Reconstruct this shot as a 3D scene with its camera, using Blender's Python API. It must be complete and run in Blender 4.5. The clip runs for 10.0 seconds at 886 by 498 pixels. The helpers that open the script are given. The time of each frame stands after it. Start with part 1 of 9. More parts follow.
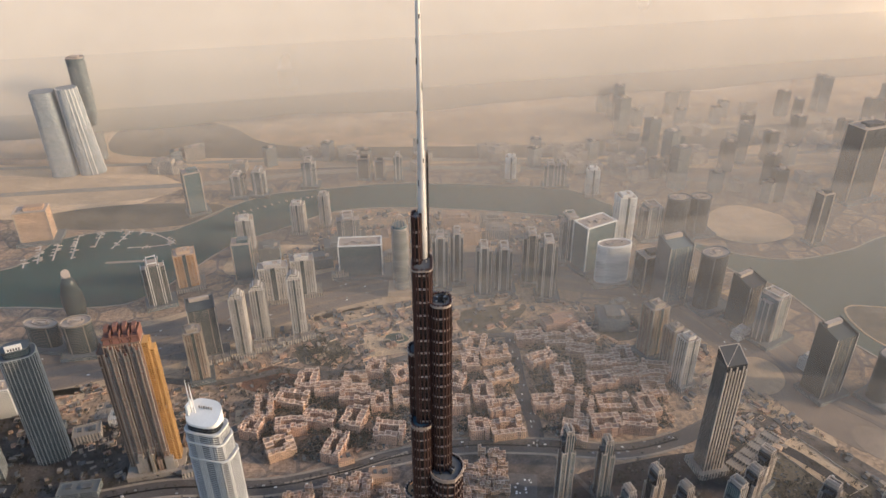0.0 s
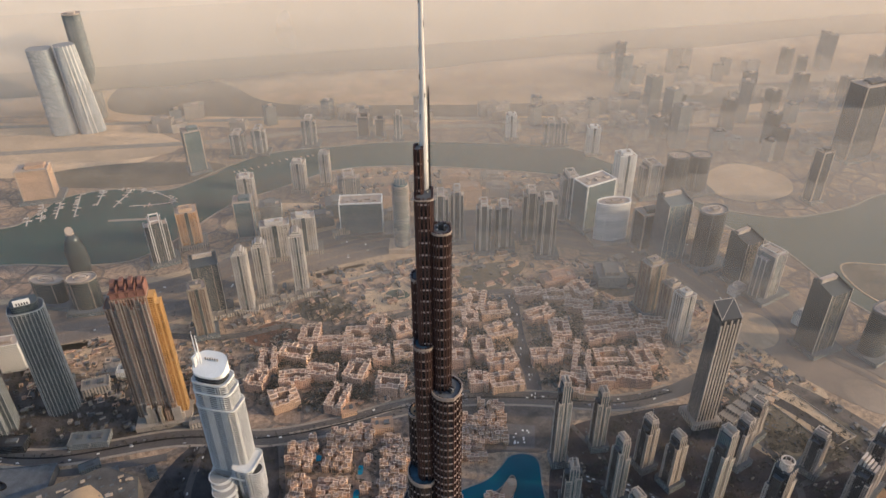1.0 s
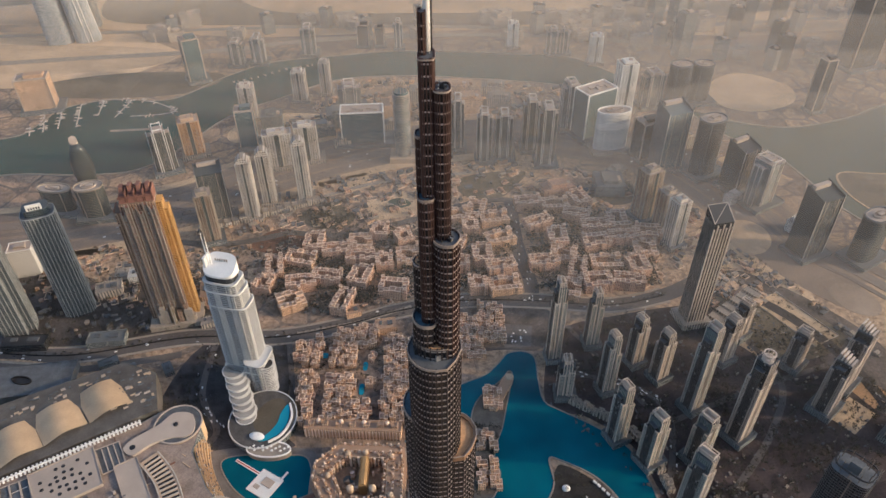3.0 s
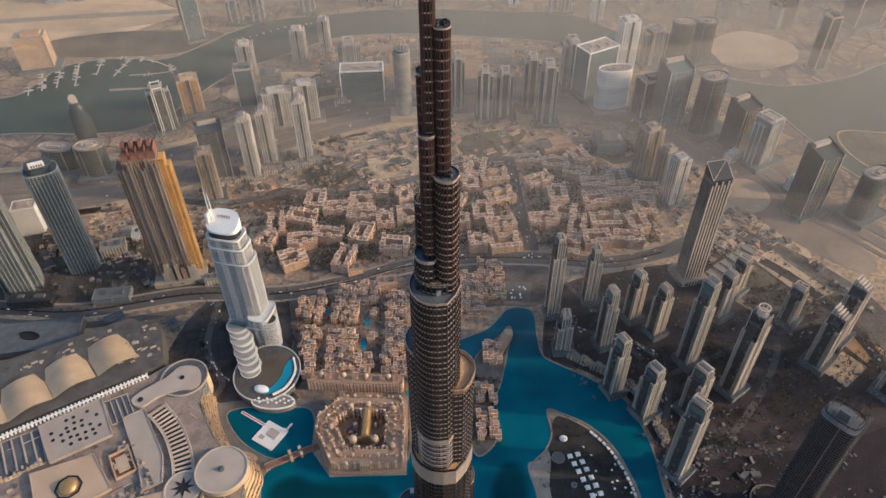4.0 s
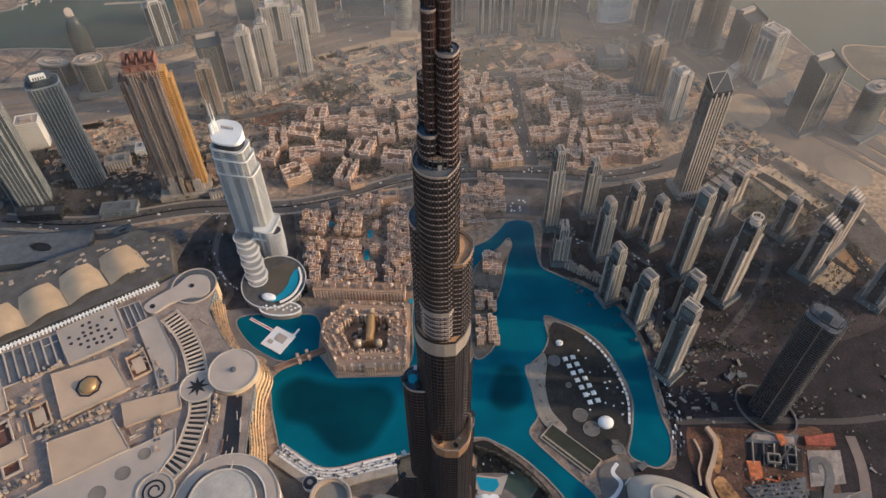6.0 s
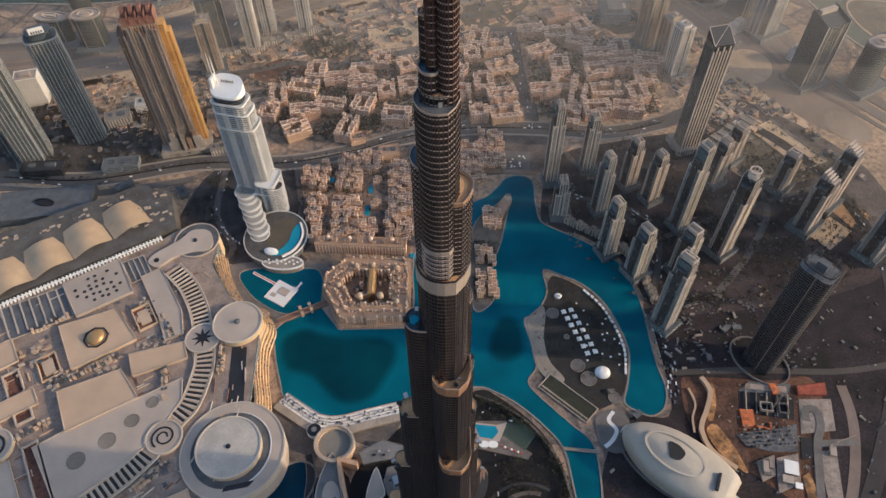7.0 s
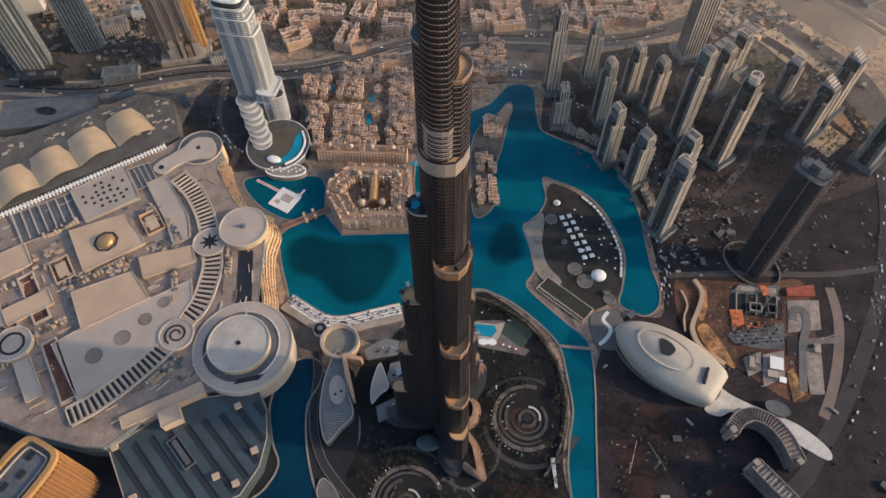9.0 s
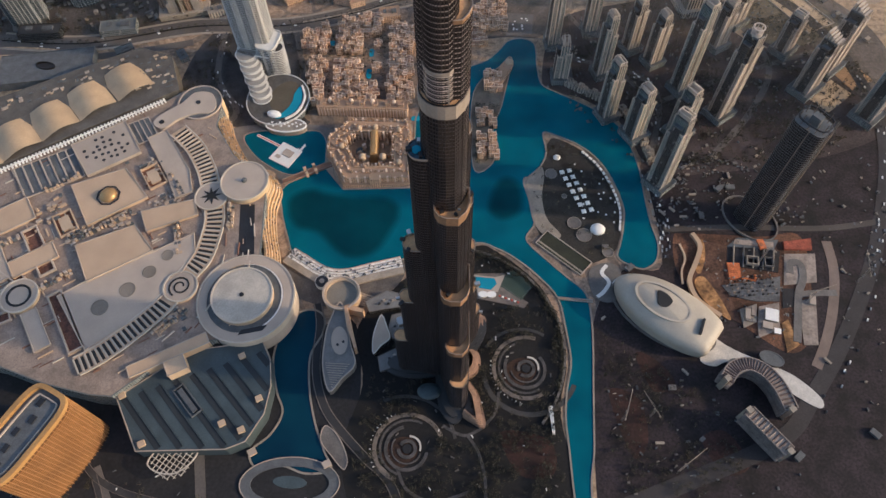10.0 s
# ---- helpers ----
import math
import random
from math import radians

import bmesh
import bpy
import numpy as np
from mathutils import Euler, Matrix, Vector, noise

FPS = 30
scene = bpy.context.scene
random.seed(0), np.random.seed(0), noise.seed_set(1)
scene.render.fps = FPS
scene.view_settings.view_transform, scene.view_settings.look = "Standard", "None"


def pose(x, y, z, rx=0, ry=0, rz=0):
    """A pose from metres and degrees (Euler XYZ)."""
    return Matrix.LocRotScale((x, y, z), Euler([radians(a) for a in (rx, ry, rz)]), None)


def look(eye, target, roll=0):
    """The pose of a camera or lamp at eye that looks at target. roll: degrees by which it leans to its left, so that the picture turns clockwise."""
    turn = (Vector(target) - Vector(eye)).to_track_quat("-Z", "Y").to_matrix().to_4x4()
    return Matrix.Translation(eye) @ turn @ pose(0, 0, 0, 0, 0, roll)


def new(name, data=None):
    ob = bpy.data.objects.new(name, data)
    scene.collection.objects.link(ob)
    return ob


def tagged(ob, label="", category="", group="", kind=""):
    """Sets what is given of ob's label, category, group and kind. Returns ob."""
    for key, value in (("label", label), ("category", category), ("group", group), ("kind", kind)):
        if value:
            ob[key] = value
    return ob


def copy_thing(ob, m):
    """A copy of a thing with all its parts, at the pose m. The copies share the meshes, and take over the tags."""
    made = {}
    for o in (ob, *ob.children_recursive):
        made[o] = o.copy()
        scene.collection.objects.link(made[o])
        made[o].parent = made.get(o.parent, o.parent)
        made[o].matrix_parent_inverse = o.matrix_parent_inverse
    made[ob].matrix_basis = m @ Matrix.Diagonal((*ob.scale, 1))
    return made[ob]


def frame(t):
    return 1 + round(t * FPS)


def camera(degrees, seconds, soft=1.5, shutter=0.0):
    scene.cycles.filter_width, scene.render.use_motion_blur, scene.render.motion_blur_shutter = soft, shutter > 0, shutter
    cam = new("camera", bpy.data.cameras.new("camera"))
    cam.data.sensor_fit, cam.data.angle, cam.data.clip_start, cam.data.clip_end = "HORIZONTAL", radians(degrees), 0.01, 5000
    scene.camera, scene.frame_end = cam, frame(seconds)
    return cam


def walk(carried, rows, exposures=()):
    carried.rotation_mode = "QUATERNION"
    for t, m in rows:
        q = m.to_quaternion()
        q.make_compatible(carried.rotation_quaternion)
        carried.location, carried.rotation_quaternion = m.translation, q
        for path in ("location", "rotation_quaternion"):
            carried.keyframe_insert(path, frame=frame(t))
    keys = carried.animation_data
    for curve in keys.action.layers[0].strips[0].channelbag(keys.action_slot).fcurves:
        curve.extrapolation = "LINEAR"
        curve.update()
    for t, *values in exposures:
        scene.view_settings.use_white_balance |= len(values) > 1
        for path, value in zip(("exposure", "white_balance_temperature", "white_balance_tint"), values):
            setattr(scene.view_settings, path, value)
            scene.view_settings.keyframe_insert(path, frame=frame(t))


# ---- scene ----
cam = camera(64.8, 10.0, soft=1.5)
METRES, EYE = 160.0, 845.0
ROWS = [
    (0.0, 0.0, 0.0, 0.0, -0.2, -28.95, 0.36),
    (0.5, -0.0005, -0.0463, -0.0028, -0.19, -30.55, 0.35),
    (1.0, -0.0003, -0.0948, -0.0041, -0.18, -32.12, 0.37),
    (1.5, -0.0012, -0.1441, -0.0055, -0.18, -33.84, 0.37),
    (2.0, -0.0012, -0.1912, -0.0059, -0.16, -35.41, 0.38),
    (2.5, -0.0006, -0.2487, -0.0067, -0.13, -37.17, 0.4),
    (4.0, 0.0008, -0.3927, -0.0168, -0.11, -41.83, 0.47),
    (4.5, 0.0005, -0.4411, -0.0175, -0.09, -43.3, 0.5),
    (5.0, 0.0008, -0.4936, -0.0192, -0.08, -44.91, 0.52),
    (5.5, 0.0015, -0.542, -0.0204, -0.07, -46.38, 0.53),
    (7.0, -0.0004, -0.6916, -0.0257, -0.06, -50.88, 0.56),
    (7.5, -0.0008, -0.7448, -0.0271, -0.06, -52.45, 0.56),
    (8.0, -0.0002, -0.7969, -0.0272, -0.03, -54.04, 0.59),
    (8.5, 0.0012, -0.8443, -0.0289, -0.02, -55.49, 0.62),
    (9.0, 0.0039, -0.8974, -0.0304, 0.01, -57.03, 0.65),
    (9.5, 0.0063, -0.9474, -0.0339, 0.01, -58.42, 0.68),
    (10.0, 0.0042, -0.9989, -0.0344, 0.02, -59.98, 0.68),
]
walk(cam, [(t, pose(0, -150, EYE) @ pose(METRES * x, METRES * y, METRES * z, 90 + pitch, roll, yaw)) for t, x, y, z, yaw, pitch, roll in ROWS])

# ---- light: a low, warm sun over the mall side's opposite shore, and a dusty sky ----
SUN_AZ, SUN_EL = -6.0, 20.0  # degrees, azimuth counted from +x towards +y
world = bpy.data.worlds.new("sky")
scene.world = world
world.use_nodes = True
wn, wl = world.node_tree.nodes, world.node_tree.links
sky = wn.new("ShaderNodeTexSky")
sky.sky_type, sky.sun_disc = "NISHITA", False
sky.sun_elevation, sky.sun_rotation = radians(SUN_EL), radians(90 - SUN_AZ)
sky.air_density, sky.dust_density, sky.ozone_density = 1.0, 2.0, 2.0
wl.new(sky.outputs[0], wn["Background"].inputs[0])
wn["Background"].inputs[1].default_value = 0.27
sun = new("sun", bpy.data.lights.new("sun", "SUN"))
sun.data.energy, sun.data.angle, sun.data.color = 3.6, radians(1.5), (1.0, 0.76, 0.51)
toward = Vector((math.cos(radians(SUN_AZ)) * math.cos(radians(SUN_EL)), math.sin(radians(SUN_AZ)) * math.cos(radians(SUN_EL)), math.sin(radians(SUN_EL))))
sun.matrix_world = look(toward * 3000, (0, 0, 0))
scene.view_settings.exposure = -0.2

# ---- materials ----
class Tree:
    """A small wrapper that wires up a node material."""

    def __init__(self, name):
        self.mat = bpy.data.materials.new(name)
        self.mat.use_nodes = True
        self.nodes, self.links = self.mat.node_tree.nodes, self.mat.node_tree.links
        self.bsdf = self.nodes["Principled BSDF"]

    def put(self, socket, value):
        if isinstance(value, bpy.types.NodeSocket):
            self.links.new(value, socket)
        elif isinstance(value, (tuple, list)) and len(value) == 3 and len(socket.default_value) == 4:
            socket.default_value = (*value, 1)
        else:
            socket.default_value = value

    def math(self, op, a, b=0.0, c=0.0):
        n = self.nodes.new("ShaderNodeMath")
        n.operation = op
        for s, v in zip(n.inputs, (a, b, c)):
            self.put(s, v)
        return n.outputs[0]

    def mix(self, f, a, b, how="MIX"):
        n = self.nodes.new("ShaderNodeMix")
        n.data_type, n.blend_type = "RGBA", how
        self.put(n.inputs["Factor"], f)
        self.put(n.inputs[6], a)
        self.put(n.inputs[7], b)
        return n.outputs[2]

    def place(self):
        return self.nodes.new("ShaderNodeNewGeometry").outputs["Position"]

    def noise(self, scale, detail=3.0, vector=None, rough=0.55):
        n = self.nodes.new("ShaderNodeTexNoise")
        n.inputs["Scale"].default_value, n.inputs["Detail"].default_value, n.inputs["Roughness"].default_value = scale, detail, rough
        self.links.new(vector or self.place(), n.inputs["Vector"])
        return n.outputs[0]

    def ramp(self, f, lo, hi):
        n = self.nodes.new("ShaderNodeMapRange")
        for s, v in zip(n.inputs, (f, lo, hi, 0.0, 1.0)):
            self.put(s, v)
        return n.outputs[0]

    def shade(self, colour, amount, f):
        """colour times 1 - amount .. 1 + amount by f from 0 to 1."""
        k = self.math("MULTIPLY_ADD", f, 2 * amount, 1 - amount)
        n = self.nodes.new("ShaderNodeVectorMath")
        n.operation = "SCALE"
        self.put(n.inputs[0], colour if isinstance(colour, bpy.types.NodeSocket) else tuple(colour))
        self.put(n.inputs["Scale"], k)
        return n.outputs[0]

    def random(self):
        return self.nodes.new("ShaderNodeObjectInfo").outputs["Random"]

    def bump(self, height, strength, distance):
        n = self.nodes.new("ShaderNodeBump")
        n.inputs["Strength"].default_value, n.inputs["Distance"].default_value = strength, distance
        self.put(n.inputs["Height"], height)
        self.put(self.bsdf.inputs["Normal"], n.outputs[0])

    def finish(self, colour, rough, metal=0.0):
        self.put(self.bsdf.inputs["Base Color"], colour)
        self.put(self.bsdf.inputs["Roughness"], rough)
        self.put(self.bsdf.inputs["Metallic"], metal)
        return self.mat


def plain(name, colour, rough=0.8, metal=0.0, var=0.18, big=0.03, small=0.6, bump=0.15, tint=0.08):
    """A matt or metal surface with stains at a large scale and grain at a small one."""
    t = Tree(name)
    stains, grain = t.noise(big, 4), t.noise(small, 5)
    c = t.shade(colour, var, t.ramp(stains, 0.3, 0.7))
    c = t.shade(c, var * 0.7, t.ramp(grain, 0.3, 0.7))
    c = t.shade(c, tint, t.random())
    t.bump(grain, bump, 0.3)
    return t.finish(c, t.math("MULTIPLY_ADD", stains, 0.2, rough - 0.1), metal)


def facade(name, wall, glass, du=3.0, dv=3.5, fu=0.6, fv=0.6, rough=0.75, shine=0.18, lit=0.5, pale=(0.35, 0.33, 0.3), glass_metal=0.0):
    """Wall with rows of windows: panes differ one from another, the wall is streaked by dust."""
    t = Tree(name)
    geo = t.nodes.new("ShaderNodeNewGeometry")
    pos, nor = t.nodes.new("ShaderNodeSeparateXYZ"), t.nodes.new("ShaderNodeSeparateXYZ")
    t.links.new(geo.outputs["Position"], pos.inputs[0])
    t.links.new(geo.outputs["True Normal"], nor.inputs[0])
    u = t.math("SUBTRACT", t.math("MULTIPLY", pos.outputs[0], nor.outputs[1]), t.math("MULTIPLY", pos.outputs[1], nor.outputs[0]))
    u, v = t.math("DIVIDE", u, du), t.math("DIVIDE", pos.outputs[2], dv)
    inside = t.math("MULTIPLY", t.math("LESS_THAN", t.math("FRACT", u), fu), t.math("LESS_THAN", t.math("FRACT", v), fv))
    upright = t.math("LESS_THAN", t.math("ABSOLUTE", nor.outputs[2]), 0.6)
    inside = t.math("MULTIPLY", inside, upright)
    cell = t.nodes.new("ShaderNodeCombineXYZ")
    for s, x in zip(cell.inputs, (t.math("FLOOR", u), t.math("FLOOR", v), t.math("MULTIPLY", t.random(), 50))):
        t.put(s, x)
    white = t.nodes.new("ShaderNodeTexWhiteNoise")
    t.links.new(cell.outputs[0], white.inputs["Vector"])
    pane = t.shade(glass, lit, white.outputs["Value"])
    pane = t.mix(t.math("GREATER_THAN", white.outputs["Value"], 0.96), pane, pale)
    stains, grain = t.noise(0.04, 3), t.noise(0.8, 4)
    w = t.shade(t.shade(wall, 0.14, t.ramp(stains, 0.3, 0.7)), 0.1, t.ramp(grain, 0.3, 0.7))
    w = t.shade(w, 0.1, t.random())
    w = t.mix(upright, tuple(0.62 * c for c in wall), w)
    t.bump(t.math("SUBTRACT", 1.0, inside), 0.6, 0.3)
    return t.finish(t.mix(inside, w, pane), t.math("MULTIPLY_ADD", inside, shine - rough, rough), t.math("MULTIPLY", inside, glass_metal) if glass_metal else 0.0)


def water(name, deep, shallow, scale=0.012):
    t = Tree(name)
    f = t.ramp(t.noise(scale, 2), 0.35, 0.65)
    t.bump(t.noise(0.35, 4), 0.12, 0.5)
    t.bsdf.inputs["IOR"].default_value = 1.33
    t.bsdf.inputs["Specular IOR Level"].default_value = 0.13
    return t.finish(t.mix(f, deep, shallow), 0.12)


def ground_material():
    """Dusty city ground: plots of sand, paving and bare earth of differing tone, cut by tracks."""
    t = Tree("city_ground")
    plot = t.nodes.new("ShaderNodeTexVoronoi")
    plot.inputs["Scale"].default_value = 0.016
    t.links.new(t.place(), plot.inputs["Vector"])
    tone = t.nodes.new("ShaderNodeSeparateColor")
    t.links.new(plot.outputs["Color"], tone.inputs[0])
    wide, fine, grain = t.ramp(t.noise(0.0012, 5), 0.4, 0.62), t.noise(0.03, 6), t.noise(0.4, 4)
    city = t.mix(tone.outputs[0], (0.14, 0.105, 0.083), (0.4, 0.265, 0.18))
    city = t.mix(t.ramp(fine, 0.42, 0.6), city, (0.18, 0.135, 0.108))
    desert = t.mix(t.ramp(t.noise(0.004, 6), 0.35, 0.65), (0.52, 0.35, 0.21), (0.38, 0.26, 0.165))
    c = t.mix(wide, city, desert)
    track = t.nodes.new("ShaderNodeTexVoronoi")
    track.feature = "DISTANCE_TO_EDGE"
    track.inputs["Scale"].default_value = 0.016
    t.links.new(t.place(), track.inputs["Vector"])
    c = t.mix(t.math("MULTIPLY", t.math("LESS_THAN", track.outputs["Distance"], 0.045), t.math("MULTIPLY_ADD", wide, -0.8, 0.8)), c, (0.11, 0.095, 0.085))
    c = t.shade(c, 0.35, t.ramp(t.noise(0.12, 5), 0.35, 0.65))
    c = t.shade(c, 0.22, t.ramp(grain, 0.3, 0.7))
    t.bump(grain, 0.3, 0.4)
    return t.finish(c, 0.92)


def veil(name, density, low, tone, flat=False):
    """Tint of a see-through sheet that stands in for haze: scatters light both ways, thin near the ground and uneven.
    """
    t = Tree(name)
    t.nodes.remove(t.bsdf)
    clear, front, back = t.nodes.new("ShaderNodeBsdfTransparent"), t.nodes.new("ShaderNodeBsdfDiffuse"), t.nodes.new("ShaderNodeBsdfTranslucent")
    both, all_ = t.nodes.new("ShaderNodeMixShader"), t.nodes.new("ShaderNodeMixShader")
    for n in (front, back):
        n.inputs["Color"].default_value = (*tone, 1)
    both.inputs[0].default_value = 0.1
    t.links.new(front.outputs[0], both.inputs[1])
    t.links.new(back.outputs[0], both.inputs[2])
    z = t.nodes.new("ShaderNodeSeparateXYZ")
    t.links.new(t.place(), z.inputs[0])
    # an upright sheet thins out towards the ground, a lying one towards the near city and the west
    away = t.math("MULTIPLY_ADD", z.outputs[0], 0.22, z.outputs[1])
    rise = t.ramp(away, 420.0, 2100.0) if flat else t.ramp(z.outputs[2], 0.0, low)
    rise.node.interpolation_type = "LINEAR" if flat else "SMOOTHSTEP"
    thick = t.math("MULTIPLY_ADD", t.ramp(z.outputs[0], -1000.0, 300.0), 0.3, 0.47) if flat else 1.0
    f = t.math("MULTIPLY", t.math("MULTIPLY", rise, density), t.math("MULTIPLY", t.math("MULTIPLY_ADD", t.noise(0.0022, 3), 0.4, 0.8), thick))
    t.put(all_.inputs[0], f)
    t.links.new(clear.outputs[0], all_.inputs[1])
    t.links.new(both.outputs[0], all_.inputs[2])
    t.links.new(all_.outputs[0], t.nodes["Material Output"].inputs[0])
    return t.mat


GROUND = ground_material()
SAND = plain("pale_sand", (0.5, 0.36, 0.23), 0.95, var=0.22, big=0.008, small=0.08, bump=0.3)
EARTH = plain("orange_earth", (0.12, 0.055, 0.032), 0.95, var=0.7, big=0.03, small=0.4, bump=0.4)
SCRUB = plain("dark_scrub", (0.13, 0.105, 0.07), 0.95, var=0.4, big=0.01, small=0.1)
# near-black tone: shade over the gardens is put into the soil colour
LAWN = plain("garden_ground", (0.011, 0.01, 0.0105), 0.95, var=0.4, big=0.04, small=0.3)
GRASS = plain("lawn", (0.032, 0.034, 0.022), 0.95, var=0.3, big=0.05, small=0.5)
ASPHALT = plain("asphalt", (0.115, 0.1, 0.09), 0.85, var=0.2, big=0.02, small=0.3)
PAVING = plain("pale_paving", (0.3, 0.25, 0.2), 0.8, var=0.2, big=0.05, small=0.5)
DARKPAVE = plain("grey_paving", (0.14, 0.125, 0.115), 0.8, var=0.25, big=0.05, small=0.5)
LAKE = water("lake_water", (0.002, 0.08, 0.118), (0.002, 0.128, 0.172))
POOLW = water("pool_water", (0.01, 0.2, 0.3), (0.02, 0.3, 0.4))
CANAL = water("canal_water", (0.003, 0.044, 0.047), (0.006, 0.06, 0.06), 0.004)
BAYW = water("bay_water", (0.075, 0.1, 0.078), (0.1, 0.12, 0.092), 0.004)
QUAY = plain("quay_stone", (0.28, 0.24, 0.195), 0.75)
WHITE = plain("white_paint", (0.78, 0.75, 0.7), 0.55, var=0.08)
STONE = plain("beige_stone", (0.48, 0.35, 0.24), 0.8, var=0.1, bump=0.05)
ROOF = plain("pale_roof", (0.41, 0.335, 0.275), 0.85, var=0.09, big=0.03, small=0.9, bump=0.05)
ROOF_WARM = plain("sand_roof", (0.5, 0.35, 0.235), 0.85, var=0.08, big=0.03, small=0.9, bump=0.05)
ROOF_DARK = plain("grey_roof", (0.1, 0.105, 0.11), 0.7, var=0.25, big=0.08, small=0.6)
ROOF_TEAL = plain("slate_roof", (0.05, 0.07, 0.078), 0.6, var=0.25, big=0.05, small=0.6)
MEMBRANE = plain("tent_fabric", (0.48, 0.335, 0.205), 0.7, var=0.12, big=0.04)
CONCRETE = plain("raw_concrete", (0.3, 0.25, 0.2), 0.85, var=0.25)
STEEL = plain("brushed_steel", (0.6, 0.58, 0.55), 0.35, 0.85, var=0.1)
SPIRE = plain("spire_steel", (0.72, 0.69, 0.65), 0.4, 0.3, var=0.1, big=0.2)
DARK = plain("dark_metal", (0.03, 0.03, 0.033), 0.5, 0.3, var=0.3)
BRASS = plain("bronze_cladding", (0.45, 0.27, 0.12), 0.4, 0.5, var=0.2)
BLACK = plain("flat_black", (0.012, 0.012, 0.014), 0.7)
RED = plain("red_paint", (0.45, 0.06, 0.04), 0.6)
LEAF = plain("foliage", (0.03, 0.029, 0.018), 0.85, var=0.45, big=0.08, small=1.5)
BARK = plain("bark", (0.12, 0.09, 0.06), 0.9)
TOWER_SKIN = facade("tower_glass", (0.014, 0.012, 0.013), (0.008, 0.009, 0.012), 1.4, 3.9, 0.75, 0.75, 0.3, 0.1, 0.5, (0.05, 0.04, 0.036))
F_WHITE = facade("white_balconies", (0.7, 0.66, 0.6), (0.1, 0.11, 0.115), 3.4, 3.4, 0.55, 0.5)
F_BEIGE = facade("beige_flats", (0.42, 0.36, 0.3), (0.06, 0.07, 0.075), 5.0, 3.3, 0.5, 0.7)
F_STRIPE = facade("striped_flats", (0.46, 0.42, 0.37), (0.045, 0.06, 0.068), 6.0, 3.4, 0.5, 0.8)
F_BLUE = facade("blue_glass", (0.1, 0.115, 0.12), (0.02, 0.033, 0.04), 2.2, 3.6, 0.85, 0.78, 0.5, 0.1, 0.4, (0.06, 0.08, 0.09))
F_TEAL = facade("teal_glass", (0.2, 0.24, 0.24), (0.02, 0.065, 0.075), 2.4, 3.5, 0.8, 0.7, 0.5, 0.1, 0.4, (0.07, 0.11, 0.12))
F_DARK = facade("dark_glass", (0.06, 0.06, 0.062), (0.022, 0.026, 0.03), 2.4, 3.6, 0.85, 0.75, 0.5, 0.12, 0.4, (0.04, 0.045, 0.05))
F_BROWN = facade("unfinished_concrete", (0.34, 0.22, 0.15), (0.05, 0.04, 0.035), 4.0, 3.5, 0.55, 0.6)
F_GOLD = facade("ochre_flats", (0.42, 0.19, 0.05), (0.05, 0.025, 0.01), 3.0, 3.3, 0.6, 0.6)
F_OLD = facade("sand_plaster", (0.62, 0.4, 0.26), (0.09, 0.06, 0.045), 3.2, 3.6, 0.42, 0.5)
F_PINK = facade("rose_plaster", (0.57, 0.355, 0.25), (0.085, 0.06, 0.05), 3.2, 3.5, 0.42, 0.5)
F_GREY = facade("grey_flats", (0.21, 0.225, 0.225), (0.03, 0.045, 0.05), 3.0, 3.4, 0.62, 0.6)

# ---- builders ----
rng = random.Random(7)


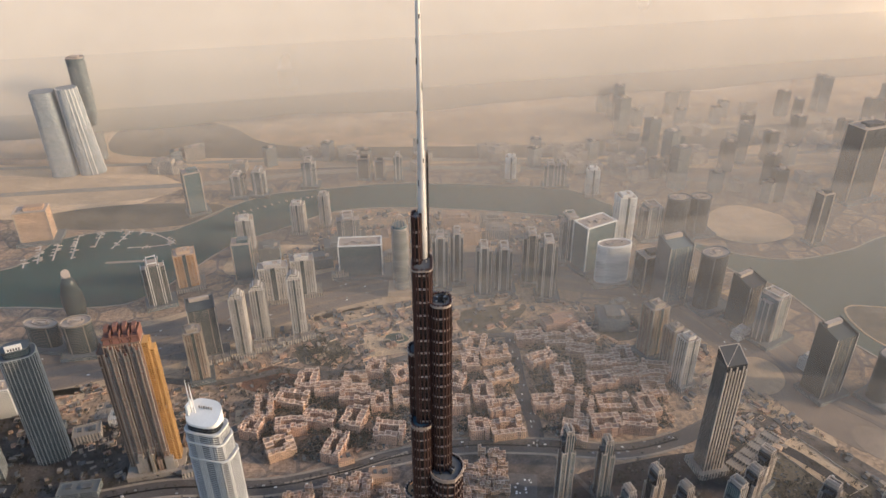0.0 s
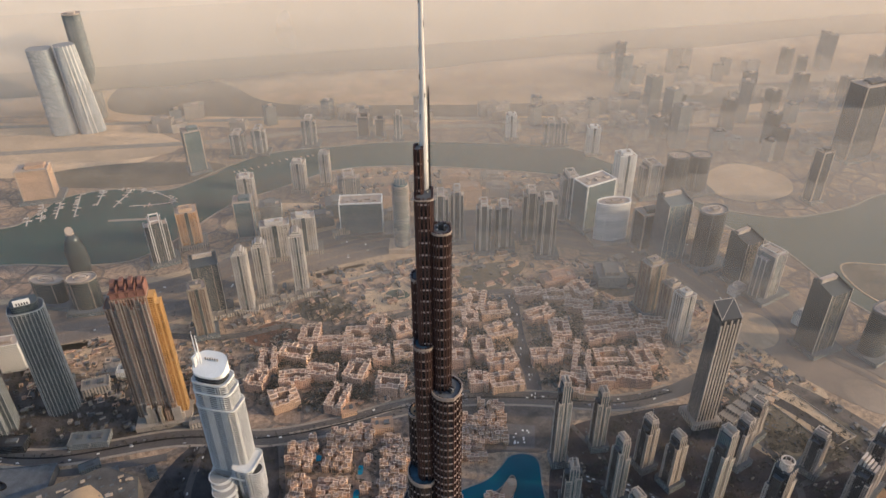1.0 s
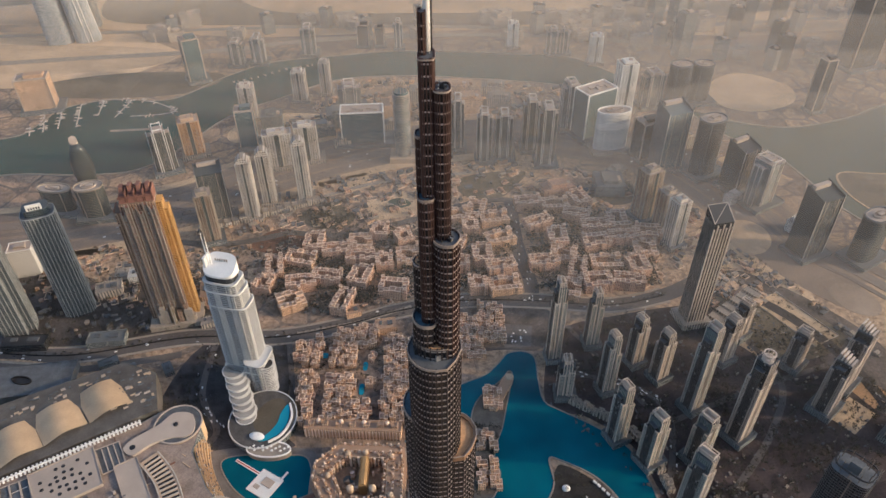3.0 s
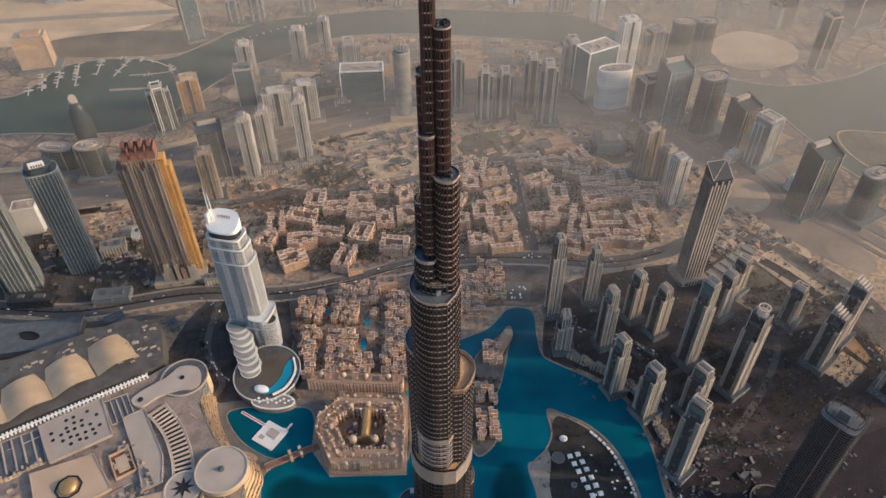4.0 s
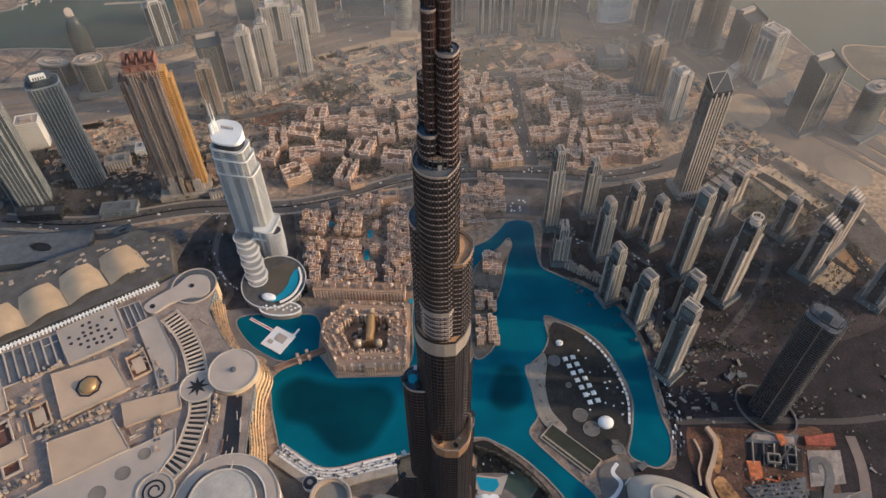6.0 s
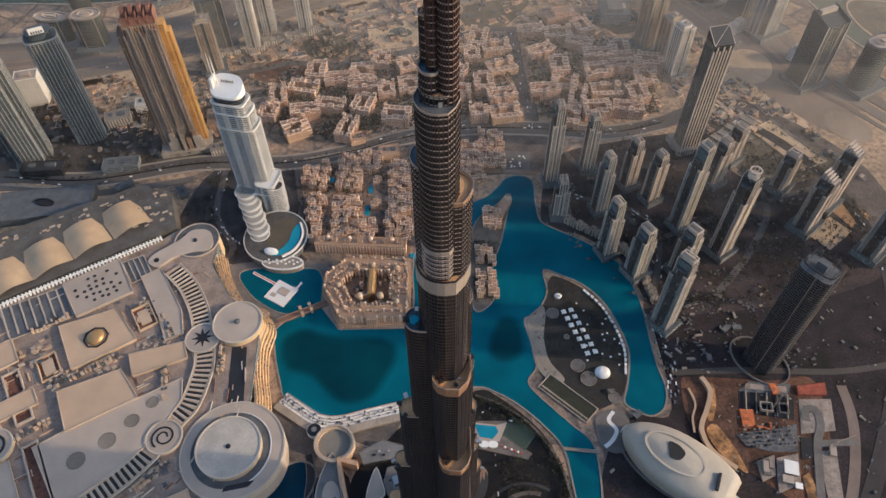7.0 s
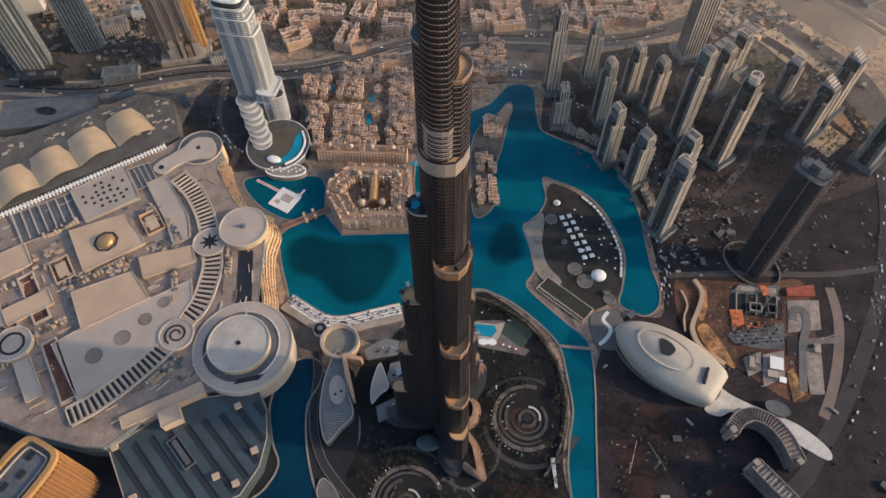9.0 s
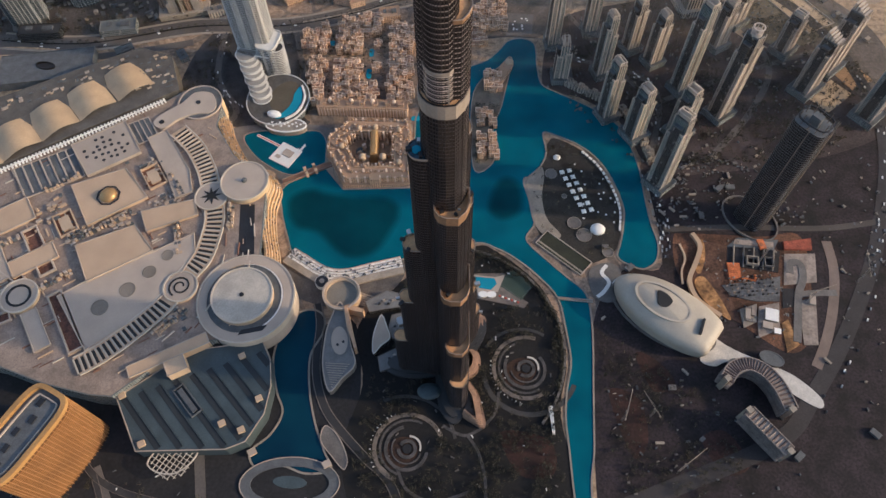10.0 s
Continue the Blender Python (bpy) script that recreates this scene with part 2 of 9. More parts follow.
class Shape:
    """Collects solids in one mesh."""

    def __init__(self):
        self.v, self.f = [], []

    def prism(self, poly, z0, z1, top=None, caps=True):
        """An upright solid over the outline poly; top: another outline of as many corners."""
        n, k = len(poly), len(self.v)
        self.v += [(x, y, z0) for x, y in poly] + [(x, y, z1) for x, y in (top or poly)]
        self.f += [(k + i, k + (i + 1) % n, k + n + (i + 1) % n, k + n + i) for i in range(n)]
        if caps:
            self.f += [tuple(k + n + i for i in range(n)), tuple(k + i for i in reversed(range(n)))]
        return self

    def box(self, x, y, z0, z1, w, d, rot=0.0):
        return self.prism(rect(w, d, rot, x, y), z0, z1)

    def ring(self, outer, inner, z0, z1):
        """A wall between two outlines of as many corners."""
        n, k = len(outer), len(self.v)
        for z in (z0, z1):
            self.v += [(x, y, z) for x, y in outer] + [(x, y, z) for x, y in inner]
        for i in range(n):
            j = (i + 1) % n
            self.f += [(k + i, k + j, k + 2 * n + j, k + 2 * n + i), (k + n + j, k + n + i, k + 3 * n + i, k + 3 * n + j),
                       (k + 2 * n + i, k + 2 * n + j, k + 3 * n + j, k + 3 * n + i), (k + j, k + i, k + n + i, k + n + j)]
        return self

    def lathe(self, profile, x=0.0, y=0.0, n=24, sx=1.0, sy=1.0, rot=0.0):
        """Turns (radius, height) pairs round an upright axis."""
        k = len(self.v)
        c, s = math.cos(rot), math.sin(rot)
        for r, z in profile:
            for i in range(n):
                a = 2 * math.pi * i / n
                p, q = r * sx * math.cos(a), r * sy * math.sin(a)
                self.v.append((x + p * c - q * s, y + p * s + q * c, z))
        for j in range(len(profile) - 1):
            for i in range(n):
                a, b = k + j * n + i, k + j * n + (i + 1) % n
                self.f.append((a, b, b + n, a + n))
        self.f.append(tuple(k + (len(profile) - 1) * n + i for i in range(n)))
        self.f.append(tuple(k + i for i in reversed(range(n))))
        return self

    def strip(self, line, width, z0, z1):
        """A flat band with thickness along a line in plan."""
        left, right = offset_line(line, width / 2), offset_line(line, -width / 2)
        k, n = len(self.v), len(line)
        for z in (z0, z1):
            self.v += [(x, y, z) for x, y in left] + [(x, y, z) for x, y in right]
        for i in range(n - 1):
            self.f += [(k + 2 * n + i, k + 3 * n + i, k + 3 * n + i + 1, k + 2 * n + i + 1),
                       (k + i, k + 2 * n + i, k + 2 * n + i + 1, k + i + 1), (k + n + i + 1, k + 3 * n + i + 1, k + 3 * n + i, k + n + i)]
        self.f += [(k, k + n, k + 3 * n, k + 2 * n), (k + n - 1, k + 3 * n - 1, k + 4 * n - 1, k + 2 * n - 1)]
        return self

    def beam(self, a, b, r=0.5, n=6):
        a, b = Vector(a), Vector(b)
        q = (b - a).to_track_quat("Z", "Y")
        k = len(self.v)
        for p in (a, b):
            for i in range(n):
                w = 2 * math.pi * i / n
                self.v.append(tuple(p + q @ Vector((r * math.cos(w), r * math.sin(w), 0))))
        self.f += [(k + i, k + (i + 1) % n, k + n + (i + 1) % n, k + n + i) for i in range(n)]
        self.f += [tuple(k + n + i for i in range(n)), tuple(k + i for i in reversed(range(n)))]
        return self

    def mesh(self, name, material):
        me = bpy.data.meshes.new(name)
        me.from_pydata(self.v, [], self.f)
        me.materials.append(material)
        return me


def part(name, shape, material, parent=None, label="", smooth=False):
    """Links a shape as one mesh object, under a thing or a part if one is given."""
    ob = new(name, shape.mesh(name, material))
    if smooth:
        ob.data.shade_smooth()
    if parent:
        ob.parent = parent
    return tagged(ob, label)


def thing(name, label, category, x=0.0, y=0.0, z=0.0, rot=0.0, group="", kind=""):
    ob = new(name)
    ob.matrix_basis = pose(x, y, z, 0, 0, rot)
    ob.empty_display_size = 1.0
    return tagged(ob, label, category, group, kind)


def turn(points, rot, x=0.0, y=0.0):
    c, s = math.cos(radians(rot)), math.sin(radians(rot))
    return [(x + p * c - q * s, y + p * s + q * c) for p, q in points]


def rect(w, d, rot=0.0, x=0.0, y=0.0):
    return turn([(-w / 2, -d / 2), (w / 2, -d / 2), (w / 2, d / 2), (-w / 2, d / 2)], rot, x, y)


def oval(w, d, n=24, rot=0.0, x=0.0, y=0.0, power=1.0):
    pts = []
    for i in range(n):
        a = 2 * math.pi * i / n
        c, s = math.cos(a), math.sin(a)
        pts.append((w / 2 * math.copysign(abs(c) ** power, c), d / 2 * math.copysign(abs(s) ** power, s)))
    return turn(pts, rot, x, y)


def cross(w, d, k=0.22):
    """A plan with its four corners cut in, as blocks of flats have."""
    a, b, p, q = w / 2, d / 2, w * k, d * k
    return [(-a + p, -b), (a - p, -b), (a - p, -b + q), (a, -b + q), (a, b - q), (a - p, b - q), (a - p, b), (-a + p, b), (-a + p, b - q), (-a, b - q), (-a, -b + q), (-a + p, -b + q)]


def grow(poly, o):
    """An outline moved outwards by o."""
    n, out = len(poly), []
    for i in range(n):
        a, b, c = Vector(poly[i - 1]), Vector(poly[i]), Vector(poly[(i + 1) % n])
        u, w = (b - a).normalized(), (c - b).normalized()
        m = Vector((u.y + w.y, -u.x - w.x))
        if m.length < 1e-6:
            m = Vector((u.y, -u.x))
        m.normalize()
        k = max(0.4, m.x * u.y - m.y * u.x)
        out.append(tuple(b + m * (o / k)))
    return out


def offset_line(line, o):
    out = []
    for i, p in enumerate(line):
        a, b = Vector(line[max(0, i - 1)]), Vector(line[min(len(line) - 1, i + 1)])
        d = (b - a).normalized()
        out.append((p[0] - d.y * o, p[1] + d.x * o))
    return out


def curve(points, closed=False, n=6):
    """A smooth line through the points."""
    out, m = [], len(points)
    last = m if closed else m - 1
    for i in range(last):
        if closed:
            a, b, c, d = (Vector(points[(i + j) % m]) for j in (-1, 0, 1, 2))
        else:
            a, b, c, d = (Vector(points[min(max(i + j, 0), m - 1)]) for j in (-1, 0, 1, 2))
        for s in range(n):
            t = s / n
            out.append(tuple(0.5 * (2 * b + (c - a) * t + (2 * a - 5 * b + 4 * c - d) * t * t + (3 * b - a - 3 * c + d) * t ** 3)))
    if not closed:
        out.append(tuple(points[-1]))
    return out


def area(poly):
    return 0.5 * sum(p[0] * q[1] - q[0] * p[1] for p, q in zip(poly, poly[1:] + poly[:1]))


def inside(p, poly):
    hit = False
    for (x1, y1), (x2, y2) in zip(poly, poly[1:] + poly[:1]):
        if (y1 > p[1]) != (y2 > p[1]) and p[0] < (x2 - x1) * (p[1] - y1) / (y2 - y1) + x1:
            hit = not hit
    return hit


def patch(name, points, z, material, label, category="ground", smooth=True, depth=0.4, kind="structure"):
    """A flat piece of ground or water of some outline, lying on the ground."""
    poly = curve(points, True) if smooth else list(points)
    if area(poly) < 0:
        poly.reverse()
    ob = part(name, Shape().prism(poly, z - depth, z), material, None, label)
    return tagged(ob, category=category, kind=kind), poly


def road(points, width, z, label, material=None, name="road"):
    ob = part(name, Shape().strip(curve(points, False, 8), width, -0.3, z), material or ASPHALT, None, label)
    return tagged(ob, category="road", kind="structure")


def kerb(poly, w, z0, z1, label, material=None, name="quay"):
    return tagged(part(name, Shape().ring(grow(poly, w), poly, z0, z1), material or QUAY, None, label), category="quay", kind="structure")


def shaft(parent, poly, z0, z1, wall, band=None, every=3.5, out=0.5, thick=0.7, roof=None, fins=0.0, fin_mat=None, crown=3.0, fin=(0.7, 1.6)):
    """One storeyed block: wall, projecting floor bands, upright fins, a roof and its parapet."""
    part("wall", Shape().prism(poly, z0, z1), wall, parent)
    if band:
        s, o, z = Shape(), grow(poly, out), z0 + every
        while z < z1 - 1:
            s.prism(o, z, z + thick)
            z += every
        tagged(part("floor_band", s, band, parent), kind="stuff")
    if fins:
        s, n = Shape(), len(poly)
        for i in range(n):
            a, b = Vector(poly[i]), Vector(poly[(i + 1) % n])
            k = max(1, round((b - a).length / fins))
            ang = math.degrees(math.atan2(b.y - a.y, b.x - a.x))
            for j in range(k):
                p = a.lerp(b, j / k)
                s.box(p.x, p.y, z0, z1 + 1, fin[0], fin[1], ang)
        tagged(part("fin", s, fin_mat or band or WHITE, parent), kind="stuff")
    if crown:
        part("parapet", Shape().ring(grow(poly, 0.35), grow(poly, -0.5), z1 - 0.5, z1 + crown * 0.5), band or roof or ROOF, parent)
    part("roof", Shape().prism(grow(poly, -0.6), z1, z1 + 0.12), roof or ROOF, parent)


def plant(parent, x, y, z, w, d, h=3.0, rot=0.0, material=None):
    part("roof_plant", Shape().box(x, y, z, z + h, w, d, rot), material or ROOF, parent)


TRIM_FAR = plain("pale_edge", (0.55, 0.5, 0.44), 0.7)
HIGHWAY = plain("highway_asphalt", (0.2, 0.16, 0.13), 0.9, var=0.15, big=0.01, small=0.2)


def flats(name, x, y, h, w, d, rot, wall, label, band=None, plan="cross", podium=0.0, steps=0, fins=0.0, crown="box", group="", category="tower", every=3.5):
    """A tower block: podium, shaft with floor bands, stepped shoulders, crown and roof plant."""
    t = thing(name, label, category, x, y, 0, rot, group)
    z = 0.0
    if podium:
        part("podium", Shape().prism(rect(w * 1.5, d * 1.5), 0, podium).ring(rect(w * 1.5, d * 1.5), rect(w * 1.5 - 1.5, d * 1.5 - 1.5), podium, podium + 1.2), STONE, t)
        z = podium
    shapes = {"cross": lambda a, b: cross(a, b), "rect": lambda a, b: rect(a, b), "oval": lambda a, b: oval(a, b, 20), "round": lambda a, b: oval(a, b, 20, power=0.6)}
    make = shapes[plan]
    for i in range(steps):
        k = (i + 1) / (steps + 1)
        shaft(t, make(w * (1 - 0.0 * k), d * (0.72 - 0.2 * i)), z if i == 0 else z + 0.01 * i, h * (0.86 + 0.06 * i), wall, band, every)
    shaft(t, make(w * (0.78 if steps else 1), d), z, h, wall, band, every, fins=fins)
    if crown == "box":
        plant(t, 0, 0, h, w * 0.45, d * 0.4, 4.5)
        plant(t, w * 0.2, -d * 0.18, h, w * 0.14, d * 0.14, 3.0)
    elif crown == "frame":
        part("crown", Shape().ring(rect(w * 0.7, d * 0.7), rect(w * 0.62, d * 0.62), h, h + 9), WHITE, t)
        plant(t, 0, 0, h, w * 0.35, d * 0.35, 5)
    elif crown == "spike":
        plant(t, 0, 0, h, w * 0.45, d * 0.45, 5)
        part("mast", Shape().lathe([(1.2, h + 5), (0.7, h + 14), (0.15, h + 30)], n=8), STEEL, t)
    elif crown == "dome":
        part("dome", Shape().lathe([(w * 0.3 * math.cos(a), h + w * 0.3 * math.sin(a)) for a in (0, 0.3, 0.6, 0.9, 1.2, 1.45)], n=16), ROOF, t, smooth=True)
    elif crown == "slope":
        part("crown", Shape().prism(rect(w * 0.96, d * 0.96), h, h + 0.5, None).prism(rect(w * 0.9, d * 0.3, 0, 0, d * 0.25), h, h + 10), ROOF, t)
        plant(t, 0, -d * 0.2, h, w * 0.5, d * 0.25, 4)
    return t

# ---- land and water ----
ground = part("ground", Shape().prism(rect(16000, 16000, 0, 0, 2000), -3.0, 0.0), GROUND, None, "dusty tan desert and city ground")
tagged(ground, category="ground", kind="structure")

LAKE_LINE = [(-241, 283), (-241, 244), (-227, 196), (-212, 164), (-167, 143), (-141, 140), (-106, 150), (-65, 160), (31, 185), (66, 176), (96, 156), (125, 127), (145, 97), (151, 55), (154, 10),
             (146, -27), (141, -63), (142, -104), (143, -156), (148, -260), (166, -260), (161, -156), (169, -104), (173, -63), (177, -20), (182, 30), (184, 72), (180, 105), (156, 131), (135, 153), (106, 189)]
ISLE_SIDE = [(119, 217), (114, 260), (112, 291), (134, 316), (145, 342), (143, 380), (164, 375), (201, 353), (227, 321), (243, 279), (250, 240), (246, 211), (239, 184), (232, 161)]
FAR_SIDE = [(248, 148), (265, 143), (282, 156), (288, 183), (283, 216), (281, 259), (280, 310), (273, 352), (261, 390), (234, 419), (201, 443), (171, 461), (148, 479), (143, 516), (142, 567), (124, 581),
            (100, 576), (85, 556), (61, 531), (20, 510), (-20, 470), (-48, 420), (-52, 380), (-58, 292), (-154, 285), (-172, 303), (-180, 322)]
lake, lake_poly = patch("water", LAKE_LINE + ISLE_SIDE + FAR_SIDE, 0.25, LAKE, "teal fountain lake with winding shore", "lake")
kerb(lake_poly, 2.2, -0.2, 1.0, "pale stone quay round the lake")
pond, pond_poly = patch("water", [(-313, 379), (-283, 387), (-231, 386), (-195, 380), (-186, 324), (-231, 304), (-276, 325), (-306, 357)], 0.25, LAKE, "small teal basin beside the hotel", "lake")
kerb(pond_poly, 1.6, -0.2, 1.0, "pale stone quay round the basin")
front, front_poly = patch("water", [(-188, 82), (-168, 74), (-167, 50), (-180, 19), (-177, -26), (-166, -69), (-152, -103), (-143, -123), (-171, -127), (-199, -118), (-229, -120), (-238, -103), (-217, -83), (-205, -55), (-216, -26), (-225, 19), (-213, 66)],
                          0.25, water("basin_water", (0.004, 0.028, 0.055), (0.005, 0.045, 0.075)), "dark blue waisted basin in front of the mall", "lake")
kerb(front_poly, 2.4, -0.2, 1.0, "grey stone edge of the waisted basin")

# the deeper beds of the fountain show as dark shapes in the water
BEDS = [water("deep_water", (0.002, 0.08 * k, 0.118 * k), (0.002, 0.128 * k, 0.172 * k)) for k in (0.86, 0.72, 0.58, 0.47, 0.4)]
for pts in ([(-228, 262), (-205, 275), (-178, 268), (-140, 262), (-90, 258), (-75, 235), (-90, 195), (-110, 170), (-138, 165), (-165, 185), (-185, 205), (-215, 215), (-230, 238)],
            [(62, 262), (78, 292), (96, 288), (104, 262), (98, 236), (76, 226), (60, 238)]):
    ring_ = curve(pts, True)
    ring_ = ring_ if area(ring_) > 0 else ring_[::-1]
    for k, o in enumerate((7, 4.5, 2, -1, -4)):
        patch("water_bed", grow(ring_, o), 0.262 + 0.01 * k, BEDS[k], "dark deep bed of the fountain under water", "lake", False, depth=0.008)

canal, canal_poly = patch("water", [(-1500, 1040), (-1150, 1085), (-969, 1127), (-783, 1124), (-663, 1168), (-546, 1389), (-425, 1495), (-290, 1600), (-85, 1620), (182, 1585), (332, 1550), (430, 1500), (520, 1560), (458, 1640), (362, 1738), (197, 1761),
                                    (-108, 1787), (-341, 1750), (-500, 1712), (-607, 1619), (-720, 1484), (-870, 1486), (-982, 1440), (-1010, 1352), (-1057, 1285), (-1300, 1240), (-1500, 1220)], 0.25, CANAL, "dull green canal bending through the city", "canal")
kerb(canal_poly, 5, -0.2, 1.2, "sandy stone bank of the canal")
bay, bay_poly = patch("water", [(623, 1401), (716, 1341), (844, 1310), (1006, 1356), (1142, 1430), (1400, 1500), (1900, 1500), (1900, 700), (1200, 720), (900, 850), (851, 918), (815, 991), (796, 1072), (760, 1184), (686, 1260)], 0.25, BAYW, "pale green bay under haze", "bay")
kerb(bay_poly, 5, -0.2, 1.2, "sandy shore of the bay")
isle_poly = patch("ground_spit", [(872, 1103), (856, 1040), (881, 965), (960, 900), (1100, 950), (1050, 1080), (948, 1100)], 0.8, SCRUB, "dark planted island in the bay", "island")[1]
kerb(isle_poly, 4, 0.2, 1.4, "pale sandy rim of the island", SAND)
for i, pts in enumerate(([(700, 1450), (730, 1570), (830, 1620), (925, 1540), (900, 1440), (780, 1395)], [(-120, 2200), (300, 2500), (900, 2600), (1500, 2300), (900, 2150), (300, 2080)], [(-1100, 2150), (-760, 2030), (-560, 2060), (-650, 2190), (-900, 2230)],
                         [(490, 700), (560, 790), (640, 770), (640, 660), (560, 600), (500, 630)], [(470, 830), (520, 920), (600, 880), (585, 800), (510, 790)], [(-1500, 1700), (-1100, 1650), (-800, 1720), (-900, 1830), (-1500, 1850)], [(-900, 900), (-700, 880), (-560, 900), (-590, 850), (-900, 830)],
                         [(600, 1140), (640, 1180), (660, 1150), (620, 1110)], [(-520, 1330), (-430, 1400), (-300, 1390), (-350, 1300), (-500, 1260)])):
    patch("sand_lot", pts, 0.1 + 0.02 * i, SAND, "bare pale sand lot", "sand")
for i, pts in enumerate(([(-1107, 2065), (-1172, 2325), (-1038, 2440), (-795, 2330), (-629, 2160), (-468, 2106), (-200, 2100), (400, 2120), (1200, 2300), (1500, 2250), (900, 2050), (300, 1990), (-400, 2000), (-800, 2010)],
                         [(-298, 967), (-236, 1004), (-185, 966), (-202, 921), (-268, 922)], [(-1000, 1500), (-700, 1520), (-620, 1640), (-900, 1650), (-1100, 1580)], [(31, 1092), (104, 1120), (179, 1123), (150, 1060), (110, 1019), (41, 1030)],
                         [(300, 1010), (340, 1090), (400, 1080), (400, 1010), (350, 990)], [(500, 720), (470, 660), (540, 560), (650, 590), (640, 650)])):
    patch("scrub_lot", pts, 0.3 + 0.02 * i, SCRUB, "dark scrub and planted ground", "scrub")
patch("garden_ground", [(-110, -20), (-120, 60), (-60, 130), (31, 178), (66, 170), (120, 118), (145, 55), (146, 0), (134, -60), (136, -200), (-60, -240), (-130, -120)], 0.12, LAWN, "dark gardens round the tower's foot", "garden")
patch("island_ground", [(122, 210), (118, 262), (120, 292), (138, 318), (150, 360), (163, 368), (197, 347), (222, 316), (238, 276), (245, 240), (241, 208), (226, 168), (180, 150), (140, 180)], 0.5, plain("island_lawn", (0.03, 0.027, 0.024), 0.95, var=0.45, big=0.05, small=0.4), "dark lawn of the park island", "park")
# the site's dark soil colour also carries the shade lying over it
patch("site_ground", [(290, 300), (300, 400), (420, 420), (560, 420), (760, 320), (820, -80), (760, -340), (400, -360), (160, -350), (164, -270), (170, -110), (186, 60), (235, 140), (290, 150)], 0.14, plain("site_ground_soil", (0.021, 0.0145, 0.0165), 0.95, var=0.8, big=0.03, small=0.3, bump=0.4), "trampled building ground with shade in its dark colour", "ground")
patch("earth_pit", [(312, 192), (330, 198), (430, 192), (490, 188), (470, 60), (440, 20), (400, 40), (330, 110), (308, 140)], 0.3, EARTH, "orange dug earth of a building pit", "earth")
patch("pavement", [(-345, 385), (-318, 330), (-262, 310), (-250, 282), (-245, 290), (-190, 322), (-182, 385), (-215, 400), (-255, 398), (-300, 400)], 0.18, DARKPAVE, "grey paved square beside the basin", "pavement")
patch("pavement", [(-255, 250), (-240, 170), (-215, 155), (-165, 137), (-105, 145), (-62, 157), (-70, 120), (-120, 85), (-190, 95), (-250, 130), (-290, 180)], 0.2, plain("promenade_paving", (0.1, 0.085, 0.075), 0.8, var=0.35, big=0.06, small=0.4), "brown paved lakeside promenade", "pavement")

DUNES = plain("desert_sand", (0.6, 0.42, 0.26), 0.95, var=0.3, big=0.0022, small=0.012)
for k, pts in enumerate(([(-5000, 2040), (-1300, 2020), (-600, 1900), (200, 1960), (900, 1880), (1500, 1960), (5000, 2000), (5000, 9000), (-5000, 9000)], [(-3000, 1500), (-1180, 1560), (-860, 1660), (-760, 1780), (-1000, 1960), (-3000, 1960)])):
    patch("desert_ground", pts, 0.06 + 0.01 * k, DUNES, "pale desert sand beyond the city", "desert", False)

# ---- roads ----
road([(-1200, 560), (-757, 588), (-608, 580), (-430, 618), (-281, 618), (-167, 646), (-80, 679), (31, 703), (153, 702), (290, 690), (389, 715), (470, 760)], 30, 0.5, "wide dark boulevard sweeping past the towers")
road([(-1200, 540), (-757, 562), (-600, 548), (-430, 580)], 14, 0.46, "dark slip road beside the boulevard")
road([(137, 1010), (140, 859), (154, 755), (153, 702)], 26, 0.54, "dark straight street between low blocks")
for k, o in enumerate((-58, -26, 2, 30, 62)):
    road(offset_line([(-1400, 830), (-846, 905), (-699, 940), (-524, 1010), (-414, 1100), (-240, 1195), (-73, 1255), (157, 1290), (435, 1213), (547, 1118), (629, 956), (677, 822), (749, 735), (850, 560), (860, 300)][:15 if k > 1 else 11], o), 24 if k != 2 else 10, 0.6 + 0.04 * k, "grey multi-lane highway carriageway", HIGHWAY)
road([(-308, 905), (-199, 896), (-61, 946), (51, 1000), (150, 1010), (280, 950)], 16, 0.44, "dark curving local road")
road([(-560, 880), (-420, 870), (-308, 905)], 16, 0.42, "dark local road behind the towers")
road([(-330, 925), (-300, 1000), (-150, 1080), (60, 1120)], 12, 0.4, "pale local road", PAVING)
road([(480, 720), (560, 690), (640, 560), (660, 380), (600, 200), (520, 60), (447, -36), (392, -91), (263, -143), (160, -180)], 20, 0.5, "dark ring road round the building sites", plain("ring_road_asphalt", (0.038, 0.033, 0.034), 0.88, var=0.3))
road([(522, 184), (520, 140), (506, 90), (484, 40), (460, 0)], 13, 0.52, "dusty haul road beside the pit", plain("haul_road_dust", (0.19, 0.14, 0.115), 0.95))
road([(300, 205), (400, 208), (520, 205), (600, 215)], 9, 0.56, "dull dusty site track", plain("site_track", (0.075, 0.063, 0.056), 0.95))
road([(-1500, 1690), (-1100, 1750), (-700, 1800), (-300, 1890), (300, 1900), (900, 1790), (1500, 1900)], 30, 0.6, "pale distant highway over the sand", PAVING)
road([(-1500, 1920), (-900, 1960), (-300, 1990), (600, 1960), (1500, 2060)], 24, 0.64, "pale distant desert road", PAVING)
road([(-820, 1320), (-700, 1330)], 10, 0.5, "pale marina pier road", PAVING)

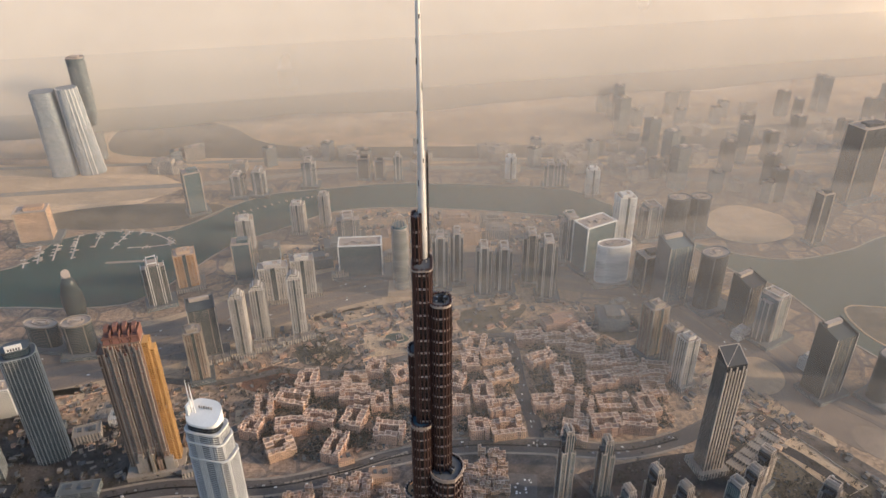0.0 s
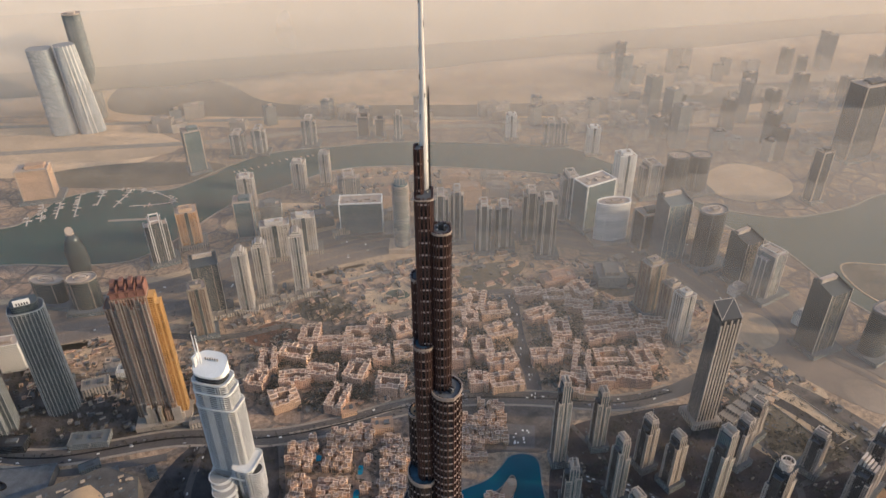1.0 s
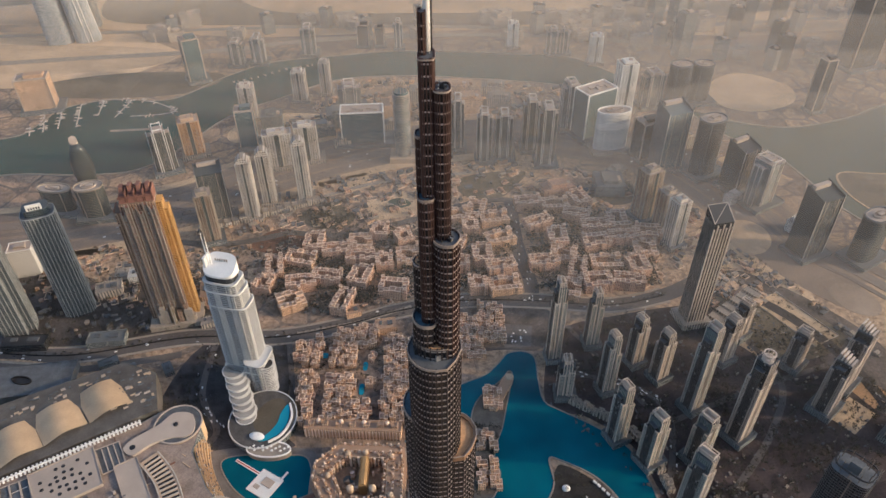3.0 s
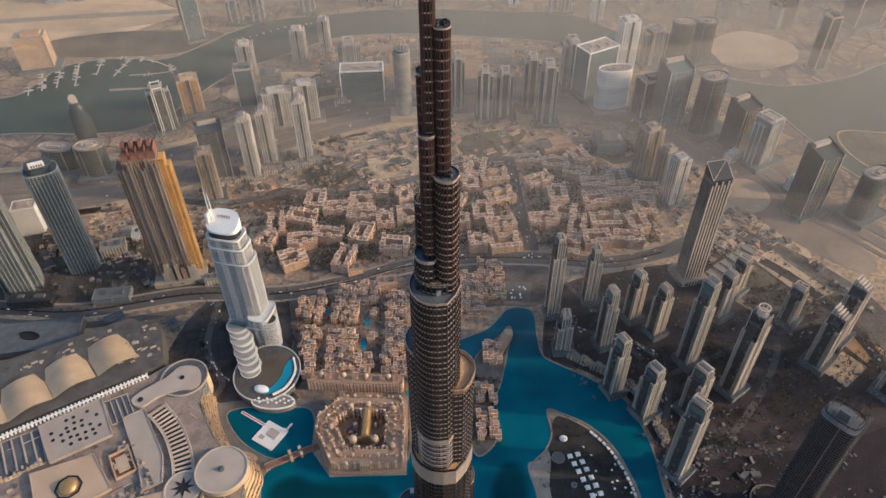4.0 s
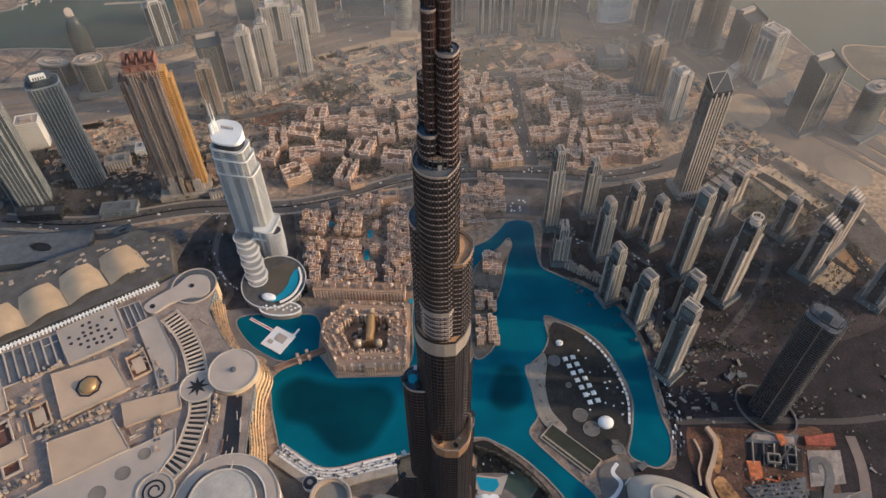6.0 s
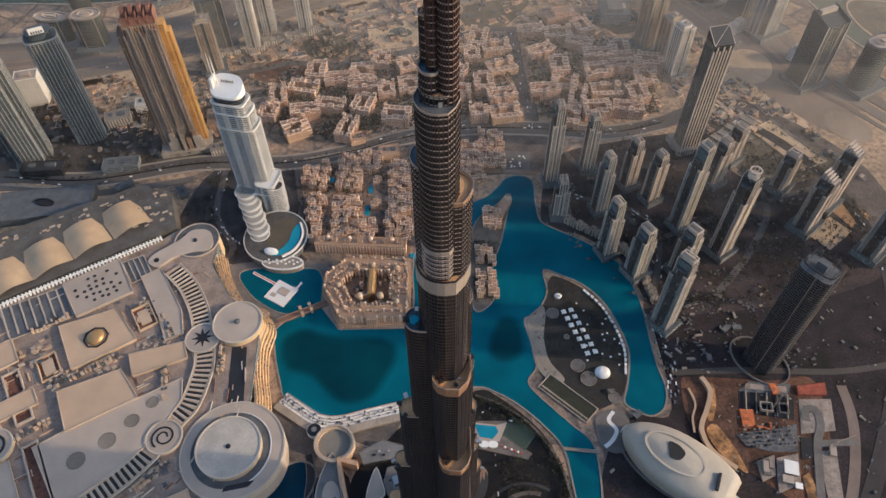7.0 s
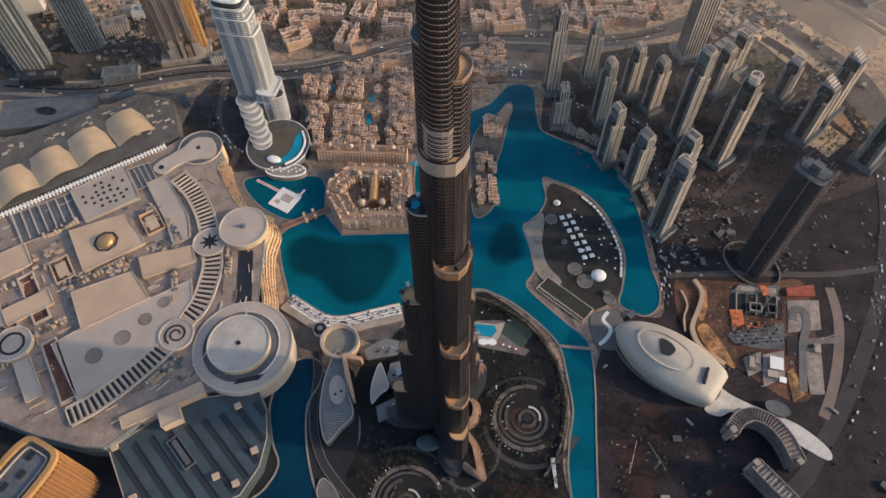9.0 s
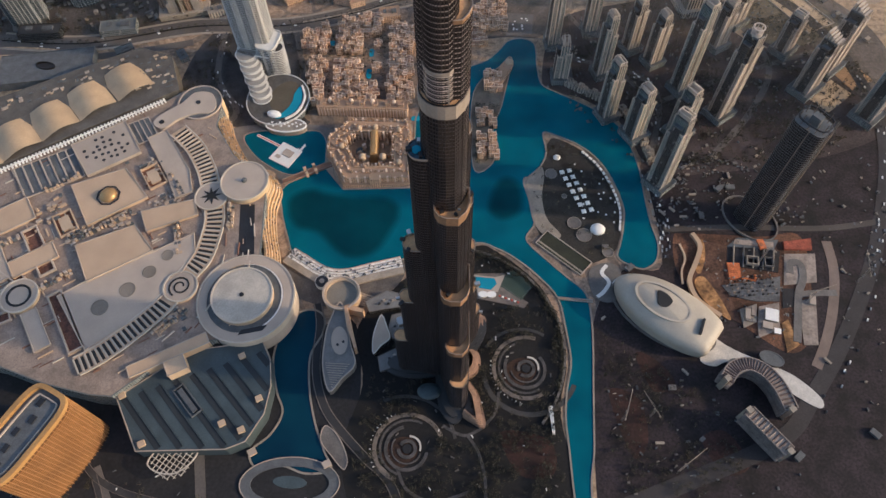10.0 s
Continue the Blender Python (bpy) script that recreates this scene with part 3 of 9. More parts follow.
# ---- the tall tower: rounded bays stepping up round a core to a spire ----
BX, BY = -4.0, 2.0
FIN = plain("steel_fin", (0.05, 0.04, 0.04), 0.45, 0.4, var=0.2)
# warm light on the tower's top is put into this fin colour
WARM_FIN = plain("warm_fin", (0.065, 0.034, 0.029), 0.4, 0.3, var=0.2)
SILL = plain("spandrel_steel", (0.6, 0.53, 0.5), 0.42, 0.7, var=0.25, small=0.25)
# SILL's steel again, with the lower tower's shade put into its colour
SHADED_SILL = plain("shaded_spandrel", (0.14, 0.125, 0.128), 0.42, 0.6, var=0.25, small=0.25)
# the terraces' gold light, dimmer on their walls, is put into this colour
TERRACE_WALL = plain("terrace_wall_warm", (0.27, 0.155, 0.09), 0.5, 0.2, var=0.2, big=0.1)
DASH = plain("bright_spandrel", (0.4, 0.32, 0.28), 0.45, 0.2, var=0.3, small=0.4)
RAIL = plain("terrace_rail", (0.36, 0.29, 0.24), 0.5, 0.2, var=0.15)
# gold sunlight falling on the terraces is put into the floor colour
TERRACE = plain("gold_lit_terrace_floor", (0.6, 0.33, 0.16), 0.8, var=0.2, big=0.1)
BLUE_DECK = plain("blue_terrace_floor", (0.035, 0.075, 0.1), 0.5, var=0.4, big=0.15)
BELT = plain("louvre_steel", (0.35, 0.295, 0.25), 0.45, 0.3, var=0.15)


def nose(length, width, angle, ox=0.0, oy=0.0, n=9):
    """A wing's plan from the core outwards, with a rounded end."""
    r = width / 2
    a0 = max(length - r, 0.5)
    pts = [(0, -r), (a0, -r)] + [(a0 + r * math.cos(w), r * math.sin(w)) for w in [-math.pi / 2 + math.pi * i / n for i in range(1, n)]] + [(a0, r), (0, r)]
    return turn(pts, angle, ox, oy)


def bundle(w, d, x=0.0, y=0.0, n=5):
    """A bay's plan: a broad front that turns at a sharp edge into a receding flank, and a rounded back."""
    a, b = w / 2, d / 2
    left = [(-a * math.cos(q), -b * math.sin(q)) for q in [0.08 + 1.25 * i / n for i in range(n + 1)]]
    front = [(0.05 * a, -b), (0.44 * a, -0.95 * b), (0.76 * a, -0.56 * b), (0.97 * a, -0.06 * b)]
    back = [(a * math.cos(q), b * math.sin(q)) for q in [0.3 + (math.pi - 0.45) * i / (n + 2) for i in range(n + 3)]]
    return turn(left + front + back, 0, x, y)


def prow(length, width, ox, oy=0.0):
    """The front wing's plan: straight flanks from the core, ending in a bay's broad front."""
    a, r = width / 2, width * 0.62
    tip = [(-a, 0.0), (-a, -length + r), (-0.93 * a, -length + 0.45 * r), (-0.7 * a, -length + 0.16 * r), (-0.3 * a, -length + 0.02 * r), (0.36 * a, -length), (0.78 * a, -length + 0.36 * r), (a, -length + 0.86 * r), (a, 0.0)]
    return turn(tip, 0, ox, oy)


def bay(poly, z0, z1, dash=None, rail=1.1, deck=None, pitch=2.0, floor=3.9, gear=3, name="tier", wall=0.0):
    """One rounded stage of the tower: glass, floor bands, fins, and the open terrace that ends it."""
    tier = part(name, Shape().prism(poly, z0, z1), TOWER_SKIN, tall_tower)
    bands, o, z = Shape(), grow(poly, 0.22), z0 + floor
    while z < z1 - 0.8:
        bands.prism(o, z, z + 0.55)
        z += floor
    tagged(part("floor_band", bands, dash or (SILL if z1 > 520 else SHADED_SILL), tier), kind="stuff")
    fins, n = Shape(), len(poly)
    for i in range(n):
        a, b = Vector(poly[i]), Vector(poly[(i + 1) % n])
        k = max(1, round((b - a).length / pitch))
        ang = math.degrees(math.atan2(b.y - a.y, b.x - a.x))
        for j in range(k):
            p = a.lerp(b, j / k)
            fins.prism(rect(pitch * 0.34 if dash else 0.55, 0.62 if dash else 0.7, ang, p.x, p.y), z0, z1 + 0.6)
    tagged(part("fin", fins, WARM_FIN if dash else FIN, tier), kind="stuff")
    part("terrace", Shape().prism(grow(poly, -0.4), z1, z1 + 0.12), deck or (ROOF_DARK if dash else TERRACE), tier)
    if wall:
        part("terrace_wall", Shape().ring(grow(poly, 0.6), grow(poly, -0.9), z1 - 0.6 * wall, z1 + 0.55 * wall), TERRACE_WALL, tier, "solid terrace wall in a painted warm tone")
        part("terrace_rail", Shape().ring(grow(poly, 0.75), grow(poly, 0.35), z1 + 0.55 * wall, z1 + 0.55 * wall + 0.5), RAIL, tier)
    elif rail > 0.35:
        part("terrace_rail", Shape().ring(grow(poly, 0.45), grow(poly, 0.1), z1 - 0.5 * rail, z1 + 0.7 * rail), RAIL, tier)
    cx, cy = sum(p[0] for p in poly) / n, sum(p[1] for p in poly) / n
    wide = max(p[0] for p in poly) - min(p[0] for p in poly)
    for g in range(gear):
        a = rng.uniform(0, 6.28)
        x, y, s = cx + wide * 0.26 * math.cos(a), cy + wide * 0.26 * math.sin(a), wide * rng.uniform(0.05, 0.11)
        part("cooling_unit", Shape().box(x, y, z1 + 0.12, z1 + 0.12 + s * 1.3, s * 1.6, s, math.degrees(a)), STEEL if g % 2 else DARK, tier)
    if gear > 3:
        part("cleaning_crane", Shape().box(cx, cy, z1 + 0.12, z1 + 1.6, 1.4, 1.4).beam((cx, cy, z1 + 1.4), (cx + wide * 0.3, cy - wide * 0.25, z1 + 2.6), 0.25, 5), DARK, tier)
    return tier


tall_tower = thing("skyscraper", "very tall dark glass tower stepping up to white spire", "skyscraper", BX, BY)
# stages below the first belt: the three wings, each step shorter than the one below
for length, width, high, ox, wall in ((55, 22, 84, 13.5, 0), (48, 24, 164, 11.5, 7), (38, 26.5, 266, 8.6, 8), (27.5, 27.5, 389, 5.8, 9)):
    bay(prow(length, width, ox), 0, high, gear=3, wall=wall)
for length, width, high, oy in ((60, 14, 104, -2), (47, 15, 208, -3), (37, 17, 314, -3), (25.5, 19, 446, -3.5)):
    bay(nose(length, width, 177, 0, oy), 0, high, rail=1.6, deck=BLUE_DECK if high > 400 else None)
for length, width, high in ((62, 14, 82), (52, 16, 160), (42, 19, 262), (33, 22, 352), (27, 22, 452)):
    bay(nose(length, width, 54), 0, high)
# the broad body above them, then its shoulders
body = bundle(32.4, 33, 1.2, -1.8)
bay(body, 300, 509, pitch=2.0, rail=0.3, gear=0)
bay(oval(21, 24, 32, 0, -4.4, 1.0), 380, 593, deck=BLUE_DECK, rail=1.2)
bay(bundle(21.5, 25, 7.0, -1.0), 380, 571, rail=0.9, gear=1, wall=2.5)
bay(bundle(21.6, 24.6, -0.4, -5.2), 480, 635, pitch=1.8, rail=1.0, deck=ROOF_DARK, gear=5)
bay(bundle(18.4, 19, 0.2, -2.6), 620, 641, rail=0.4, gear=0)
bay(bundle(10.4, 13, -3.3, -4.2), 620, 652, deck=BLUE_DECK, rail=1.3, gear=4)
bay(oval(6.4, 7, 18, 0, -4.6, 0.6), 600, 676, rail=0.8)
# slender bays of the top, with bright dashes at every floor
bay(bundle(9.4, 10.4, 4.6, -6.0), 630, 692, dash=DASH, floor=3.3, pitch=1.3, rail=1.0, gear=6)
bay(oval(5.5, 7, 22, 0, -2.3, -5.0, 0.7), 640, 709.5, dash=DASH, floor=3.6, pitch=1.3, deck=BLUE_DECK, rail=0.7, gear=4)
bay(oval(3.4, 5, 14, 0, -3.6, -1.0, 0.7), 640, 731, dash=DASH, floor=3.6, pitch=1.3, rail=0.6, gear=0)
bay(oval(5.2, 6.4, 22, 0, 3.3, -4.4, 0.75), 680, 748.6, dash=DASH, floor=3.6, pitch=1.2, rail=0.5, gear=7)
bay(oval(4.6, 7.4, 22, 0, -1.2, -3.0, 0.4), 640, 758.5, dash=DASH, floor=3.9, pitch=1.3, rail=0.4, gear=2)
bay(oval(2.0, 4, 14, 0, -2.4, -1.6, 0.6), 740, 771, dash=DASH, floor=3.9, pitch=1.1, rail=0.3, gear=2)
# mechanical storeys: a pale belt round the broad body, and a dark louvred field framed in steel above it
part("louvre_belt", Shape().ring(grow(body, 0.9), grow(body, 0.2), 496.5, 508), BELT, tall_tower, "pale steel belt of a mechanical storey")
front = bundle(21.6, 24.6, -0.4, -5.2)
for i in range(6):
    part("steel_ring", Shape().ring(grow(front, 0.5), grow(front, 0.15), 513 + 3.9 * i, 513.8 + 3.9 * i), SILL, tall_tower)
part("steel_ring", Shape().ring(grow(front, 0.8), grow(front, 0.2), 534, 536.4), BELT, tall_tower, "pale steel frame over dark louvres")
for p in (front[2], front[7]):
    part("steel_post", Shape().box(p[0], p[1], 509, 536, 1.1, 1.1), BELT, tall_tower)
part("blue_dish", Shape().lathe([(3.2, 446), (3.4, 447.6), (3.0, 447.9)], -19, -3.5, 20), POOLW, tall_tower, "small round blue tank on a terrace")
spire = part("spire", Shape().lathe([(1.15, 752), (1.12, 766), (0.98, 780), (0.8, 789), (0.68, 796), (0.6, 806), (0.5, 820), (0.42, 827), (0.1, 832)], -1.0, 0, n=20), SPIRE, tall_tower, "white tapering steel spire", True)
part("spire_rod", Shape().lathe([(0.24, 740), (0.24, 785), (0.1, 787)], 0.45, 0.3, 8), TOWER_SKIN, tall_tower)
s = Shape()
for i in range(10):
    z = 766 + 5.6 * i + rng.random() * 2
    r = 1.1 - (z - 760) * 0.0095
    a = (-150, -40)[i % 3 == 0] + rng.uniform(-16, 16)
    p = turn([(r, 0)], a, -1.0, 0)[0]
    s.box(p[0], p[1], z, z + rng.uniform(0.6, 1.8), 0.12, 0.26, a)
tagged(part("spire_opening", s, DARK, tall_tower), kind="stuff")
# podium: fanned entrance pavilions and low curved wings round the foot
CANOPY = plain("canopy_warm", (0.34, 0.21, 0.14), 0.55, 0.1, var=0.3, big=0.1)
RING_STONE = plain("podium_stone", (0.17, 0.14, 0.12), 0.8, var=0.3, big=0.1)
WINGS = (177, 277, 54)
for angle, tip in ((177, 70), (277, 62), (54, 68)):
    c = turn([(tip - 30, 0)], angle)[0]
    part("podium", Shape().prism(oval(84, 36, 28, angle, *c), 0, 7).prism(oval(70, 26, 28, angle, *c), 7, 10), F_DARK, tall_tower)
part("round_canopy", Shape().lathe([(15, 9), (15, 10), (9, 11.4), (2, 12)], -22, -34, 28, 1.0, 0.7), ROOF_TEAL, tall_tower, "pale teal round entrance canopy", True)
# petals pressed against the sunny side of the foot, orange sunlight put into their colour: nested curved canopies, each
# higher than the one before
PETALS = ([(29, 75), (48, 67), (47, 52), (40, 42), (28, 35)], [(25, 24), (36, 20), (41, 7), (36, -8), (25, -16)], [(26, -20), (36, -34), (41, -52), (44, -76), (30, -70), (18, -62)])
for pts in PETALS:
    outer = curve(pts, False, 8)
    for k in range(4):
        ln = [(x * (1 - 0.13 * k) + 22 * 0.13 * k, y * (1 - 0.09 * k) + sum(q[1] for q in pts) / len(pts) * 0.09 * k) for x, y in outer]
        part("curved_canopy", Shape().strip(ln, 3.0 - 0.3 * k, 0, 5 + 3 * k).strip(offset_line(ln, -1.2), 0.6, 5 + 3 * k, 6.2 + 3 * k), CANOPY, tall_tower, "curved entrance canopy in a painted warm tone")
    poly = outer if area(outer) > 0 else outer[::-1]
    part("canopy_roof", Shape().prism(grow(poly, -1.5), 0, 4), RING_STONE, tall_tower)

def slanted(poly, z0, low, high):
    """A solid with a flat top that rises towards its back."""
    ys = [p[1] for p in poly]
    s, n = Shape(), len(poly)
    s.v = [(x, y, z0) for x, y in poly] + [(x, y, low + (high - low) * (y - min(ys)) / (max(ys) - min(ys))) for x, y in poly]
    s.f = [(i, (i + 1) % n, n + (i + 1) % n, n + i) for i in range(n)] + [tuple(range(n, 2 * n)), tuple(reversed(range(n)))]
    return s


# ---- the white hotel tower: curved slab of ribbed balconies with twin masts ----
def white_hotel():
    t = thing("hotel_tower", "white curved hotel tower with ribbed balconies and twin masts", "tower", -306, 530, 0, -14)
    PALE = plain("hotel_plaster", (0.64, 0.62, 0.58), 0.6, var=0.1)
    GL = facade("hotel_glass", (0.06, 0.06, 0.062), (0.02, 0.024, 0.027), 2.6, 3.6, 0.6, 0.6)
    # one tall slab with curved ends; bowed balconies and white pier grids take turns along its front
    for w, d, z0, z1, ox, oy in ((57.5, 35.3, 0, 166, 0.6, 1), (53, 33.4, 166, 192, -1.2, 1.4), (49, 32, 192, 208, -3, 2), (66, 42, 0, 44, 8, -4), (30, 42, 0, 62, 26, -5)):
        poly = oval(w, d, 40, power=0.42, x=ox, y=oy)
        part("wall", Shape().prism(poly, z0, z1), GL, t)
        s, z, o = Shape(), z0 + 3.6, grow(poly, 1.1)
        while z <= z1:
            s.prism(o, z - 0.6, z)
            z += 3.6
        tagged(part("balcony_band", s, PALE, t), kind="stuff")
        s = Shape()
        for i in range(len(poly)):
            a, b = Vector(poly[i]), Vector(poly[(i + 1) % len(poly)])
            ang = math.degrees(math.atan2(b.y - a.y, b.x - a.x))
            k = max(1, round((b - a).length / 2.7))
            for j in range(k):
                p = a.lerp(b, j / k)
                u = (p.x - ox) / (w / 2)
                grid = -0.42 < u < -0.08 or 0.36 < u < 0.72
                if grid or abs(abs(u) - 0.96) < 0.03:
                    s.box(p.x, p.y, z0, z1, 0.75, 2.5, ang)
        tagged(part("fin", s, PALE, t), kind="stuff")
        part("parapet", Shape().ring(grow(poly, 1.7), grow(poly, -0.3), z1 - 1.0, z1 + 1.6), PALE, t)
        part("roof", Shape().prism(grow(poly, -0.5), z1, z1 + 0.3), PALE, t)
    part("round_corner", Shape().lathe([(11, 0), (11, 54), (10, 56)], 40, -12, 28), GL, t)
    for k in range(16):
        part("balcony", Shape().ring(oval(25, 25, 28, 0, 40, -12), oval(21, 21, 28, 0, 40, -12), 2 + 3.6 * k, 2.8 + 3.6 * k), PALE, t)
    part("glass_lounge", Shape().prism(oval(44, 28, 28, power=0.6, x=-4, y=2), 208, 218), F_DARK, t, "dark glazed belt below the crown")
    # crown: a leaning white shell with a raised rear wall
    k = oval(47, 31, 28, power=0.7, x=-3, y=2)
    part("crown", slanted(k, 218, 221, 240), WHITE, t)
    part("crown_wall", Shape().prism(rect(3, 14, 0, -22, 2), 214, 243), WHITE, t, "raised white side wall")
    for i, w in enumerate((1.6, 1.3, 1.9, 1.2, 1.6, 1.4)):
        part("sign_bar", Shape().box(-11 + 3.4 * i, 6.5, 230, 236.6 + 0.1 * i, 0.8 * w, 1.4), CONCRETE, t)
    for x, h in ((-17, 286), (-12.5, 280)):
        part("mast", Shape().lathe([(0.9, 232), (0.8, 262), (0.25, h)], x, -2, 8), WHITE, t)
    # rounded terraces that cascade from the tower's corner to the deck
    # drum walls between the slabs have the gaps' shade put into their colour
    SHADE = plain("painted_recess_shade", (0.06, 0.058, 0.057), 0.7, var=0.3, small=0.3)
    for i in range(8):
        r, z1, cx, cy = 15.0 + 1.4 * (i % 2), 13 + 4.6 * i, 33 - 5.8 * i, -79 + 7.6 * i
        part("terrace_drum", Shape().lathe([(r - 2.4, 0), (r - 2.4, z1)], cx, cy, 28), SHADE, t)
        part("terrace_slab", Shape().lathe([(r, z1 - 0.9), (r + 0.4, z1 - 0.7), (r + 0.4, z1 + 0.7), (r - 0.6, z1 + 0.7), (r - 0.6, z1 + 0.2)], cx, cy, 28), PALE, t)
        part("terrace_deck", Shape().lathe([(r - 1.0, z1 + 0.2), (r - 1.0, z1 + 0.4)], cx, cy, 28), plain("terrace_tiles", (0.3, 0.28, 0.255), 0.8), t)
        part("terrace_slab", Shape().lathe([(r - 0.2, z1 - 4.1), (r + 0.2, z1 - 3.8), (r + 0.2, z1 - 2.9), (r - 2.0, z1 - 2.8)], cx + 1.5, cy + 0.8, 28), PALE, t)
    base = oval(98, 104, 44, 10, 58, -76)
    part("podium", Shape().prism(base, 0, 12), F_GREY, t)
    part("podium_deck", Shape().prism(grow(base, -1), 12, 12.2), plain("podium_paving", (0.085, 0.078, 0.072), 0.8, var=0.35, big=0.08), t)
    part("podium_rim", Shape().ring(grow(base, 0.6), grow(base, -0.8), 10.5, 13.0), PALE, t)
    court = oval(42, 64, 30, -6, 66, -68)
    part("court", Shape().prism(court, 12.2, 12.5), plain("court_soil", (0.1, 0.08, 0.055), 0.9), t, "brown planted courtyard")
    crescent = [(84, -44), (93, -60), (96, -78), (92, -96), (80, -110), (68, -114), (78, -96), (82, -78), (80, -60)]
    part("pool", Shape().prism(list(reversed(curve(crescent, True))), 12.2, 13.0), POOLW, t, "blue crescent pool")
    part("pool_rim", Shape().strip(curve([(86, -42), (97, -60), (100, -78), (96, -98), (84, -113)], False), 3, 12.2, 14.5), WHITE, t)
    part("pavilion", Shape().lathe([(8, 12.2), (8, 15), (4, 17)], 64, -108, 20, 1.4, 0.8), WHITE, t)
    deck = oval(62, 26, 24, 12, 88, -122)
    part("sun_deck", Shape().prism(deck, 0, 10), PAVING, t)
    part("deck_rim", Shape().ring(grow(deck, 0.8), grow(deck, -0.8), 9, 11.4), WHITE, t)
    for i in range(14):
        part("parasol", Shape().lathe([(0.2, 10), (0.2, 12.4), (2.0, 12.2), (0.1, 13.2)], 62 + 4 * i, -127 + 0.8 * i + 4 * math.sin(2.1 * i), 8), WHITE, t)
    return t


white_hotel()


# ---- the golden-lit hotel slab behind the mall ----
def slab_hotel():
    t = thing("hotel_tower", "ochre curved hotel slab with close rows of balconies", "tower", -456, -110, 0, 0)
    poly = oval(106, 52, 40, 62, power=0.45)
    # shade behind the balconies is put into the wall's dark colour
    part("wall", Shape().prism(poly, 0, 106), plain("painted_balcony_shade", (0.12, 0.05, 0.015), 0.8, var=0.3, small=0.3), t)
    s, z, o = Shape(), 5.0, grow(poly, 0.9)
    while z < 102:
        s.prism(o, z, z + 1.25)
        z += 3.6
    tagged(part("balcony_band", s, plain("ochre_plaster", (0.3, 0.145, 0.055), 0.75), t), kind="stuff")
    s = Shape()
    for i in range(len(poly)):
        a, b = Vector(poly[i]), Vector(poly[(i + 1) % len(poly)])
        ang = math.degrees(math.atan2(b.y - a.y, b.x - a.x))
        k = max(1, round((b - a).length / 4.5))
        for j in range(k):
            p = a.lerp(b, j / k)
            s.box(p.x, p.y, 0, 106, 0.7, 2.8, ang)
    tagged(part("fin", s, plain("ochre_fin", (0.34, 0.17, 0.07), 0.7), t), kind="stuff")
    part("rim", Shape().ring(grow(poly, 1.5), grow(poly, -4), 106, 112), plain("rim_stone", (0.4, 0.22, 0.08), 0.7), t)
    part("roof", Shape().prism(grow(poly, -4), 106, 107), ROOF_DARK, t)
    part("roof_ring", Shape().ring(grow(poly, -9), grow(poly, -10.5), 107, 109), ROOF, t)
    for k in range(5):
        p = turn([(-36 + 18 * k, rng.uniform(-6, 6))], 62)[0]
        part("roof_plant", Shape().box(p[0], p[1], 107, 108.6, 9, 6, 62), DARK, t)


slab_hotel()

# ---- the mall: a plateau of flat roofs, drums, ribbed arcades and tents ----
PLATEAU = 35.0


def up(k):
    """Heights on the mall's roofs, which rise only a little above the plateau."""
    return PLATEAU + 0.42 * (k + 5.6)


mall = thing("mall", "vast pale shopping mall with drums, ribbed arcades and roof plant", "mall")
BODY = [(-700, 250), (-640, 295), (-430, 420), (-408, 440), (-370, 440), (-345, 410), (-346, 370), (-313, 316), (-290, 292), (-258, 262), (-252, 150), (-236, 120), (-210, 96), (-222, 60), (-250, 40), (-300, 24), (-330, 20), (-405, -46), (-432, -44), (-490, -30), (-560, -5), (-640, 10), (-780, 40)]
part("wall", Shape().prism(BODY[::-1] if area(BODY) < 0 else BODY, 0, up(-6)), F_GREY, mall)
part("roof_plateau", Shape().prism(grow(BODY[::-1] if area(BODY) < 0 else BODY, -1.5), up(-6), up(-5.6)), plain("plateau_roof", (0.27, 0.205, 0.165), 0.85, var=0.3, big=0.05, small=0.5), mall)


def deck(points, z, material, name="roof_deck", base=0.0, label="", rim=True):
    poly = list(points)
    if area(poly) < 0:
        poly.reverse()
    p = part(name, Shape().prism(poly, base, z), material, mall, label)
    if rim:
        part("roof_edge", Shape().ring(grow(poly, 0.5), grow(poly, -0.6), z - 0.6, z + 1.0), ROOF, p)
    return p


def disc(x, y, r, z, material, rim=None, wall=None, base=0.0, label="", lip=1.4):
    d = part("drum", Shape().lathe([(r, base), (r, z)], x, y, 48), wall or STONE, mall, label)
    part("drum_roof", Shape().lathe([(r - 1.2, z), (r - 1.2, z + 0.3), (2.0, z + 0.9)], x, y, 48), material, d)
    part("drum_rim", Shape().ring(oval(2 * r + 1.2, 2 * r + 1.2, 48, 0, x, y), oval(2 * r - 2.6, 2 * r - 2.6, 48, 0, x, y), z - 0.5, z + lip), rim or RIBM, d)
    return d


RIBM = plain("arcade_stone", (0.5, 0.43, 0.35), 0.7, var=0.12)
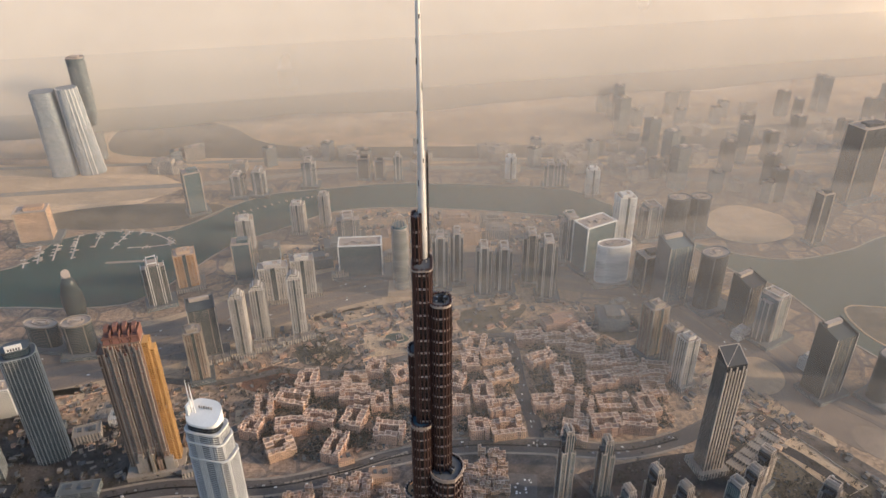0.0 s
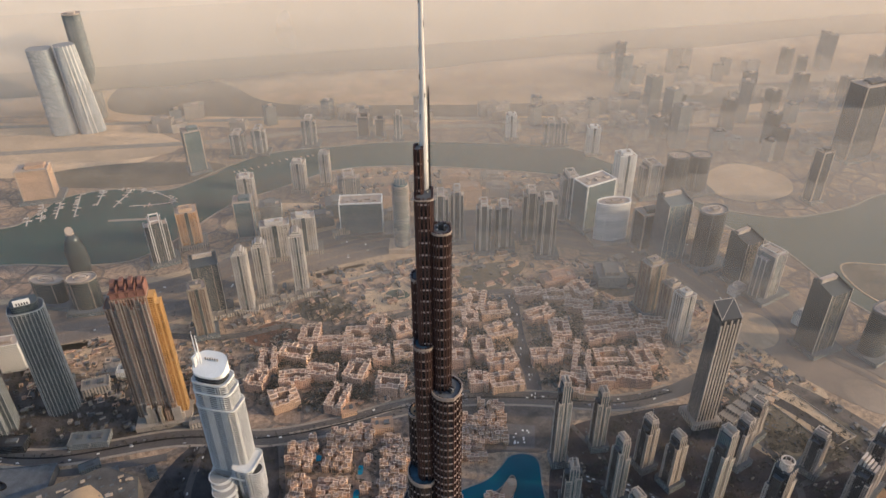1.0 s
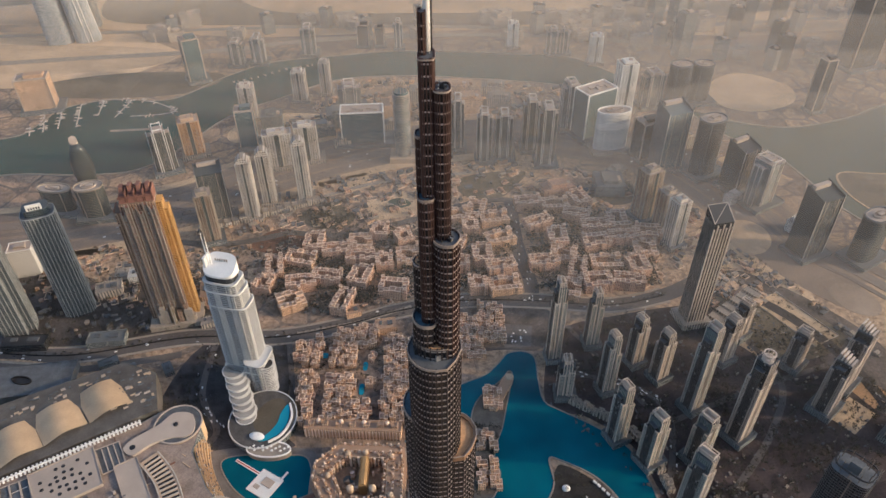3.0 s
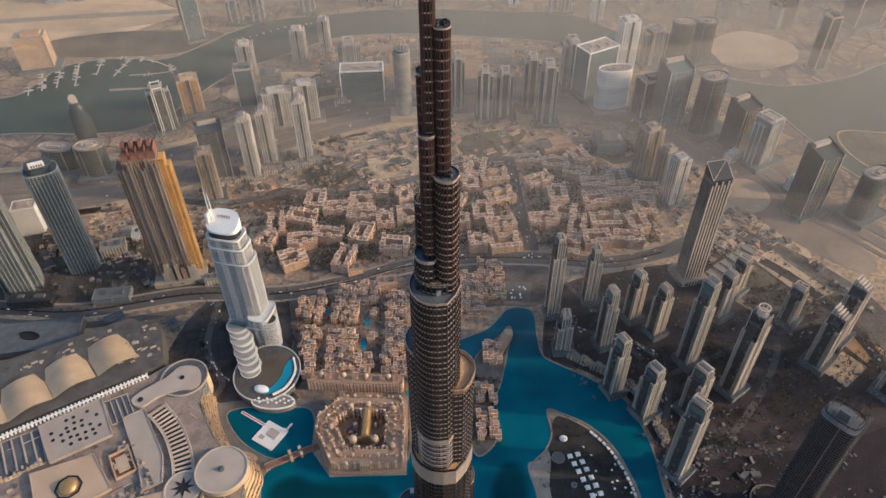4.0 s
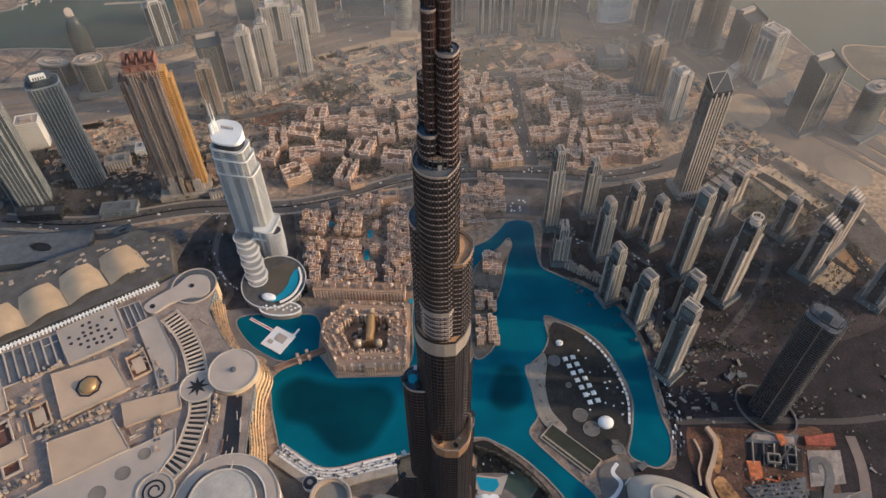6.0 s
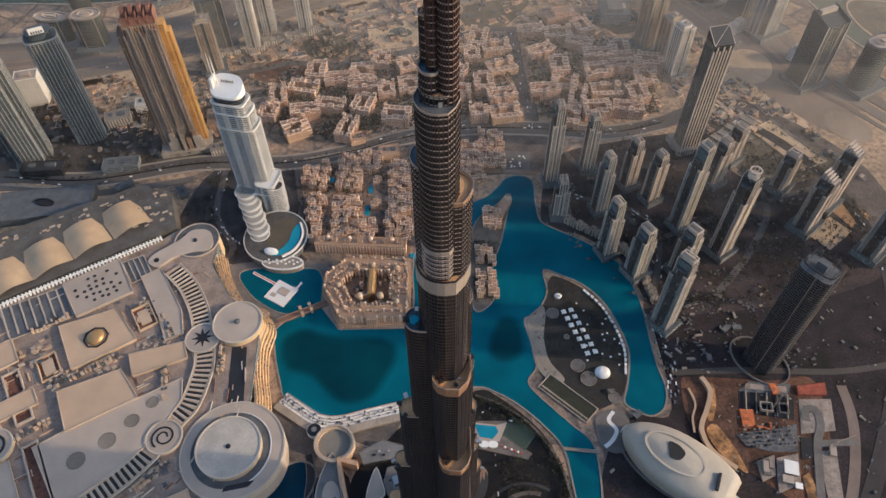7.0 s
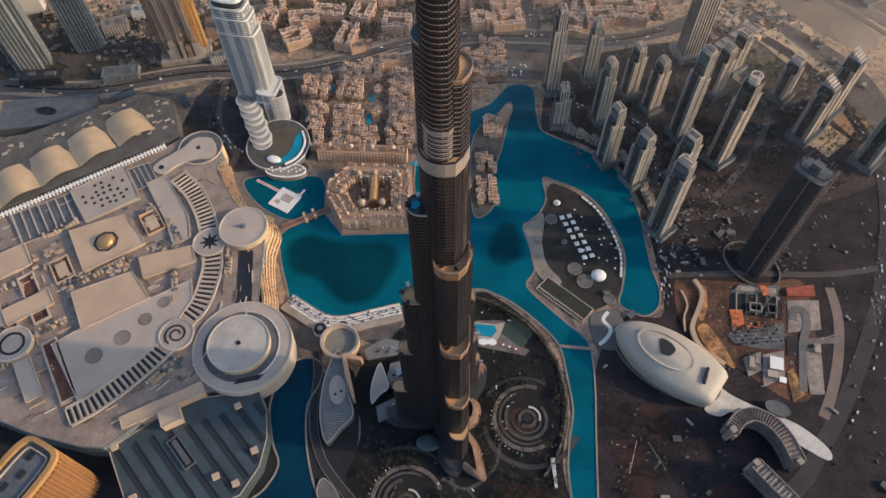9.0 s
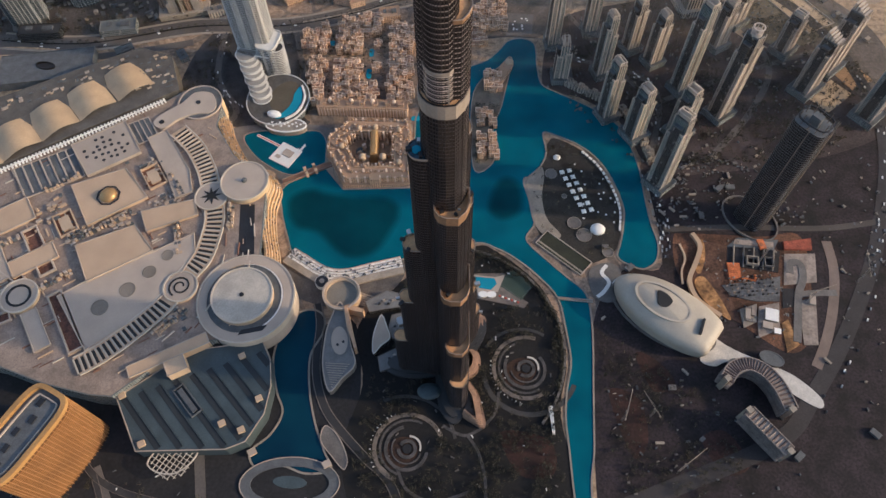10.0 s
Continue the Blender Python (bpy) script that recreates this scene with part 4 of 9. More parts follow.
# ribbed arcade along the crescent
RIB = [(-401, 359), (-371, 328), (-349, 292), (-337, 262), (-322, 210), (-322, 174), (-328, 141), (-342, 118), (-366, 73), (-395, 40), (-427, 10), (-455, -9)]
line = curve(RIB, False, 12)
part("arcade_roof", Shape().strip(line, 25, 0, up(1)), ROOF_WARM, mall)
part("arcade_edge", Shape().strip(offset_line(line, 13.2), 1.6, up(-2), up(3.4)).strip(offset_line(line, -13.2), 1.6, up(-2), up(3.4)), RIBM, mall)
walked, last, k = 0.0, Vector(line[0]), 0
for i in range(1, len(line)):
    p = Vector(line[i])
    seg = (p - last).length
    ang = math.degrees(math.atan2(p.y - last.y, p.x - last.x))
    while walked + seg > 7.2 * (k + 1):
        q = last.lerp(p, (7.2 * (k + 1) - walked) / seg)
        k += 1
        if min((q - Vector(c)).length for c in ((-331, 240), (-348, 99))) > 24:
            part("skylight", Shape().prism(rect(3.6, 20, ang, q.x, q.y), up(1), up(1.5)), BLACK, mall, "dark skylight strip")
            n = Vector((-math.sin(radians(ang)), math.cos(radians(ang))))
            d = Vector((math.cos(radians(ang)), math.sin(radians(ang))))
            e = q + d * 2.9
            part("rib", Shape().prism(rect(1.8, 22, ang, e.x, e.y), up(1), up(3.0)), RIBM, mall)
    walked, last = walked + seg, p

# drums, the sun's orange put into their lit stone colours
disc(-287, 262, 33, 44, ROOF, wall=plain("lit_stone", (0.52, 0.4, 0.27), 0.75), label="flat-roofed round drum")
part("vent", Shape().lathe([(4, 44.9), (4, 46.5), (2.2, 47.5), (2.2, 49)], -287, 262, 16), ROOF_DARK, mall)
for k, z in enumerate((8, 15, 22, 29, 36)):
    part("gallery", Shape().ring(oval(71 - k, 71 - k, 48, 0, -287, 262), oval(66.5, 66.5, 48, 0, -287, 262), z, z + 2.2), plain("lit_gallery_stone", (0.6, 0.42, 0.24), 0.7), mall)
star = disc(-331, 240, 23, up(4), ROOF, label="round roof with a star window")
pts = []
for i in range(16):
    r = (15, 6)[i % 2]
    pts.append((-331 + r * math.cos(math.pi * i / 8 + 0.2), 240 + r * math.sin(math.pi * i / 8 + 0.2)))
part("star_window", Shape().prism(pts, up(4) + 0.92, up(4) + 1.3), BLACK, mall, "dark eight-pointed star skylight")
spiral = disc(-348, 99, 22, up(4), ROOF, label="round roof with a spiral window")
sp = [(-348 + (4 + 1.05 * a) * math.cos(a), 99 + (4 + 1.05 * a) * math.sin(a)) for a in [0.35 * i for i in range(31)]]
part("spiral_window", Shape().strip(sp, 2.2, up(4) + 0.3, up(4) + 1.3), BLACK, mall, "dark spiral skylight")
disc(-265, 84, 50, up(-6), ROOF_DARK, wall=F_DARK, rim=WHITE, label="wide round drum behind a ring terrace")
part("ring_terrace", Shape().ring(oval(124, 124, 60, 0, -262, 84), oval(98, 98, 60, 0, -263, 84), 0, up(-2)), ROOF, mall)
part("ring_edge", Shape().ring(oval(126, 126, 60, 0, -262, 84), oval(122.5, 122.5, 60, 0, -262, 84), 24, up(0)), RIBM, mall)
disc(-265, 84, 39, 44, plain("drum_roof_grey", (0.42, 0.375, 0.32), 0.8, big=0.04), base=up(-6), label="pale grey round roof")
part("vent", Shape().lathe([(3, 44.9), (3, 46)], -265, 84, 16), DARK, mall)
part("lattice_window", Shape().prism(turn([(0, -52), (30, -46), (36, -38), (4, -45)], 0, -265, 84), up(-2), up(-1.4)), DARK, mall)
disc(-553, 86, 24, up(8), ROOF, wall=plain("lit_stone_two", (0.56, 0.4, 0.24), 0.7), label="round drum with a ring window")
part("ring_window", Shape().ring(oval(32, 32, 32, 0, -553, 86), oval(26, 26, 32, 0, -553, 86), up(8) + 0.3, up(8) + 1.3), BLACK, mall)
# north drum with its waisted roof
waist = curve([(-352, 405), (-362, 430), (-388, 432), (-404, 412), (-432, 388), (-440, 372), (-424, 362), (-404, 380), (-380, 390), (-360, 392)], True)
part("waisted_roof", Shape().prism(waist if area(waist) > 0 else waist[::-1], 0, up(4)), ROOF, mall)
disc(-378, 414, 33, up(-2), ROOF_DARK, wall=plain("lit_stone_three", (0.56, 0.4, 0.24), 0.7), rim=ROOF)
part("vent", Shape().lathe([(3.5, up(4)), (3.5, up(6))], -380, 412, 16).lathe([(4, up(4)), (4, up(5.6))], -428, 374, 16), DARK, mall)

# decks
deck([(-443, 344), (-418, 360), (-371, 287), (-360, 248), (-382, 238), (-400, 275)], up(2), ROOF)
deck([(-532, 259), (-461, 288), (-420, 239), (-493, 193)], up(7), ROOF_WARM, label="sand-coloured square roof round a dome")
part("dome_well", Shape().ring(oval(34, 34, 8, 22, -475, 241), oval(29, 29, 8, 22, -475, 241), up(7), up(9)), DARK, mall)
part("dome", Shape().lathe([(12 * math.cos(a), up(7.2) + 8 * math.sin(a)) for a in (0, 0.25, 0.5, 0.75, 1.0, 1.25, 1.5)], -475, 241, 24), BRASS, mall, "golden shallow dome", True)
deck([(-552, 331), (-483, 377), (-447, 318), (-514, 276)], up(5), ROOF, label="pale square roof dotted with round skylights")
for i in range(-3, 4):
    for j in range(-2, 3):
        if rng.random() < 0.74 and abs(i) + abs(j) < 5:
            p = turn([(i * 9.5 + rng.uniform(-1.5, 1.5), j * 10.5 + rng.uniform(-2, 2))], 33, -499, 326)[0]
            part("round_skylight", Shape().lathe([(2.7, up(5)), (2.7, up(5.6))], p[0], p[1], 8), DARK, mall)
deck([(-628, 289), (-551, 329), (-519, 278), (-592, 240)], up(-2), ROOF_DARK)
for k in range(8):
    p = Vector((-611, 268)).lerp(Vector((-534, 306)), k / 7)
    part("roof_beam", Shape().box(p.x, p.y, up(-2), up(1.2), 2.2, 56, 33), ROOF, mall)
deck([(-480, 371), (-451, 386), (-429, 349), (-454, 334)], up(-2), ROOF_DARK)
for k in range(5):
    p = Vector((-466, 352)).lerp(Vector((-440, 368)), k / 4)
    part("roof_beam", Shape().box(p.x, p.y, up(-2), up(0.8), 1.4, 40, 33), ROOF, mall)
deck([(-500, 160), (-427, 192), (-394, 152), (-471, 106)], up(9), ROOF_WARM, label="large plain sand-coloured roof")
deck([(-424, 215), (-354, 234), (-345, 210), (-410, 183)], up(6), ROOF_WARM)
deck([(-505, 86), (-470, 110), (-396, 150), (-345, 180), (-338, 150), (-360, 97), (-395, 55), (-450, 12)], up(3), ROOF, label="fan-shaped roof with round openings")
# wells are flat discs in low rings, shade put into their colour
for (x, y), r in zip(((-374, 146), (-393, 121), (-416, 95), (-446, 70)), (7.5, 8.5, 10, 10.5)):
    part("roof_well", Shape().ring(oval(2 * r + 1, 2 * r + 1, 28, 0, x, y), oval(2 * r - 1, 2 * r - 1, 28, 0, x, y), up(3), up(4.4)).prism(oval(2 * r - 1, 2 * r - 1, 28, 0, x, y), up(3), up(3.2)), plain("painted_well_shade", (0.2, 0.17, 0.14), 0.85), mall)
for a, b, w in (((-572, 188), (-528, 122), 18), ((-510, 90), (-462, 14), 16), ((-620, 150), (-560, 110), 10), ((-600, 40), (-560, 60), 12)):
    a, b = Vector(a), Vector(b)
    ang = math.degrees(math.atan2(b.y - a.y, b.x - a.x))
    m = (a + b) / 2
    L = (b - a).length
    part("light_well", Shape().ring(rect(L + 4, w + 4, ang, m.x, m.y), rect(L, w, ang, m.x, m.y), up(-6), up(3)), ROOF, mall)
    part("well_floor", Shape().prism(rect(L, w, ang, m.x, m.y), up(-5.6), up(-5.2)), plain("well_floor_red", (0.14, 0.06, 0.04), 0.85, var=0.4, big=0.15), mall)
for cx, cy, w, d in ((-552, 140, 60, 26), (-606, 130, 40, 60), (-660, 190, 70, 50), (-640, 80, 60, 40), (-590, 30, 44, 30), (-520, 40, 20, 60), (-600, 210, 50, 40)):
    deck(rect(w, d, 33, cx, cy), up(rng.uniform(-1, 5)), rng.choice((ROOF, ROOF_WARM)))
# stone terraces that bend along the water
# the low sun's gold is put into this stone colour
SUNLIT_STONE = plain("sunlit_terrace_stone", (0.6, 0.39, 0.2), 0.75, var=0.2, big=0.1)
SEATS = [Shape(), Shape(), Shape()]
for k, (o, z) in enumerate(((0, 31), (2.6, 27), (5.2, 22), (7.8, 16), (10.4, 10), (13, 4))):
    ln = curve([(-268 + o, 292), (-258 + o, 270), (-262 + o, 236), (-257 + o, 196), (-248 + o, 160), (-244 + o, 132)], False, 8)
    arc = curve([(-354 + 1.1 * o, 404), (-340 + 1.1 * o, 366), (-316 + 1.1 * o, 325), (-294 + 1.1 * o, 298)], False, 8)
    for way in (ln, arc):
        part("lake_terrace", Shape().strip(way, 3.4, 0, z), SUNLIT_STONE, mall)
        part("terrace_rail", Shape().strip(offset_line(way, 1.5), 0.4, z, z + 1.1), RIBM, mall)
        for p, q in zip(way, way[1:]):
            ang = math.degrees(math.atan2(q[1] - p[1], q[0] - p[0]))
            for j in range(2):
                m = Vector(p).lerp(Vector(q), rng.random())
                SEATS[rng.choice((0, 0, 0, 1, 1, 1, 1, 1, 2))].box(m.x + rng.uniform(-1, 1), m.y + rng.uniform(-1, 1), z, z + rng.uniform(0.6, 2), rng.uniform(0.8, 2.4), rng.uniform(0.6, 1.4), ang)
for s, m in zip(SEATS, (ROOF_DARK, SUNLIT_STONE, WHITE)):
    tagged(part("terrace_furniture", s, m, mall), kind="stuff")
part("dark_court", Shape().prism([(-290, 228), (-270, 228), (-259, 139), (-281, 139)], up(-5.6), up(-5.1)), DARK, mall)
# striped parking roof
stripe = [(-403, -44), (-325, 16), (-236, 29), (-223, 4), (-218, -30), (-222, -64), (-240, -97), (-262, -106), (-366, -108)]
deck(stripe, 25, ROOF_TEAL, label="slate roof in stripes with long dark painted slots")
# slots are thin sheets on the roof, shadow lines put into their colour
SLOT = plain("painted_slot_shade", (0.02, 0.026, 0.031), 0.8)
stripe_ccw = stripe if area(stripe) > 0 else stripe[::-1]
for k in range(11):
    p, d = Vector((-400 + 19.5 * k, -38 + 7.2 * k)), Vector((0.67, -0.74))
    L = 4.0
    while L < 130 and inside(tuple(p + d * (L + 8)), stripe_ccw):
        L += 3
    if L > 24:
        m, ang = p + d * (L / 2 + 5), math.degrees(math.atan2(d.y, d.x))
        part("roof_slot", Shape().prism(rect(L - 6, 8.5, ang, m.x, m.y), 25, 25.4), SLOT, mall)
        part("slot_rail", Shape().prism(rect(L - 6, 0.7, ang, m.x + 2.6, m.y + 2.4), 25.4, 26.4), ROOF_TEAL, mall)
part("stair_core", Shape().ring(rect(44, 15, -48, -316, -48), rect(41.5, 12.5, -48, -316, -48), 25, 27.5).prism(rect(36, 6, -48, -316, -48), 25, 28), ROOF_DARK, mall)
deck(rect(100, 15, 27, -346, 6), up(2), ROOF_WARM)
deck(rect(24, 20, 27, -334, -8), up(6), STONE)
for x, y in ((-396, -42), (-246, -84), (-270, -76), (-230, -46), (-258, 8), (-360, -100)):
    part("stair_head", Shape().box(x, y, 25, 29, 8, 7, 27), STONE, mall)
# tents in a row over the long hall
for k, (x, y) in enumerate(((-684, 306), (-640, 345), (-594, 382), (-548, 420), (-500, 458))):
    s, n, m = Shape(), 16, 12
    for i in range(n + 1):
        for j in range(m + 1):
            a, b = -1 + 2 * i / n, -1 + 2 * j / m
            p = turn([(a * 29.4, b * 33)], 40, x, y)[0]
            s.v.append((*p, up(2) + 8.5 * (0.5 + 0.5 * math.cos(math.pi * a)) ** 0.7 * (1 - 0.3 * b * b) - 2 * b))
    s.f = [(i * (m + 1) + j, (i + 1) * (m + 1) + j, (i + 1) * (m + 1) + j + 1, i * (m + 1) + j + 1) for i in range(n) for j in range(m)]
    part("tent_roof", s, MEMBRANE, mall, "billowing pale fabric vault", True)
part("hall", Shape().prism([(-740, 230), (-640, 300), (-415, 440), (-440, 510), (-495, 530), (-700, 420), (-760, 330)][::-1] if area([(-740, 230), (-640, 300), (-415, 440), (-440, 510), (-495, 530), (-700, 420), (-760, 330)]) < 0 else [(-740, 230), (-640, 300), (-415, 440), (-440, 510), (-495, 530), (-700, 420), (-760, 330)], 0, up(1)), plain("hall_roof", (0.1, 0.09, 0.08), 0.85, var=0.25, big=0.05), mall)
edge_a, edge_b = Vector((-705, 405)), Vector((-500, 522))
for k in range(110):
    p = edge_a.lerp(edge_b, rng.random()) + Vector((0.5, -0.87)) * rng.uniform(4, 26) if k % 2 else Vector((-450, 478)) + Vector((rng.uniform(-42, 22), rng.uniform(-40, 34)))
    if inside(tuple(p), [(-735, 335), (-690, 415), (-495, 526), (-442, 506), (-418, 444), (-460, 440)]):
        part("air_unit", Shape().box(p.x, p.y, up(1), up(rng.uniform(2, 6)), rng.uniform(2, 9), rng.uniform(2, 5), 31), rng.choice((ROOF, ROOF_DARK, STONE, ROOF_DARK)), mall)
a, b = Vector((-680, 262)), Vector((-432, 416))
for k in range(58):
    p = a.lerp(b, k / 57)
    part("truss_fin", Shape().box(p.x, p.y, up(1), up(6), 2.4, 9, 32), WHITE, mall)
part("truss_rail", Shape().beam((a.x, a.y, up(6)), (b.x, b.y, up(6)), 1.2), WHITE, mall)
# two sunken courts beside the domed square, with red-brown floors and service rows
WELL = plain("court_floor", (0.22, 0.1, 0.06), 0.85, var=0.3, big=0.2)
for cx, cy in ((-525, 198), (-420, 276)):
    part("court_wall", Shape().ring(rect(26, 40, 33, cx, cy), rect(23, 37, 33, cx, cy), up(-6), up(4)), ROOF_WARM, mall)
    part("court_floor", Shape().prism(rect(23, 37, 33, cx, cy), up(-5.6), up(-5)), WELL, mall)
    part("court_roof", Shape().prism(rect(14, 24, 33, cx, cy), up(-5), up(1)), STONE, mall)
for cx, cy, n, rot in ((-470, 196, 16, 33), (-545, 268, 10, 33), (-384, 260, 9, -55), (-365, 170, 10, -75), (-300, 215, 11, -85), (-352, 52, 10, 45), (-520, 108, 12, 33), (-610, 160, 14, 33)):
    for k in range(n):
        for j in range(2):
            p = turn([(-n * 2.6 + 5.2 * k, -3 + 5 * j + rng.uniform(-0.6, 0.6))], rot, cx, cy)[0]
            if rng.random() < 0.82:
                part("air_unit", Shape().box(p[0], p[1], up(-5.6), up(rng.uniform(3, 10.5)), rng.uniform(2.5, 4.4), rng.uniform(2.2, 3.8), rot), rng.choice((ROOF, ROOF_WARM, STONE, ROOF_DARK)), mall)
# roof clutter
for i in range(190):
    x, y = rng.uniform(-640, -300), rng.uniform(0, 400)
    if inside((x, y), BODY) and (abs((x + 470) * 0.55 + (y - 240) * 0.84) > 0):
        zone = [((-545, 215), 42), ((-425, 292), 36), ((-510, 180), 22), ((-455, 205), 26), ((-350, 60), 20), ((-390, 230), 22)]
        c, r = zone[i % len(zone)]
        x, y = c[0] + rng.gauss(0, r * 0.45), c[1] + rng.gauss(0, r * 0.4)
        part("air_unit", Shape().box(x, y, up(-5.6), up(rng.uniform(-3, 4)), rng.uniform(2.5, 8), rng.uniform(2, 5), 33), rng.choice((ROOF, ROOF_DARK, STONE, ROOF_WARM)), mall)
# pipes, ducts and low rails run between the decks
DUCTS = [Shape(), Shape(), Shape()]
for i in range(420):
    x, y = rng.uniform(-700, -262), rng.uniform(-20, 420)
    if inside((x, y), grow(BODY if area(BODY) > 0 else BODY[::-1], -8)):
        ang = 33 + rng.choice((0, 0, 90)) if x < -360 else math.degrees(math.atan2(y - 150, x + 480)) + 90
        DUCTS[i % 3].box(x, y, PLATEAU, PLATEAU + rng.uniform(0.5, 1.9), rng.uniform(5, 20), rng.uniform(0.6, 1.8), ang)
for shape, m in zip(DUCTS, (RIBM, plain("duct_rust", (0.2, 0.1, 0.07), 0.8), ROOF_WARM)):
    tagged(part("duct", shape, m, mall), kind="stuff")
# lattice canopy at the rear entrance and the basin's rounded end
canopy = part("lattice_canopy", Shape().ring(oval(60, 40, 30, 15, -326, -112, 1.25), oval(57, 37, 30, 15, -326, -112, 1.25), 12, 13.4), TRIM_FAR, mall, "white lattice canopy with round openings")
s = Shape()
for k in range(-4, 5):
    for sgn in (1, -1):
        h = math.sqrt(max(0, 1 - (k / 4.6) ** 2))
        d = Vector((math.cos(radians(15 + 45 * sgn)), math.sin(radians(15 + 45 * sgn)), 0))
        n = Vector((-d.y, d.x, 0))
        c = Vector((-326, -112, 13)) + n * (k * 5.6)
        s.beam(tuple(c - d * 25 * h), tuple(c + d * 25 * h), 0.5, 4)
part("lattice", s, TRIM_FAR, canopy)

# ---- residential towers beside the lake ----
G1 = "residential towers by the lake"
TOWERS = [
    (171, 565, 160, 29, 26, 8, "frame"), (236, 595, 112, 30, 26, 8, "frame"), (178, 490, 76, 34, 26, 0, "frame"), (243, 499, 117, 30, 26, 20, "box"), (298, 555, 96, 30, 28, 25, "spike"), (329, 523, 96, 32, 28, 28, "box"), (364, 465, 166, 34, 30, 30, "frame"), (415, 412, 164, 40, 32, 35, "dome"), (242, 411, 112, 32, 28, 25, "frame"),
]
TOWERS += [
    (279, 372, 98, 36, 32, 30, "frame"), (346, 376, 91, 38, 32, 35, "frame"), (302, 281, 148, 34, 34, 40, "frame"), (546, 546, 74, 38, 30, 40, "box"), (560, 461, 108, 50, 34, 40, "slope"), (608, 508, 118, 50, 34, 40, "slope"), (482, 613, 72, 34, 30, 35, "frame"), (640, 405, 160, 42, 36, 40, "box"), (440, 560, 88, 34, 30, 30, "box"),
]
WALLS = [F_STRIPE, F_BEIGE, F_TEAL, F_STRIPE, F_BEIGE, F_BEIGE, F_STRIPE, F_STRIPE, F_TEAL, F_TEAL, F_BEIGE, F_TEAL, F_BEIGE, F_GREY, F_STRIPE, F_BEIGE, F_DARK, F_BEIGE]
F_RES = facade("lake_flats", (0.39, 0.31, 0.25), (0.035, 0.036, 0.038), 3.1, 3.4, 0.52, 0.7)
F_CORE = facade("lake_core_glass", (0.11, 0.09, 0.08), (0.022, 0.026, 0.03), 2.2, 3.4, 0.75, 0.75)
F_RES_TEAL = facade("lake_glass", (0.2, 0.21, 0.2), (0.03, 0.065, 0.07), 2.6, 3.4, 0.62, 0.72)
TRIM = plain("pale_trim", (0.51, 0.43, 0.36), 0.75, var=0.15)


